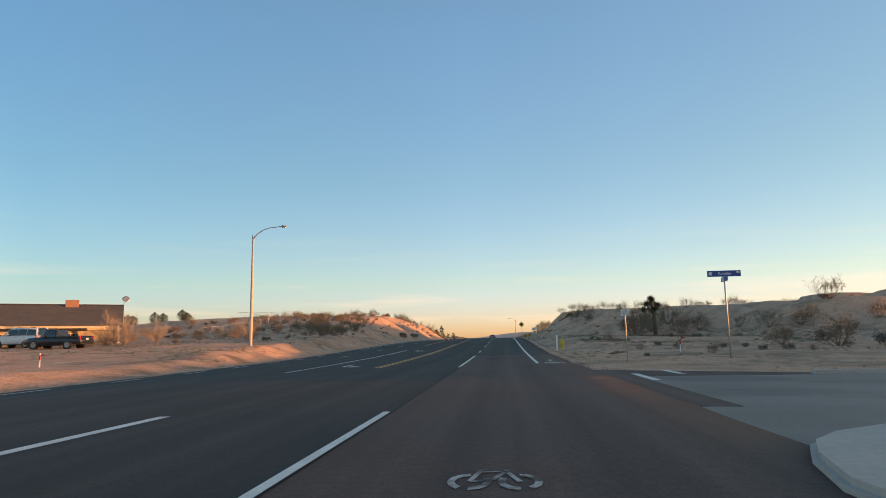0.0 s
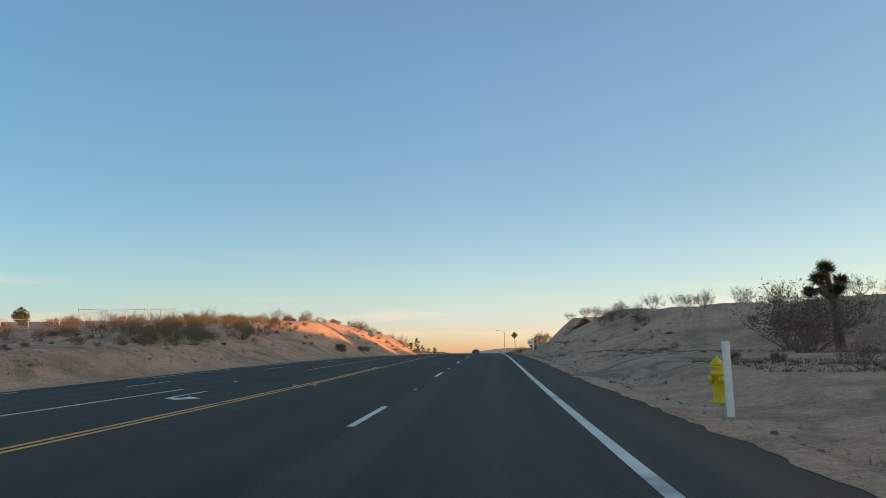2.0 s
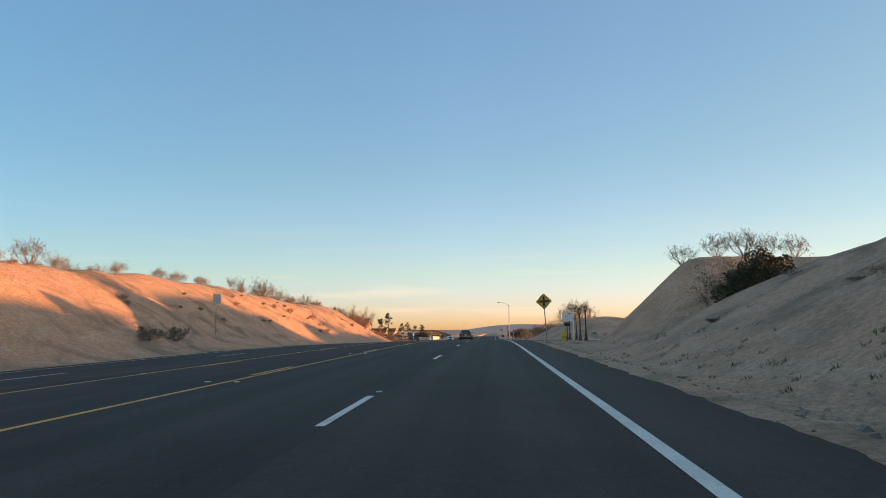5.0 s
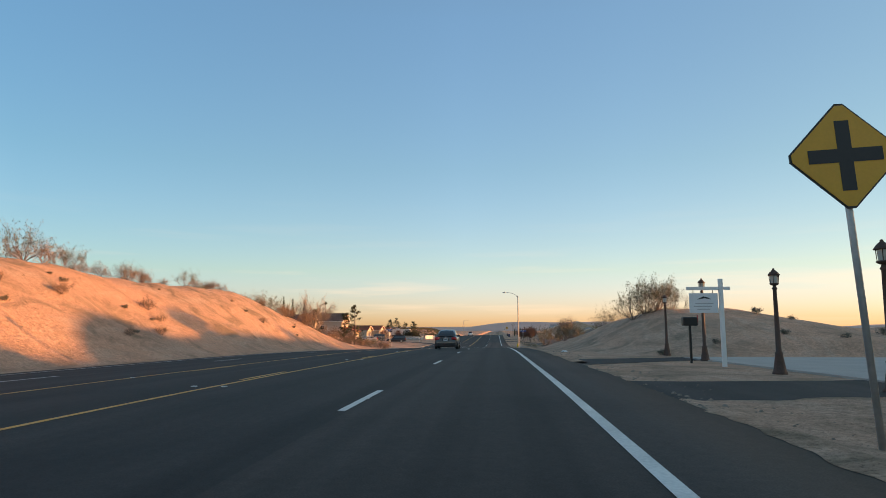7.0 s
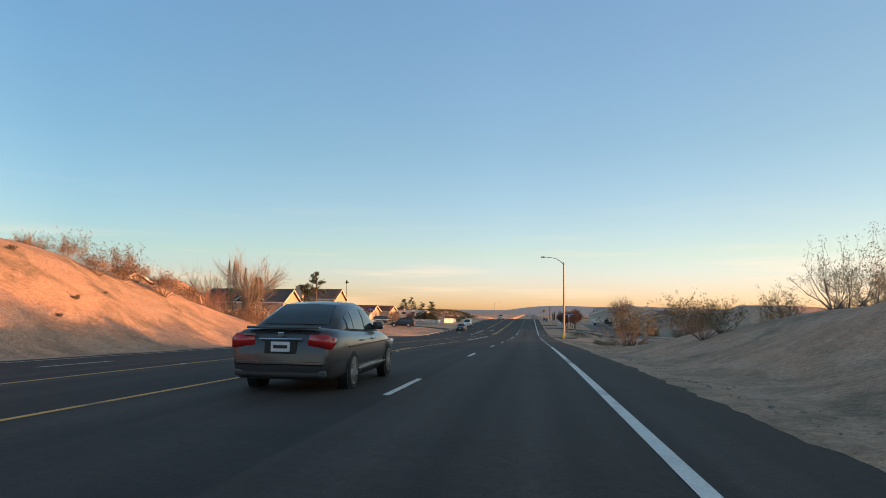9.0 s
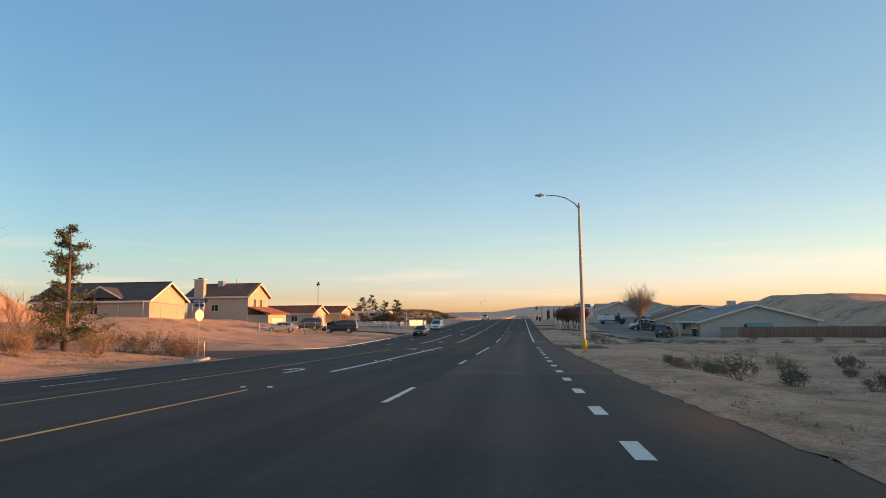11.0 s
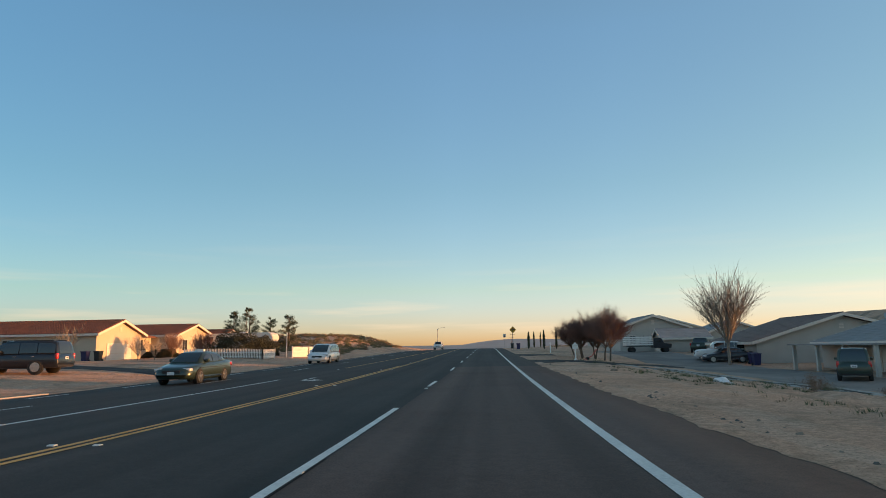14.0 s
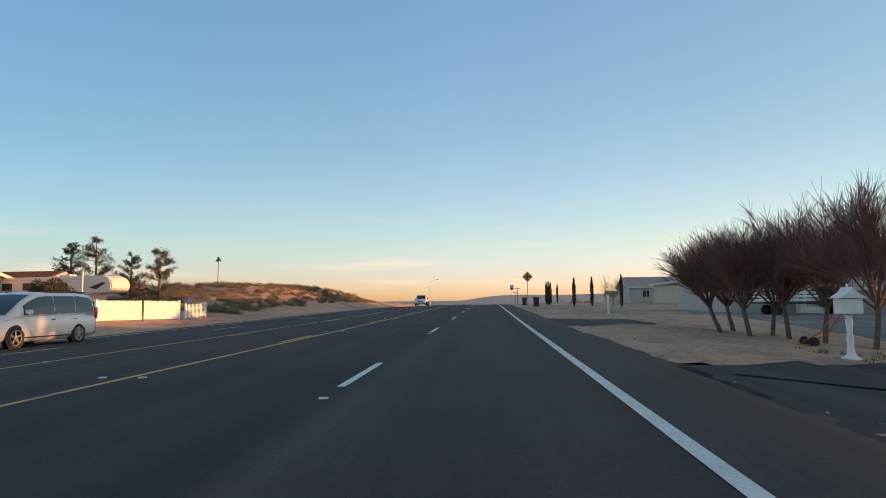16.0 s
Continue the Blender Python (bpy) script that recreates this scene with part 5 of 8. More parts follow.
for x, y, h in ((-33, 243, 4.6), (-37.5, 253, 5.6), (-43, 251, 5.4), (-44, 258, 5.0), (-32.5, 258, 5.2)):
    fan_tree(x, y, h, 0.95, "bare brown winter tree in a thicket", 9, 9, 7, tip="leaf_red", r=0.09, bole=0.12, fine=0.011)
fan_tree(23.9, 336.4, 8.5, 0.66, "slender bare tree with a fan of upright branches", 18, 13, 11, r=0.16, bole=0.3, fine=0.0075).location.z -= 0.3
for x, y, h, lx, ly in ((10.6, 340.0, 3.7, -0.35, 0.1), (11.5, 341.2, 3.8, -0.1, 0.3), (12.6, 340.4, 3.9, 0.25, 0.2), (12.2, 338.2, 4.2, -0.15, -0.1), (12.9, 337.3, 4.6, 0.12, 0.0), (12.9, 334.6, 4.5, 0.05, -0.1), (11.0, 338.4, 3.7, -0.2, 0.0)):
    fan_tree(x, y, h, 0.92, "low bare red-brown tree in a clump", 15, 14, 18, "bark", "leaf_red", 0.085, 0.3, "clump of red-brown trees", (lx, ly), 0.0075)
fan_tree(18, 398, 4.0, 1.0, "small bare tree by a far house", 9, 8, 6, r=0.09, bole=0.25)
for x, y, h in ((-33.5, 55, 3.2), (-35.5, 56.5, 3.6), (-31.5, 57, 2.6), (-25.5, 64, 2.8)):
    fan_tree(x, y, h, 1.25, "pale bare spreading shrub tree", 16, 7, 6, r=0.07, bole=0.08, group="bare shrub trees")
for x, y, h in ((-36.5, 352, 3.0), (-36.0, 357.5, 2.8), (-36.4, 332.5, 3.4), (-34.1, 340.2, 2.9), (-32.6, 340.8, 2.3)):
    fan_tree(x, y, h, 0.9, "small bare tree in front of a house", 9, 8, 6, r=0.06, bole=0.2)


def hedge(x, y, w, d, h, label):
    t = thing("hedge_bush", (x, y, ground_at(x, y)), label, "bush")
    n = 16000
    P = rng.normal(size=(n, 3))
    P /= np.linalg.norm(P, axis=1, keepdims=True)
    P *= (0.55 + 0.5 * rng.random((n, 1)) ** 0.6)
    P[:, 2] = np.abs(P[:, 2])
    P *= 1 + 0.28 * (wave(P[:, 0] * w / 2, P[:, 1] * d / 2 + P[:, 2] * h, 0.55, x) * 0.6 + wave(P[:, 0] * w / 2, P[:, 2] * h, 0.3, y) * 0.4)[:, None]
    P *= (w / 2, d / 2, h)
    P += 0.12 * np.stack([wave(P[:, 1], P[:, 2], 0.4), wave(P[:, 0], P[:, 2], 0.4), wave(P[:, 0], P[:, 1], 0.35)], 1)
    V, F = leaf_mesh(P, 0.075, slim=0.5)
    raw_mesh("foliage", V, F, M["leaf_hedge"], t)
    tw = Twigs()
    for k in range(18):
        e = P[int(rng.integers(n))] * 0.9
        tw.add([np.zeros(3), e * 0.5 + rng.normal(size=3) * 0.05, e], 0.04, 0.01)
    raw_mesh("branchwork", tw.v, tw.f, M["twig"], t)
    return t


hedge(-25.9, 345.9, 6.6, 2.8, 2.9, "large rounded green-brown bush behind picket fence")
hedge(16.0, 131.4, 4.8, 2.6, 3.2, "dense dark brush in a gully between banks")
hedge(-26.0, 354.2, 4.2, 3.0, 2.3, "dark rounded bush beside trailer")
fan_tree(-35.4, 350.0, 3.0, 0.8, "dark twiggy shrub before a house", 12, 10, 10, "bark", "leaf_red", 0.05, 0.1, fine=0.01)
fan_tree(-30.2, 346.6, 3.1, 0.9, "brown twiggy shrub behind picket fence", 12, 12, 12, "bark", "leaf_red", 0.05, 0.1, fine=0.01)
hedge(-37.6, 351.5, 5.0, 1.4, 1.0, "low clipped hedge before a house")


# tufts of weeds and dry grass, and loose stones: too many to count
def tufts(name, label, n, spots, material, size):
    V = []
    for x0, x1, y0, y1, c in spots:
        x, y = x0 + (x1 - x0) * rng.random(c), y0 + (y1 - y0) * rng.random(c)
        keep = wave(x, y, 3.7, 2) > 0.0
        x, y = np.repeat(x[keep], n), np.repeat(y[keep], n)
        m = len(x)
        x, y = x + rng.normal(size=m) * size * 0.6, y + rng.normal(size=m) * size * 0.6
        z = land(x, y)
        a, l = rng.random(m) * 6.28, size * (0.5 + rng.random(m))
        dx, dy = np.cos(a) * l * 0.6, np.sin(a) * l * 0.6
        V.append(np.stack([np.stack([x - dy * 0.14, y + dx * 0.14, z - 0.02], 1), np.stack([x + dy * 0.14, y - dx * 0.14, z - 0.02], 1), np.stack([x + dx, y + dy, z + 0.6 * l], 1)], 1))
    V = np.concatenate(V).reshape(-1, 3)
    ob = raw_mesh(name, V.tolist(), [(3 * i, 3 * i + 1, 3 * i + 2) for i in range(len(V) // 3)], material, None, "stuff", label)
    return tagged(ob, "", "weeds")


tufts("weeds", "low green winter weeds on sandy verges", 16, [(6.5, 26, 34, 92, 900), (9, 28, 50, 66, 1700), (-42, -17, 38, 110, 2200), (8, 18, 84, 120, 110), (8, 24, 64, 100, 650), (9, 32, 270, 304, 1500), (9, 16, 300, 332, 500), (6.5, 9, 92, 140, 120), (-34, -17, 240, 256, 200)], M["weed"], 0.12)
tufts("dry_grass", "short dry straw grass on the verges", 8, [(5.6, 24, 19, 60, 700), (-30, -15.5, 10, 70, 700), (8, 30, 270, 300, 700), (12, 26, 300, 318, 260), (5.6, 16, 215, 256, 500), (-30, -16, 232, 256, 300), (-24, -16, 96, 230, 500), (7, 13, 335, 400, 500), (-40, -17, 300, 330, 400)], M["straw"], 0.11)


def stones(name, label, spots, smin, smax, material="stone"):
    base = np.array([(1, 0, 0), (0.3, 0.95, 0), (-0.8, 0.6, 0), (-0.8, -0.6, 0), (0.3, -0.95, 0), (0.35, 0.2, 0.75), (-0.4, -0.1, 0.65)])
    fc = [(0, 1, 5), (1, 2, 5), (2, 6, 5), (2, 3, 6), (3, 4, 6), (4, 5, 6), (4, 0, 5)]
    V = []
    for x0, x1, y0, y1, c in spots:
        x, y = x0 + (x1 - x0) * rng.random(c) ** 1.6, y0 + (y1 - y0) * rng.random(c)
        s = smin + (smax - smin) * rng.random(c) ** 3
        z, a = land(x, y) - 0.2 * s, rng.random(c) * 6.28
        P = base[None] * (0.75 + 0.5 * rng.random((c, 7, 3))) * s[:, None, None]
        ca, sa = np.cos(a)[:, None], np.sin(a)[:, None]
        V.append(np.stack([x[:, None] + P[..., 0] * ca - P[..., 1] * sa, y[:, None] + P[..., 0] * sa + P[..., 1] * ca, z[:, None] + P[..., 2]], -1))
    V = np.concatenate(V)
    F = [tuple(7 * i + k for k in f) for i in range(len(V)) for f in fc]
    ob = raw_mesh(name, V.reshape(-1, 3).tolist(), F, M[material], None, "stuff", label)
    return tagged(ob, "", "stones")


stones("gravel", "loose pale gravel and stones along the verge", [(5.25, 6.6, 20, 256, 3200), (5.25, 6.4, 268, 400, 500), (5.3, 7.4, 82, 108, 900), (-14.7, -16.5, 10, 250, 1200), (7, 14, 80, 135, 300), (-17, -25, 95, 225, 500)], 0.015, 0.075)

stones("rubble", "grey crumbs of broken asphalt along the road edge", [(5.3, 6.1, 34, 146, 1500), (5.3, 5.9, 172, 256, 500), (5.3, 6.1, 272, 320, 250), (-14.75, -15.4, 20, 250, 500)], 0.015, 0.085, "rubble")


# ---------------------------------------------------------------- houses
M["stucco_tan"] = mat("tan_stucco", (0.44, 0.37, 0.295), 0.9, spread=0.1, grain=30, patch=0.8, bump=0.35, dist=0.006)
M["stucco_cream"] = mat("cream_stucco", (0.52, 0.45, 0.355), 0.9, spread=0.1, grain=30, patch=0.8, bump=0.35, dist=0.006)
M["stucco_grey"] = mat("grey_stucco", (0.44, 0.42, 0.38), 0.9, spread=0.1, grain=30, patch=0.8, bump=0.35, dist=0.006)
M["trim"] = mat("house_trim", (0.66, 0.60, 0.53), 0.6, spread=0.08, grain=20, patch=2, bump=0.1)
M["roof_brown"] = mat("brown_roof_tile", (0.16, 0.105, 0.085), 0.85, spread=0.3, grain=9, patch=1.2, bump=0.5, dist=0.02, rnd=0.1)
M["roof_red"] = mat("red_roof_tile", (0.23, 0.085, 0.05), 0.85, spread=0.3, grain=9, patch=1.2, bump=0.5, dist=0.02, rnd=0.1)
M["roof_grey"] = mat("grey_roof_shingle", (0.26, 0.255, 0.25), 0.85, spread=0.22, grain=9, patch=1.0, bump=0.5, dist=0.02, rnd=0.08)
M["roof_dark"] = mat("dark_roof_shingle", (0.075, 0.07, 0.068), 0.85, spread=0.25, grain=9, patch=1.0, bump=0.5, dist=0.02, rnd=0.08)
M["glass"] = mat("window_glass", (0.03, 0.035, 0.04), 0.06, spread=0.05, bump=0.0, spec=0.8)
M["door_white"] = mat("white_garage_door", (0.62, 0.6, 0.56), 0.55, spread=0.06, grain=12, patch=1.5, bump=0.1)
M["wood_brown"] = mat("brown_fence_wood", (0.2, 0.12, 0.085), 0.85, spread=0.28, grain=16, patch=3, bump=0.4, dist=0.008, rnd=0.18)
M["brick"] = mat("chimney_brick", (0.3, 0.17, 0.12), 0.9, spread=0.25, grain=14, patch=3, bump=0.4, dist=0.01)


def window(house, x, y, z, w, h, face):
    """A framed window on a wall; face is the side that it looks to: '+x', '-x' or '-y'."""
    sx = {"+x": 90, "-x": -90, "-y": 0}[face]
    R = Matrix.Translation((x, y, z)) @ Matrix.Rotation(radians(sx), 4, "Z")
    f = 0.07
    bm = boxes((-w / 2 - f, w / 2 + f, -0.05, 0.03, h / 2, h / 2 + f), (-w / 2 - f, w / 2 + f, -0.07, 0.03, -h / 2 - f, -h / 2), (-w / 2 - f, -w / 2, -0.05, 0.03, -h / 2, h / 2), (w / 2, w / 2 + f, -0.05, 0.03, -h / 2, h / 2), (-0.03, 0.03, -0.045, 0.03, -h / 2, h / 2))
    bm.transform(R)
    fr = part("window", bm, M["trim"], house)
    for a, b in ((-w / 2, -0.03), (0.03, w / 2)):
        bm = boxes((a, b, -0.02, -0.012, -h / 2, h / 2))
        bm.transform(R)
        part("pane", bm, M["glass"], fr)
    return fr


def garage_door(house, x, y, z, w, h, face):
    sx = {"+x": 90, "-x": -90, "-y": 0}[face]
    R = Matrix.Translation((x, y, z)) @ Matrix.Rotation(radians(sx), 4, "Z")
    bm = boxes((-w / 2 - 0.1, -w / 2, -0.06, 0.03, 0, h + 0.1), (w / 2, w / 2 + 0.1, -0.06, 0.03, 0, h + 0.1), (-w / 2, w / 2, -0.06, 0.03, h, h + 0.1))
    bm.transform(R)
    fr = part("garage_door", bm, M["trim"], house)
    for k in range(4):
        bm = boxes((-w / 2, w / 2, -0.03, 0.02, h / 4 * k + 0.008, h / 4 * (k + 1) - 0.008), bevel=0.01)
        bm.transform(R)
        part("door_panel", bm, M["door_white"], fr)
    return fr


def gable_house(name, label, x0, x1, y0, y1, z0, eave, peak, ridge, wall, roof, over=0.45, ridge_at=None, group="houses", tile=True, lower=0.8):
    """A house with a pitched roof over a box. ridge 'x' or 'y': the way the ridge runs. Returns the house; its parts are in world places."""
    t = thing(name, (0, 0, 0), label, "house", group)
    a0, a1 = (y0, y1) if ridge == "x" else (x0, x1)
    l0, l1 = (x0, x1) if ridge == "x" else (y0, y1)
    mid = ridge_at if ridge_at is not None else (a0 + a1) / 2
    bm = bmesh.new()
    prism(bm, [(a0, z0 - lower), (a1, z0 - lower), (a1, eave), (mid, peak - 0.12), (a0, eave)], ridge, l0, l1)
    part("wall", bm, M[wall], t)
    th = 0.16
    for s, a in ((-1, a0), (1, a1)):
        run = abs(a - mid)
        slope = (peak - eave) / run
        ae = a + s * over
        ze = eave - over * slope
        bm = bmesh.new()
        prism(bm, [(mid, peak), (mid, peak + th), (ae, ze + th), (ae, ze)], ridge, l0 - over, l1 + over)
        rf = part("roof", bm, M[roof], t)
        # courses of tile or shingle, each lying over the next
        n = max(4, int((run + over) / (0.36 if tile else 0.45)))
        bm = bmesh.new()
        for k in range(n):
            u0, u1 = k / n, (k + 1) / n
            b0, b1 = mid + (ae - mid) * u0, mid + (ae - mid) * u1
            c0, c1 = peak + th + (ze - peak) * u0, peak + th + (ze - peak) * u1
            lip = 0.05 if tile else 0.025
            prism(bm, [(b0, c0 + 0.004), (b0, c0 + 0.012), (b1, c1 + lip), (b1, c1 + 0.004)], ridge, l0 - over - 0.02, l1 + over + 0.02)
        if tile:
            ln = int((l1 - l0 + 2 * over) / 0.3)
            for j in range(ln):
                c = l0 - over + 0.3 * (j + 0.5)
                q = 0.07
                def pt(m_, z_, l_):
                    return (l_, m_, z_) if ridge == "x" else (m_, l_, z_)
                vs = [bm.verts.new(pt(mid, peak + th + 0.02, c - q)), bm.verts.new(pt(mid, peak + th + 0.09, c)), bm.verts.new(pt(mid, peak + th + 0.02, c + q)),
                      bm.verts.new(pt(ae, ze + th + 0.02, c - q)), bm.verts.new(pt(ae, ze + th + 0.09, c)), bm.verts.new(pt(ae, ze + th + 0.02, c + q))]
                bm.faces.new((vs[0], vs[1], vs[4], vs[3]))
                bm.faces.new((vs[1], vs[2], vs[5], vs[4]))
        part("roof_covering", bm, M[roof], rf, kind="stuff")
        # barge boards and fascia
        for l, o in ((l0 - over, -0.03), (l1 + over, 0.03)):
            bm = bmesh.new()
            prism(bm, [(mid, peak - 0.1), (mid, peak + th + 0.02), (ae, ze + th + 0.02), (ae, ze - 0.1)], ridge, min(l, l + o), max(l, l + o))
            part("barge_board", bm, M["trim"], t)
        bm = bmesh.new()
        prism(bm, [(ae, ze - 0.08), (ae + s * 0.03, ze - 0.08), (ae + s * 0.03, ze + th), (ae, ze + th)], ridge, l0 - over, l1 + over)
        part("fascia", bm, M["trim"], t)
    bm = bmesh.new()
    prism(bm, [(mid - 0.14, peak + th - 0.01), (mid, peak + th + 0.09), (mid + 0.14, peak + th - 0.01)], ridge, l0 - over, l1 + over)
    part("ridge_cap", bm, M[roof], t)
    return t


def vent(house, x, y, z, face="+x"):
    rz = {"+x": 90, "-x": -90, "-y": 0}[face]
    bm = boxes(*[(-0.2, 0.2, -0.05, 0.02, -0.28 + 0.14 * k, -0.2 + 0.14 * k) for k in range(4)])
    bm.transform(Matrix.Translation((x, y, z)) @ Matrix.Rotation(radians(rz), 4, "Z"))
    part("gable_vent", bm, M["trim"], house)


# left of the road, from near to far
h = gable_house("house", "long brown house with a dark low roof", -66, -41.6, 64, 72, 0.4, 3.3, 5.7, "x", "stucco_tan", "roof_dark", 0.5, tile=False)
h.matrix_basis = Matrix.Translation((-40.0, 64, 0)) @ Matrix.Rotation(radians(33), 4, "Z") @ Matrix.Translation((41.6, -64, 0))
window(h, -46, 64, 2.0, 1.4, 1.1, "-y")
window(h, -52, 64, 2.0, 1.4, 1.1, "-y")
part("chimney", boxes((-46.9, -45.6, 67.5, 68.6, 5.4, 6.4), bevel=0.03), M["brick"], h)
part("porch_beam", boxes((-56, -41.4, 61.4, 61.6, 3.1, 3.35), (-56, -55.8, 61.4, 61.6, 0, 3.1), (-48.5, -48.3, 61.4, 61.6, 0, 3.1), (-41.6, -41.4, 61.4, 61.6, 0, 3.1)), M["trim"], h)
bm = boxes((-56, -41.2, 61.0, 64, 3.36, 3.46))
part("porch_roof", bm, M["roof_dark"], h)
bm = bmesh.new()
lathe(bm, [(-0.1, 0.05), (-0.08, 0.22), (-0.02, 0.36), (0.0, 0.4), (0.01, 0.4), (-0.05, 0.2), (-0.07, 0.02)], 16, Matrix.Translation((-40.9, 68, 6.6)) @ Matrix.Rotation(radians(60), 4, "X"))
tube(bm, [(-41.4, 68, 5.7), (-41.0, 68, 6.2), (-40.9, 68, 6.55)], [0.025] * 3, 6)
part("satellite_dish", bm, M["sign_back"], h, smooth=True)

h = gable_house("house", "single-storey stucco house with grey roof and sunlit gable", -60, -44, 291.8, 300.2, 1.3, 4.0, 6.25, "x", "stucco_tan", "roof_dark", 0.5, tile=False)
window(h, -56.0, 291.8, 2.9, 1.0, 1.3, "-y")
window(h, -51.5, 291.8, 2.9, 1.0, 1.3, "-y")
bm = bmesh.new()
prism(bm, [(-53.2, 4.3), (-47.6, 4.3), (-50.4, 5.7)], "y", 291.2, 295.5)
dm = part("dormer", bm, M["roof_dark"], h)
bm = bmesh.new()
prism(bm, [(-53.5, 4.15), (-53.2, 4.15), (-50.4, 5.6), (-47.6, 4.15), (-47.3, 4.15), (-50.4, 5.8)], "y", 291.1, 291.22)
part("barge_board", bm, M["trim"], dm)
vent(h, -44, 296, 5.2)
part("downpipe", boxes((-48.2, -48.1, 291.68, 291.78, 1.0, 3.8)), M["trim"], h)

h = gable_house("house", "two-storey tan stucco house with tiled roof, gable in sun", -51.5, -41.2, 314.4, 322.4, 0.0, 5.1, 7.1, "x", "stucco_tan", "roof_brown", 0.5)
window(h, -46.8, 314.4, 3.2, 1.1, 1.0, "-y")
for y in (317.0, 319.4):
    window(h, -41.2, y, 3.9, 1.15, 1.35, "+x")
vent(h, -41.2, 318.4, 5.9)
ch = part("chimney", boxes((-50.0, -48.4, 313.6, 314.5, -0.6, 7.7), bevel=0.03), M["stucco_tan"], h)
part("chimney_cap", boxes((-50.15, -48.25, 313.5, 314.6, 7.7, 7.85), bevel=0.02), M["trim"], ch)
part("flue", boxes((-49.5, -48.9, 313.8, 314.3, 7.85, 8.1), bevel=0.03), M["black_metal"], ch)
part("swamp_cooler", boxes((-47.9, -46.9, 317.4, 318.5, 6.4, 7.75), bevel=0.04), M["sign_back"], h)
part("antenna", boxes((-45.03, -44.97, 318.2, 318.26, 7.0, 8.2)), M["galv"], h)
part("garage_wall", boxes((-41.2, -37.8, 314.6, 322.2, -1.6, 2.0)), M["stucco_tan"], h)
bm = bmesh.new()
prism(bm, [(-41.2, 3.2), (-41.2, 3.35), (-37.2, 2.15), (-37.2, 2.0)], "y", 314.1, 322.7)
gr = part("garage_roof", bm, M["roof_red"], h)
bm = bmesh.new()
for k in range(10):
    u = k / 10
    prism(bm, [(-41.2 + 4.0 * u, 3.354 - 1.2 * u), (-41.2 + 4.0 * u, 3.37 - 1.2 * u), (-41.2 + 4.0 * (u + 0.1), 3.41 - 1.2 * (u + 0.1)), (-41.2 + 4.0 * (u + 0.1), 3.354 - 1.2 * (u + 0.1))], "y", 314.1, 322.7)
part("roof_covering", bm, M["roof_red"], gr, kind="stuff")
garage_door(h, -37.8, 318.4, -0.9, 4.8, 2.2, "+x")

h = gable_house("house", "single-storey cream house with red tile roof, gable in sun", -56, -39.6, 341.6, 350.4, -0.8, 2.3, 3.75, "x", "stucco_cream", "roof_red", 0.5)
garage_door(h, -39.6, 346.0, -0.9, 4.8, 2.1, "+x")
window(h, -43.5, 341.6, 1.2, 1.2, 1.0, "-y")
window(h, -49.5, 341.6, 1.2, 1.2, 1.0, "-y")
vent(h, -39.6, 346, 2.9)
h2 = gable_house("house", "cream house wing with red tile roof and small gables", -56, -38.2, 356.2, 366.4, -0.8, 2.4, 3.8, "x", "stucco_cream", "roof_red", 0.5)
window(h2, -38.2, 358.6, 1.1, 1.3, 1.4, "+x")
window(h2, -38.2, 363.4, 1.1, 1.3, 1.4, "+x")
part("link_wall", boxes((-50, -41.5, 350.5, 356.1, -1.5, 2.2)), M["stucco_cream"], h2)
bm = bmesh.new()
prism(bm, [(-46, 3.5), (-46, 3.62), (-40.6, 2.2), (-40.6, 2.08)], "y", 350.7, 355.9)
part("link_roof", bm, M["roof_red"], h2)
window(h2, -41.5, 353.3, 1.1, 1.6, 1.3, "+x")
h3 = gable_house("house", "cream house with a small red tiled gable", -50, -36.9, 367.2, 373.6, -0.8, 2.2, 3.3, "x", "stucco_cream", "roof_red", 0.5)
window(h3, -36.9, 370.4, 1.0, 1.2, 1.3, "+x")

# right of the road
h = gable_house("house", "single-storey house with pale grey roof and chimney", 29.4, 46, 317.5, 331.0, -2.2, 0.2, 2.5, "y", "stucco_grey", "roof_grey", 0.6, ridge_at=37.3, tile=False)
part("porch_roof", boxes((26.2, 28.75, 318.5, 330.0, -0.06, 0.04)), M["roof_grey"], h)
for y in (318.8, 322.4, 326.0, 329.6):
    part("porch_post", boxes((26.4, 26.65, y - 0.12, y + 0.12, -2.9, -0.06), bevel=0.02), M["stucco_grey"], h)
garage_door(h, 29.4, 321.5, -2.3, 3.2, 2.0, "-x")
window(h, 29.4, 327.6, -0.8, 1.3, 1.1, "-x")
vent(h, 37.3, 317.5, 1.6, "-y")
part("chimney", boxes((36.0, 37.2, 325.5, 326.4, 2.1, 3.4), bevel=0.03), M["stucco_grey"], h)
h = gable_house("house", "single-storey house with brown-grey shingle roof", 27.2, 44, 338.3, 350, -2.0, 0.3, 2.7, "y", "stucco_grey", "roof_brown", 0.6, ridge_at=35.05, tile=False)
# black panel stands in for the shade inside a carport, no opening is built
part("carport_shade", boxes((27.1, 27.19, 341.3, 344.5, -2.2, -0.1)), M["black_metal"], h)
vent(h, 35.05, 338.3, 1.7, "-y")
part("satellite_dish", lathe(bmesh.new(), [(-0.1, 0.05), (-0.06, 0.25), (0, 0.42), (0.01, 0.42), (-0.05, 0.2)], 14, Matrix.Translation((40.0, 339.3, 2.5)) @ Matrix.Rotation(radians(55), 4, "X")), M["sign_back"], h, smooth=True)
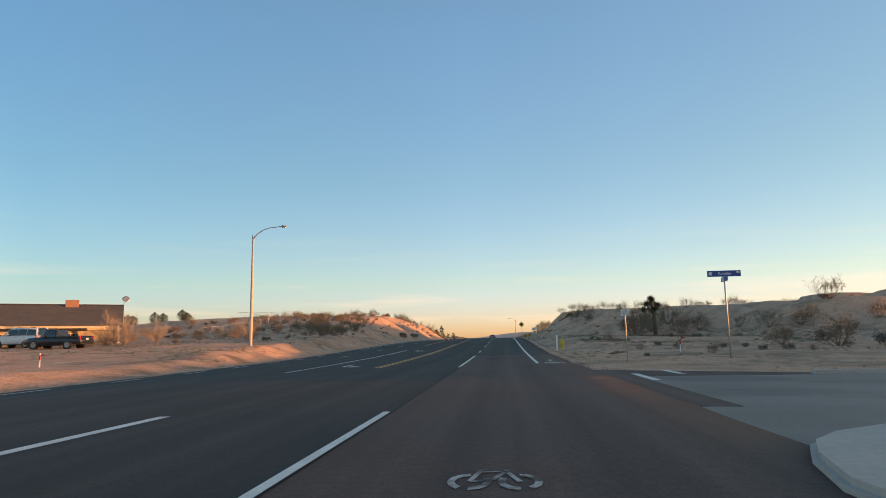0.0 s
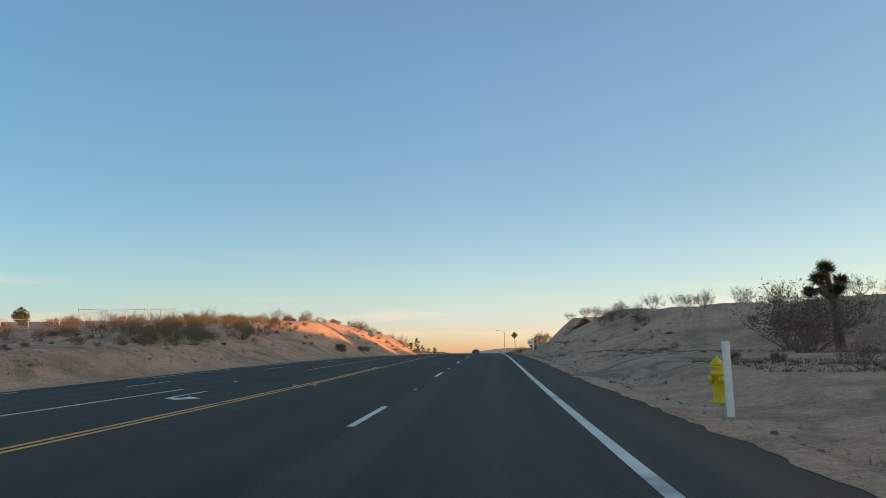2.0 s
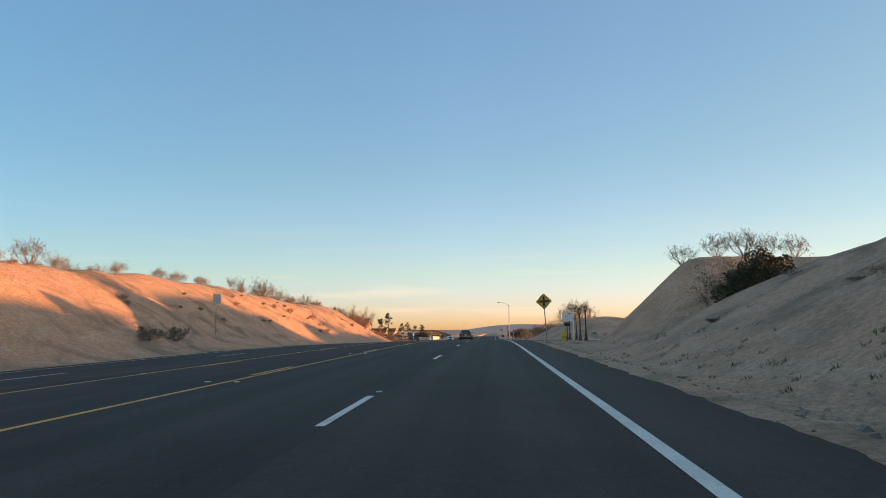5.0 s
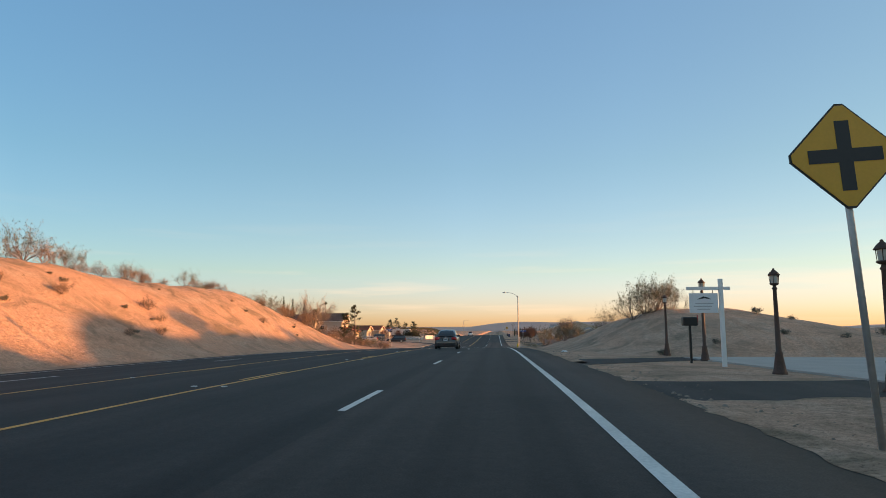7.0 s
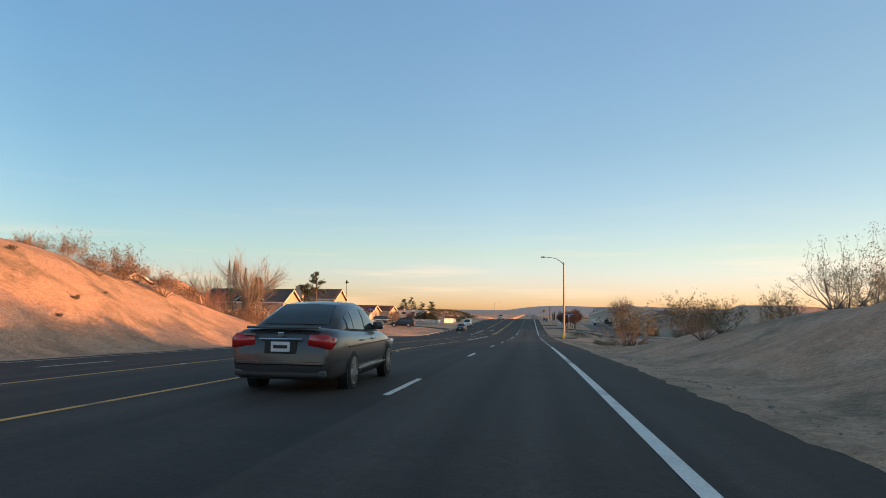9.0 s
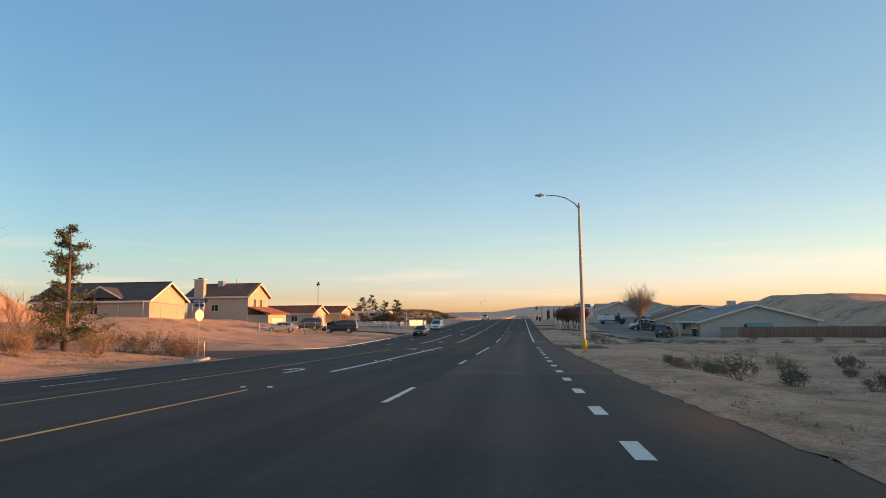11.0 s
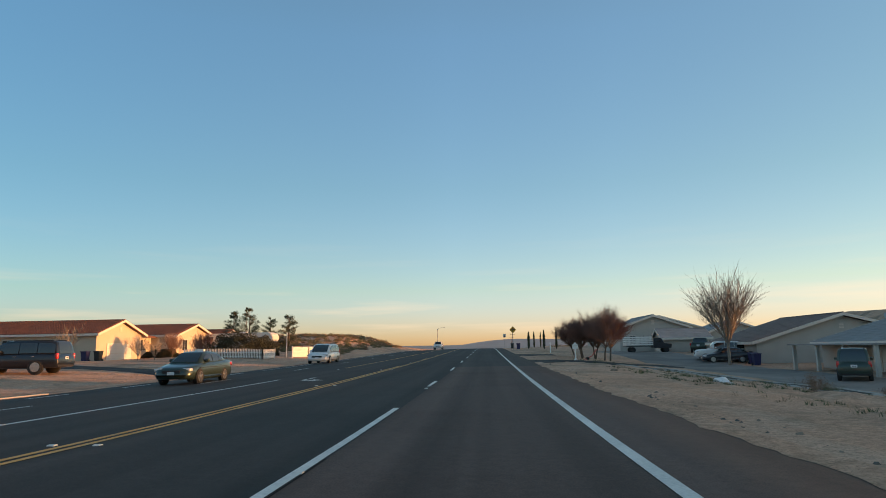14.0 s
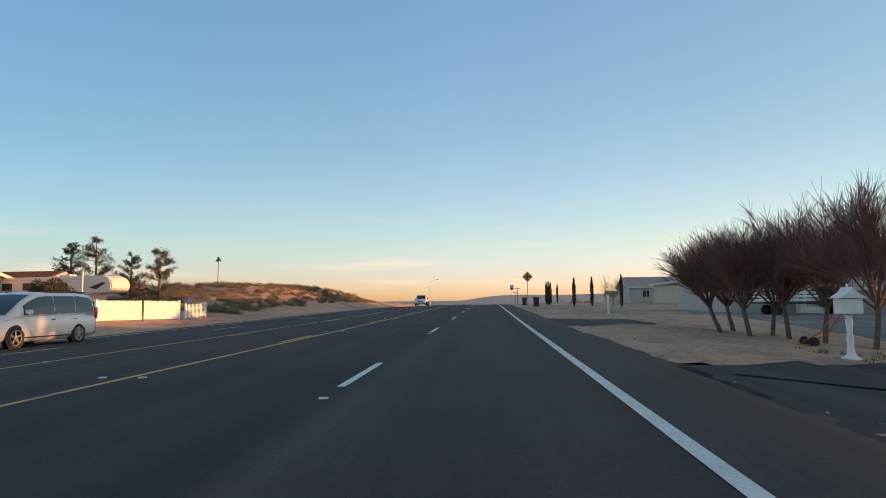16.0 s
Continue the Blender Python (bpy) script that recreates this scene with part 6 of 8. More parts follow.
h = gable_house("house", "pale stucco house with a light grey roof", 19.9, 29.0, 364.0, 376.0, -0.9, 2.45, 4.0, "y", "stucco_grey", "roof_grey", 0.5, ridge_at=24.4, tile=False)
window(h, 24.6, 364.0, 1.2, 0.9, 0.9, "-y")
window(h, 21.6, 364.0, 0.8, 0.8, 1.2, "-y")
vent(h, 24.4, 364.0, 3.2, "-y")
h = gable_house("house", "pale stucco house with a grey front gable", 30.6, 41.6, 366.0, 374.5, -1.0, 1.1, 3.1, "y", "stucco_grey", "roof_grey", 0.5, ridge_at=36.0, tile=False)
vent(h, 36.0, 366.0, 2.3, "-y")
part("side_gate", boxes((30.75, 33.0, 365.9, 366.0, -1.4, 0.6)), M["wood_brown"], h)
h = gable_house("garage_building", "small pale garage with white door", 24.2, 29.8, 358.6, 363.2, -1.0, 1.0, 2.0, "x", "stucco_grey", "roof_grey", 0.4, tile=False)
garage_door(h, 24.2, 360.9, -1.1, 2.8, 1.95, "-x")
h = gable_house("house", "tall pale house with light roof, seen beyond trees", 28, 46, 405, 417, -0.4, 2.9, 5.7, "y", "stucco_cream", "roof_grey", 0.5, ridge_at=36.3, tile=False)
vent(h, 36.3, 405, 4.6, "-y")
for x in (32.0, 34.0, 39.6):
    window(h, x, 405, 1.5, 0.9, 1.1, "-y")
h = gable_house("house", "distant pale house with grey roof", 28, 42, 434, 444, 0.0, 2.9, 4.6, "x", "stucco_grey", "roof_grey", 0.5, tile=False)
window(h, 31, 434, 1.6, 1.2, 1.2, "-y")
window(h, 35, 434, 1.6, 1.2, 1.2, "-y")
# roofs beyond the bank, and far off
h = gable_house("house", "dark-roofed house on rising ground beyond the bank", -66, -54.5, 258, 266, 4.6, 6.1, 7.5, "x", "stucco_tan", "roof_dark", 0.5, tile=False)
for x, y, w in ((-110, 560, 18), (60, 520, 14), (48, 560, 12)):
    gable_house("house", "far low house with brown roof", x, x + w, y, y + 9, ground_at(x, y), ground_at(x, y) + 2.8, ground_at(x, y) + 4.4, "x", "stucco_tan", "roof_brown", 0.5, tile=False, lower=2)


# ---------------------------------------------------------------- fences
def chain_fence(pts, h, label, step=3.0, rail=True):
    t = thing("chain_link_fence", (0, 0, 0), label, "fence", "chain-link fences")
    V, E_ = [], []
    for (xa, ya), (xb, yb) in zip(pts, pts[1:]):
        L = math.hypot(xb - xa, yb - ya)
        n = max(1, round(L / step))
        zs = []
        for k in range(n + 1):
            x, y = xa + (xb - xa) * k / n, ya + (yb - ya) * k / n
            z = ground_at(x, y)
            zs.append((x, y, z))
            bm = bmesh.new()
            lathe(bm, [(z - 0.3, 0.03), (z + h, 0.03), (z + h + 0.04, 0.012)], 8, Matrix.Translation((x, y, 0)))
            part("post", bm, M["galv"], t, smooth=True)
        for a, b in zip(zs, zs[1:]):
            if rail:
                bm = bmesh.new()
                tube(bm, [(a[0], a[1], a[2] + h - 0.03), (b[0], b[1], b[2] + h - 0.03)], [0.02, 0.02], 6)
                part("top_rail", bm, M["galv"], t, smooth=True)
            A, B = np.array(a), np.array(b)
            m = max(4, int(np.linalg.norm(B - A) / 0.16))
            for k in range(-6, m):
                for s in (1, -1):
                    u0, u1 = k / m, (k + h / 0.16) / m
                    if s < 0:
                        u0, u1 = u1, u0
                    v0, v1 = 0.0, 1.0
                    lo, hi = min(u0, u1), max(u0, u1)
                    if lo < 0 or hi > 1:
                        continue
                    V.append((A + (B - A) * u0 + (0, 0, 0.05), A + (B - A) * u1 + (0, 0, h - 0.05)))
    vv, ff = [], []
    for p, q in V:
        d = (q - p) / np.linalg.norm(q - p)
        s = np.cross(d, (0.2, 0.5, 0.1))
        s = s / np.linalg.norm(s) * 0.0035
        w = np.cross(d, s)
        i = len(vv)
        vv += [p + s, p - s, p + w, q + s, q - s, q + w]
        ff += [(i, i + 1, i + 4, i + 3), (i + 1, i + 2, i + 5, i + 4), (i + 2, i, i + 3, i + 5)]
    if vv:
        raw_mesh("wire_mesh", vv, ff, M["galv"], t, "stuff")
    return t


chain_fence([(-34, 71), (-34, 88)], 1.3, "low chain-link fence on a weedy rise")
chain_fence([(-33.5, 88), (-33.5, 107), (-45, 107)], 1.75, "tall chain-link fence with bare posts")
chain_fence([(-30, 256.0), (-23, 255.6), (-17.1, 254.8)], 1.0, "sagging chain-link fence beside shrubs")
chain_fence([(-29.3, 291.4), (-29.4, 297.4), (-27.7, 303.0), (-26.0, 307.6)], 1.6, "chain-link fence across a sandy lot", 3.0)
chain_fence([(-43.7, 290), (-43.6, 301.5)], 2.0, "tall chain-link gate fence by a house", 3.6)
chain_fence([(-24, 236), (-27, 246)], 1.8, "chain-link fence on the bank", 3.0)


def board_fence(x0, y0, x1, y1, h, label, wood="wood_brown"):
    L = math.hypot(x1 - x0, y1 - y0)
    t = thing("wooden_fence", (x0, y0, ground_at(x0, y0)), label, "fence", "", math.degrees(math.atan2(y1 - y0, x1 - x0)))
    n = int(L / 0.15)
    me = None
    for k in range(n):
        if me is None:
            o = part("plank", boxes((0, 0.142, -0.01, 0.01, -0.2, h), bevel=0.004), M[wood], t)
            me = o.data
        else:
            o = new("plank", me)
            o.parent = t
        o.matrix_local = pose(k * 0.15, 0.004 * math.sin(k * 2.3), 0.03 * math.sin(k * 1.7), 0, 0.5 * math.sin(k * 3.1), 0)
    for z in (0.3, h - 0.3):
        part("rail", boxes((0, L, 0.015, 0.06, z, z + 0.09)), M[wood], t)
    return t


board_fence(33.5, 313.6, 54, 312.0, 1.5, "brown wooden plank fence beside a house")
board_fence(31.2, 314.2, 33.3, 313.7, 1.55, "weathered pale wooden gate beside plank fence", "bark_pale")
M["roof_teal"] = mat("teal_shed_roof", (0.13, 0.24, 0.25), 0.6, spread=0.15, grain=8, patch=1.0, bump=0.2, dist=0.01)
sh = thing("garden_shed", (37.0, 315.6, ground_at(37.0, 315.6)), "small grey shed with a teal roof behind fence", "shed")
part("wall", boxes((-1.6, 1.6, -1.0, 1.0, -0.2, 1.35), bevel=0.02), M["stucco_grey"], sh)
for k in range(8):
    part("batten", boxes((-1.52 + 0.42 * k, -1.46 + 0.42 * k, -1.03, -1.0, 0.0, 1.3)), M["stucco_grey"], sh)
bm = bmesh.new()
prism(bm, [(-1.2, 1.3), (-1.2, 1.36), (0.0, 2.0), (1.2, 1.36), (1.2, 1.3), (0.0, 1.94)], "x", -1.8, 1.8)
part("roof", bm, M["roof_teal"], sh)


def picket_fence(pts, h, label, gap=0.19):
    t = thing("picket_fence", (0, 0, 0), label, "fence", "white picket fences")
    me = None
    for (xa, ya), (xb, yb) in zip(pts, pts[1:]):
        L = math.hypot(xb - xa, yb - ya)
        a = math.degrees(math.atan2(yb - ya, xb - xa))
        n = int(L / gap)
        for k in range(n + 1):
            u = k / n
            x, y = xa + (xb - xa) * u, ya + (yb - ya) * u
            if me is None:
                bm = bmesh.new()
                prism(bm, [(-0.045, 0.04), (0.045, 0.04), (0.045, h - 0.09), (0, h), (-0.045, h - 0.09)], "y", -0.012, 0.012)
                o = part("picket", bm, M["white"], t)
                me = o.data
            else:
                o = new("picket", me)
                o.parent = t
            o.matrix_local = pose(x, y, ground_at(x, y) + 0.02, 0, 0, a)
        za, zb = ground_at(xa, ya), ground_at(xb, yb)
        for dz in (0.25, 0.7):
            bm = bmesh.new()
            tube(bm, [(xa, ya, za + dz), (xb, yb, zb + dz)], [0.04, 0.04], 4)
            part("rail", bm, M["white"], t)
        for x, y, z in ((xa, ya, za), (xb, yb, zb)):
            part("post", boxes((x - 0.06, x + 0.06, y - 0.06, y + 0.06, z - 0.3, z + h + 0.05), bevel=0.01), M["white"], t)
    return t


picket_fence([(-31.4, 344.8), (-21.9, 342.9), (-21.9, 346.7)], 1.05, "white wooden picket fence round a corner")
picket_fence([(-21.6, 352.2), (-20.6, 355.6), (-19.7, 358.7)], 1.3, "close-boarded white wooden fence in low sun", 0.105)
picket_fence([(-19.6, 359.4), (-19.5, 362.4)], 1.05, "short white picket fence end")


# ---------------------------------------------------------------- vehicles
M["tyre"] = mat("tyre_rubber", (0.02, 0.02, 0.02), 0.85, spread=0.15, bump=0.1)
M["rim"] = mat("alloy_rim", (0.55, 0.54, 0.52), 0.35, 0.9, spread=0.08, bump=0.0)
M["car_glass"] = mat("car_glass", (0.02, 0.024, 0.026), 0.04, spread=0.05, bump=0.0, spec=0.9)
M["tail"] = mat("tail_lamp", (0.55, 0.018, 0.018), 0.15, spread=0.1, bump=0.0, coat=0.8)
M["head"] = mat("head_lamp", (0.6, 0.6, 0.58), 0.15, spread=0.1, bump=0.0, coat=0.8)
M["chrome"] = mat("chrome", (0.7, 0.7, 0.7), 0.12, 1.0, spread=0.03, bump=0.0)
M["plastic"] = mat("black_plastic", (0.02, 0.02, 0.02), 0.5, spread=0.1, bump=0.0)


def paint(name, col, metal=0.35):
    return mat(name, col, 0.32, metal, spread=0.06, grain=4, patch=0.8, bump=0.0, coat=0.6)


PAINTS = {"grey": paint("grey_car_paint", (0.075, 0.072, 0.072)), "white": paint("white_car_paint", (0.72, 0.72, 0.71), 0.0), "dark": paint("dark_car_paint", (0.015, 0.02, 0.03)),
          "silver": paint("silver_car_paint", (0.4, 0.41, 0.42), 0.6), "green": paint("green_car_paint", (0.03, 0.05, 0.04))}


def loft(bm, sections):
    """Joins rings of equal length into one closed skin."""
    loops = [[bm.verts.new(p) for p in s] for s in sections]
    n = len(loops[0])
    for a, b in zip(loops, loops[1:]):
        for k in range(n):
            bm.faces.new((a[k], a[(k + 1) % n], b[(k + 1) % n], b[k]))
    bm.faces.new(loops[0][::-1])
    bm.faces.new(loops[-1])
    bmesh.ops.recalc_face_normals(bm, faces=bm.faces)
    return bm


def car(name, label, x, y, rz, colour, L=4.8, Wd=1.82, H=1.45, shape="sedan", wheel=0.32, dz=0.0, group="cars", place=None):
    """A car lying along +y with its nose towards +y, made of a lofted body, a lofted cabin, panes, wheels, lamps and trim."""
    z0 = (ground_at(x, y) if place is None else place) + dz
    t = thing(name, (x, y, z0), label, "car", group, rz)
    pm = PAINTS[colour]
    hw = Wd / 2
    # rows along the body: place, top of the body, half-width, bottom
    if shape == "sedan":
        rows = [(-0.5, 0.62, 0.80, 0.36), (-0.49, 0.86, 0.88, 0.27), (-0.47, 0.97, 0.93, 0.24), (-0.40, 1.0, 0.97, 0.22), (-0.3, 0.98, 1.0, 0.2), (-0.1, 0.94, 1.0, 0.18), (0.1, 0.92, 1.0, 0.18), (0.22, 0.9, 0.99, 0.18), (0.33, 0.82, 0.97, 0.2), (0.43, 0.74, 0.92, 0.22), (0.48, 0.66, 0.84, 0.25), (0.5, 0.52, 0.74, 0.32)]
        cab = [(-0.375, 0.0, 0.78), (-0.28, 0.27, 0.72), (-0.2, 0.42, 0.69), (-0.1, 0.485, 0.67), (0.0, 0.5, 0.66), (0.07, 0.46, 0.67), (0.14, 0.3, 0.71), (0.25, 0.0, 0.80)]
    elif shape == "van":
        rows = [(-0.5, 0.7, 0.86, 0.38), (-0.49, 0.98, 0.93, 0.28), (-0.46, 1.04, 0.97, 0.24), (-0.3, 1.04, 1.0, 0.2), (0.0, 1.02, 1.0, 0.18), (0.2, 1.0, 1.0, 0.18), (0.32, 0.96, 0.98, 0.2), (0.42, 0.86, 0.94, 0.22), (0.48, 0.74, 0.86, 0.25), (0.5, 0.58, 0.76, 0.32)]
        cab = [(-0.495, 0.0, 0.9), (-0.47, 0.45, 0.84), (-0.44, 0.66, 0.8), (-0.3, 0.73, 0.79), (0.0, 0.74, 0.79), (0.1, 0.7, 0.8), (0.2, 0.48, 0.82), (0.36, 0.0, 0.88)]
    elif shape == "suv":
        rows = [(-0.5, 0.8, 0.9, 0.45), (-0.49, 1.1, 0.95, 0.36), (-0.46, 1.15, 0.98, 0.33), (-0.2, 1.15, 1.0, 0.3), (0.1, 1.13, 1.0, 0.3), (0.24, 1.12, 0.99, 0.3), (0.38, 1.08, 0.97, 0.32), (0.46, 1.02, 0.92, 0.34), (0.49, 0.86, 0.86, 0.38), (0.5, 0.7, 0.8, 0.42)]
        cab = [(-0.495, 0.0, 0.92), (-0.475, 0.45, 0.86), (-0.45, 0.68, 0.82), (-0.2, 0.74, 0.8), (0.05, 0.73, 0.8), (0.12, 0.6, 0.82), (0.22, 0.0, 0.88)]
    elif shape == "pickup":
        rows = [(-0.5, 0.85, 0.92, 0.5), (-0.49, 1.02, 0.96, 0.42), (-0.3, 1.04, 1.0, 0.38), (-0.05, 1.05, 1.0, 0.36), (0.1, 1.06, 1.0, 0.36), (0.25, 1.06, 0.99, 0.36), (0.4, 1.02, 0.96, 0.38), (0.48, 0.94, 0.9, 0.4), (0.5, 0.75, 0.84, 0.45)]
        cab = [(-0.08, 0.0, 0.9), (-0.06, 0.5, 0.84), (-0.03, 0.68, 0.8), (0.08, 0.7, 0.8), (0.13, 0.6, 0.82), (0.22, 0.0, 0.88)]
    bm = bmesh.new()
    secs = []
    for u, top, w, bot in rows:
        w *= hw
        yy = u * L
        secs.append([(-w * 0.86, yy, bot), (-w * 0.97, yy, bot + 0.1), (-w, yy, bot + (top - bot) * 0.45), (-w * 0.985, yy, top - 0.16), (-w * 0.94, yy, top - 0.05), (-w * 0.82, yy, top), (-w * 0.4, yy, top + 0.02), (w * 0.4, yy, top + 0.02), (w * 0.82, yy, top), (w * 0.94, yy, top - 0.05), (w * 0.985, yy, top - 0.16), (w, yy, bot + (top - bot) * 0.45), (w * 0.97, yy, bot + 0.1), (w * 0.86, yy, bot)])
    loft(bm, secs)
    body = part("body", bm, pm, t, smooth=True)
    base = np.interp([c[0] for c in cab], [r[0] for r in rows], [r[1] for r in rows])
    bm = bmesh.new()
    secs = []
    for (u, hh, w), b in zip(cab, base):
        w *= hw
        wb = w if hh > 0.02 else w
        lowb = b - 0.06
        k = H - 1.45 if shape in ("sedan",) else 0
        top = b + hh * (1 + k)
        wl = hw * (0.87 if shape == "sedan" else 0.93)
        secs.append([(-wl, u * L, lowb), (-(wl * 0.55 + w * 0.45), u * L, lowb + (top - lowb) * 0.5), (-w * 0.98, u * L, top - 0.05 * min(1, hh * 4)), (-w * 0.82, u * L, top), (0, u * L, top + 0.02 * min(1, hh * 4)), (w * 0.82, u * L, top), (w * 0.98, u * L, top - 0.05 * min(1, hh * 4)), (wl * 0.55 + w * 0.45, u * L, lowb + (top - lowb) * 0.5), (wl, u * L, lowb)])
    loft(bm, secs)
    cabin = part("cabin", bm, pm, t, smooth=True)

    def side_at(u, f):
        """A point of the cabin's side: along the car and from the belt (0) to the roof (1)."""
        us = [c[0] for c in cab]
        hh, w, b = (float(np.interp(u, us, q)) for q in ([c[1] for c in cab], [c[2] for c in cab], base))
        lowb, top = b - 0.06, b + hh
        wl, w = hw * (0.87 if shape == "sedan" else 0.93), w * hw
        ring_ = [(wl, lowb), (wl * 0.55 + w * 0.45, lowb + (top - lowb) * 0.5), (w * 0.98, top - 0.05 * min(1, hh * 4))]
        z = b + 0.02 + (top - 0.1 - b) * f
        xs = float(np.interp(z, [r[1] for r in ring_], [r[0] for r in ring_]))
        return xs, u * L, z

    def pane(u0, u1, s, nm="side_window", f0=0.0, f1=0.92):
        bm = bmesh.new()
        n, lines = 6, []
        for f in np.linspace(f0, f1, 7):
            line = []
            for k in range(n + 1):
                xx, yy, zz = side_at(u0 + (u1 - u0) * k / n, f)
                line.append(bm.verts.new((s * (xx + 0.014), yy, zz)))
            lines.append(line)
        for a, b in zip(lines, lines[1:]):
            for k in range(n):
                q = (a[k], a[k + 1], b[k + 1], b[k])
                bm.faces.new(q if s > 0 else q[::-1])
        part(nm, bm, M["car_glass"], cabin, smooth=True)

    spans = {"sedan": [(-0.262, -0.195), (-0.187, -0.04), (-0.028, 0.15)], "van": [(-0.455, -0.27), (-0.26, -0.06), (-0.05, 0.22)], "suv": [(-0.46, -0.28), (-0.27, -0.09), (-0.08, 0.12)], "pickup": [(-0.055, 0.14)]}[shape]
    for s in (-1, 1):
        for a, b in spans:
            pane(a, b, s)
            if shape == "sedan" and b < 0:
                continue
    # front and rear screens lie just over the sloping ends of the cabin
    for nm, ua, ub in (("rear_window", cab[0][0], cab[2][0]), ("windscreen", cab[-1][0], cab[-3][0] + 0.012)):
        bm = bmesh.new()
        rowsv = []
        for f in (0.12, 0.4, 0.7, 0.95):
            u = ua + (ub - ua) * f
            us = [c[0] for c in cab]
            hh, w, b = (float(np.interp(u, us, q)) for q in ([c[1] for c in cab], [c[2] for c in cab], base))
            w *= hw
            yo = -0.012 if nm == "rear_window" else 0.012
            rowsv.append([bm.verts.new((q * w * ((0.82 - 0.06 * f) if nm == "rear_window" else 0.84), u * L + yo, b + hh + (0.02 * (1 - abs(q)) * min(1, hh * 4)) + 0.012)) for q in (-1, -0.6, 0, 0.6, 1)])
        for a, b in zip(rowsv, rowsv[1:]):
            for k in range(4):
                bm.faces.new((a[k], a[k + 1], b[k + 1], b[k]))
        bmesh.ops.recalc_face_normals(bm, faces=bm.faces)
        if sum(f.normal.z for f in bm.faces) < 0:
            bmesh.ops.reverse_faces(bm, faces=bm.faces)
        part(nm, bm, M["car_glass"], cabin, smooth=True)
    # wheels in dark arches
    wb = {"sedan": (-0.272, 0.292), "van": (-0.28, 0.3), "suv": (-0.27, 0.31), "pickup": (-0.28, 0.3)}[shape]
    for u in wb:
        for s in (-1, 1):
            R = Matrix.Translation((s * (hw - 0.10), u * L, wheel)) @ Matrix.Rotation(radians(90 * s), 4, "Y")
            bm = bmesh.new()
            lathe(bm, [(-0.08, wheel * 1.13), (0.088, wheel * 1.13)], 24, R)
            part("wheel_arch", bm, M["plastic"], t)
            bm = bmesh.new()
            lathe(bm, [(-0.1, wheel * 0.9), (-0.09, wheel * 0.98), (-0.05, wheel), (0.06, wheel), (0.1, wheel * 0.97), (0.115, wheel * 0.86), (0.11, wheel * 0.7), (0.06, wheel * 0.66)], 28, R)
            wh = part("wheel", bm, M["tyre"], t, smooth=True)
            bm = bmesh.new()
            lathe(bm, [(0.055, wheel * 0.68), (0.108, wheel * 0.69), (0.112, wheel * 0.63), (0.075, wheel * 0.6), (0.06, 0.02)], 28, R)
            part("rim_dish", bm, M["plastic"], wh, smooth=True)
            bm = bmesh.new()
            lathe(bm, [(0.07, 0.0601), (0.105, 0.06), (0.112, 0.03)], 12, R)
            for k in range(5):
                a = 2 * math.pi * k / 5
                b2 = boxes((0.03, wheel * 0.65, -0.035, 0.035, 0.085, 0.11), bevel=0.008)
                b2.transform(R @ Matrix.Rotation(a, 4, "Z"))
                tmp = bpy.data.meshes.new("spoke")
                b2.to_mesh(tmp)
                b2.free()
                bm.from_mesh(tmp)
            lathe(bm, [(0.1, wheel * 0.70), (0.116, wheel * 0.70), (0.116, wheel * 0.63), (0.1, wheel * 0.63)], 28, R)
            part("rim", bm, M["rim"], wh)
    # lamps, mirrors, handles, plates
    rt, rw = rows[2][1], rows[2][2] * hw
    ye = -0.5 * L
    for s in (-1, 1):
        x0, x1 = sorted((s * rw * 0.58, s * rw * 1.01))
        if shape == "sedan":
            bm = bmesh.new()
            prism(bm, [(s * rw * 0.52, 0.76), (s * rw * 0.98, 0.70), (s * rw * 0.985, 0.86), (s * rw * 0.9, 0.925), (s * rw * 0.56, 0.92)], "y", ye + 0.012, ye + 0.2)
            prism(bm, [(ye + 0.06, 0.71), (ye + 0.3, 0.80), (ye + 0.34, 0.87), (ye + 0.08, 0.87)], "x", s * rw * 0.9, s * (rw + 0.006))
            bmesh.ops.bevel(bm, geom=bm.edges[:], offset=0.012, segments=2, affect="EDGES")
        else:
            x0, x1 = sorted((s * rw * 0.82, s * rw * 1.0))
            bm = boxes((x0, x1, ye + 0.02, ye + 0.16, 0.82, 1.15 if shape != "van" else 1.25), bevel=0.04)
        part("tail_lamp", bm, M["tail"], t, "red tail lamp", smooth=True)
        fx0, fx1 = sorted((s * rows[-3][2] * hw * 0.55, s * rows[-3][2] * hw * 0.99))
        ft = rows[-3][1]
        part("head_lamp", boxes((fx0, fx1, 0.415 * L, 0.478 * L, ft - 0.17, ft - 0.04), bevel=0.04), M["head"], t, smooth=True)
        mx, my, mz = side_at(spans[-1][1] - 0.02, 0.1)
        part("mirror", boxes(*[(min(s * mx, s * (mx + 0.2)), max(s * mx, s * (mx + 0.2)), my - 0.06, my + 0.08, mz - 0.02, mz + 0.13)], bevel=0.04), pm if shape != "pickup" else M["plastic"], t, smooth=True)
        if shape != "pickup":
            for u in spans[-2:]:
                hx = hw + 0.002
                part("door_handle", boxes((min(s * (hx - 0.03), s * (hx + 0.025)), max(s * (hx - 0.03), s * (hx + 0.025)), u[0] * L + 0.06, u[0] * L + 0.24, rt - 0.19, rt - 0.16), bevel=0.008), M["chrome"], t)
        part("side_moulding", boxes((min(s * hw * 0.985, s * (hw + 0.006)), max(s * hw * 0.985, s * (hw + 0.006)), -0.2 * L, 0.22 * L, 0.3, 0.34), bevel=0.004), M["chrome"] if shape == "sedan" else M["plastic"], t)
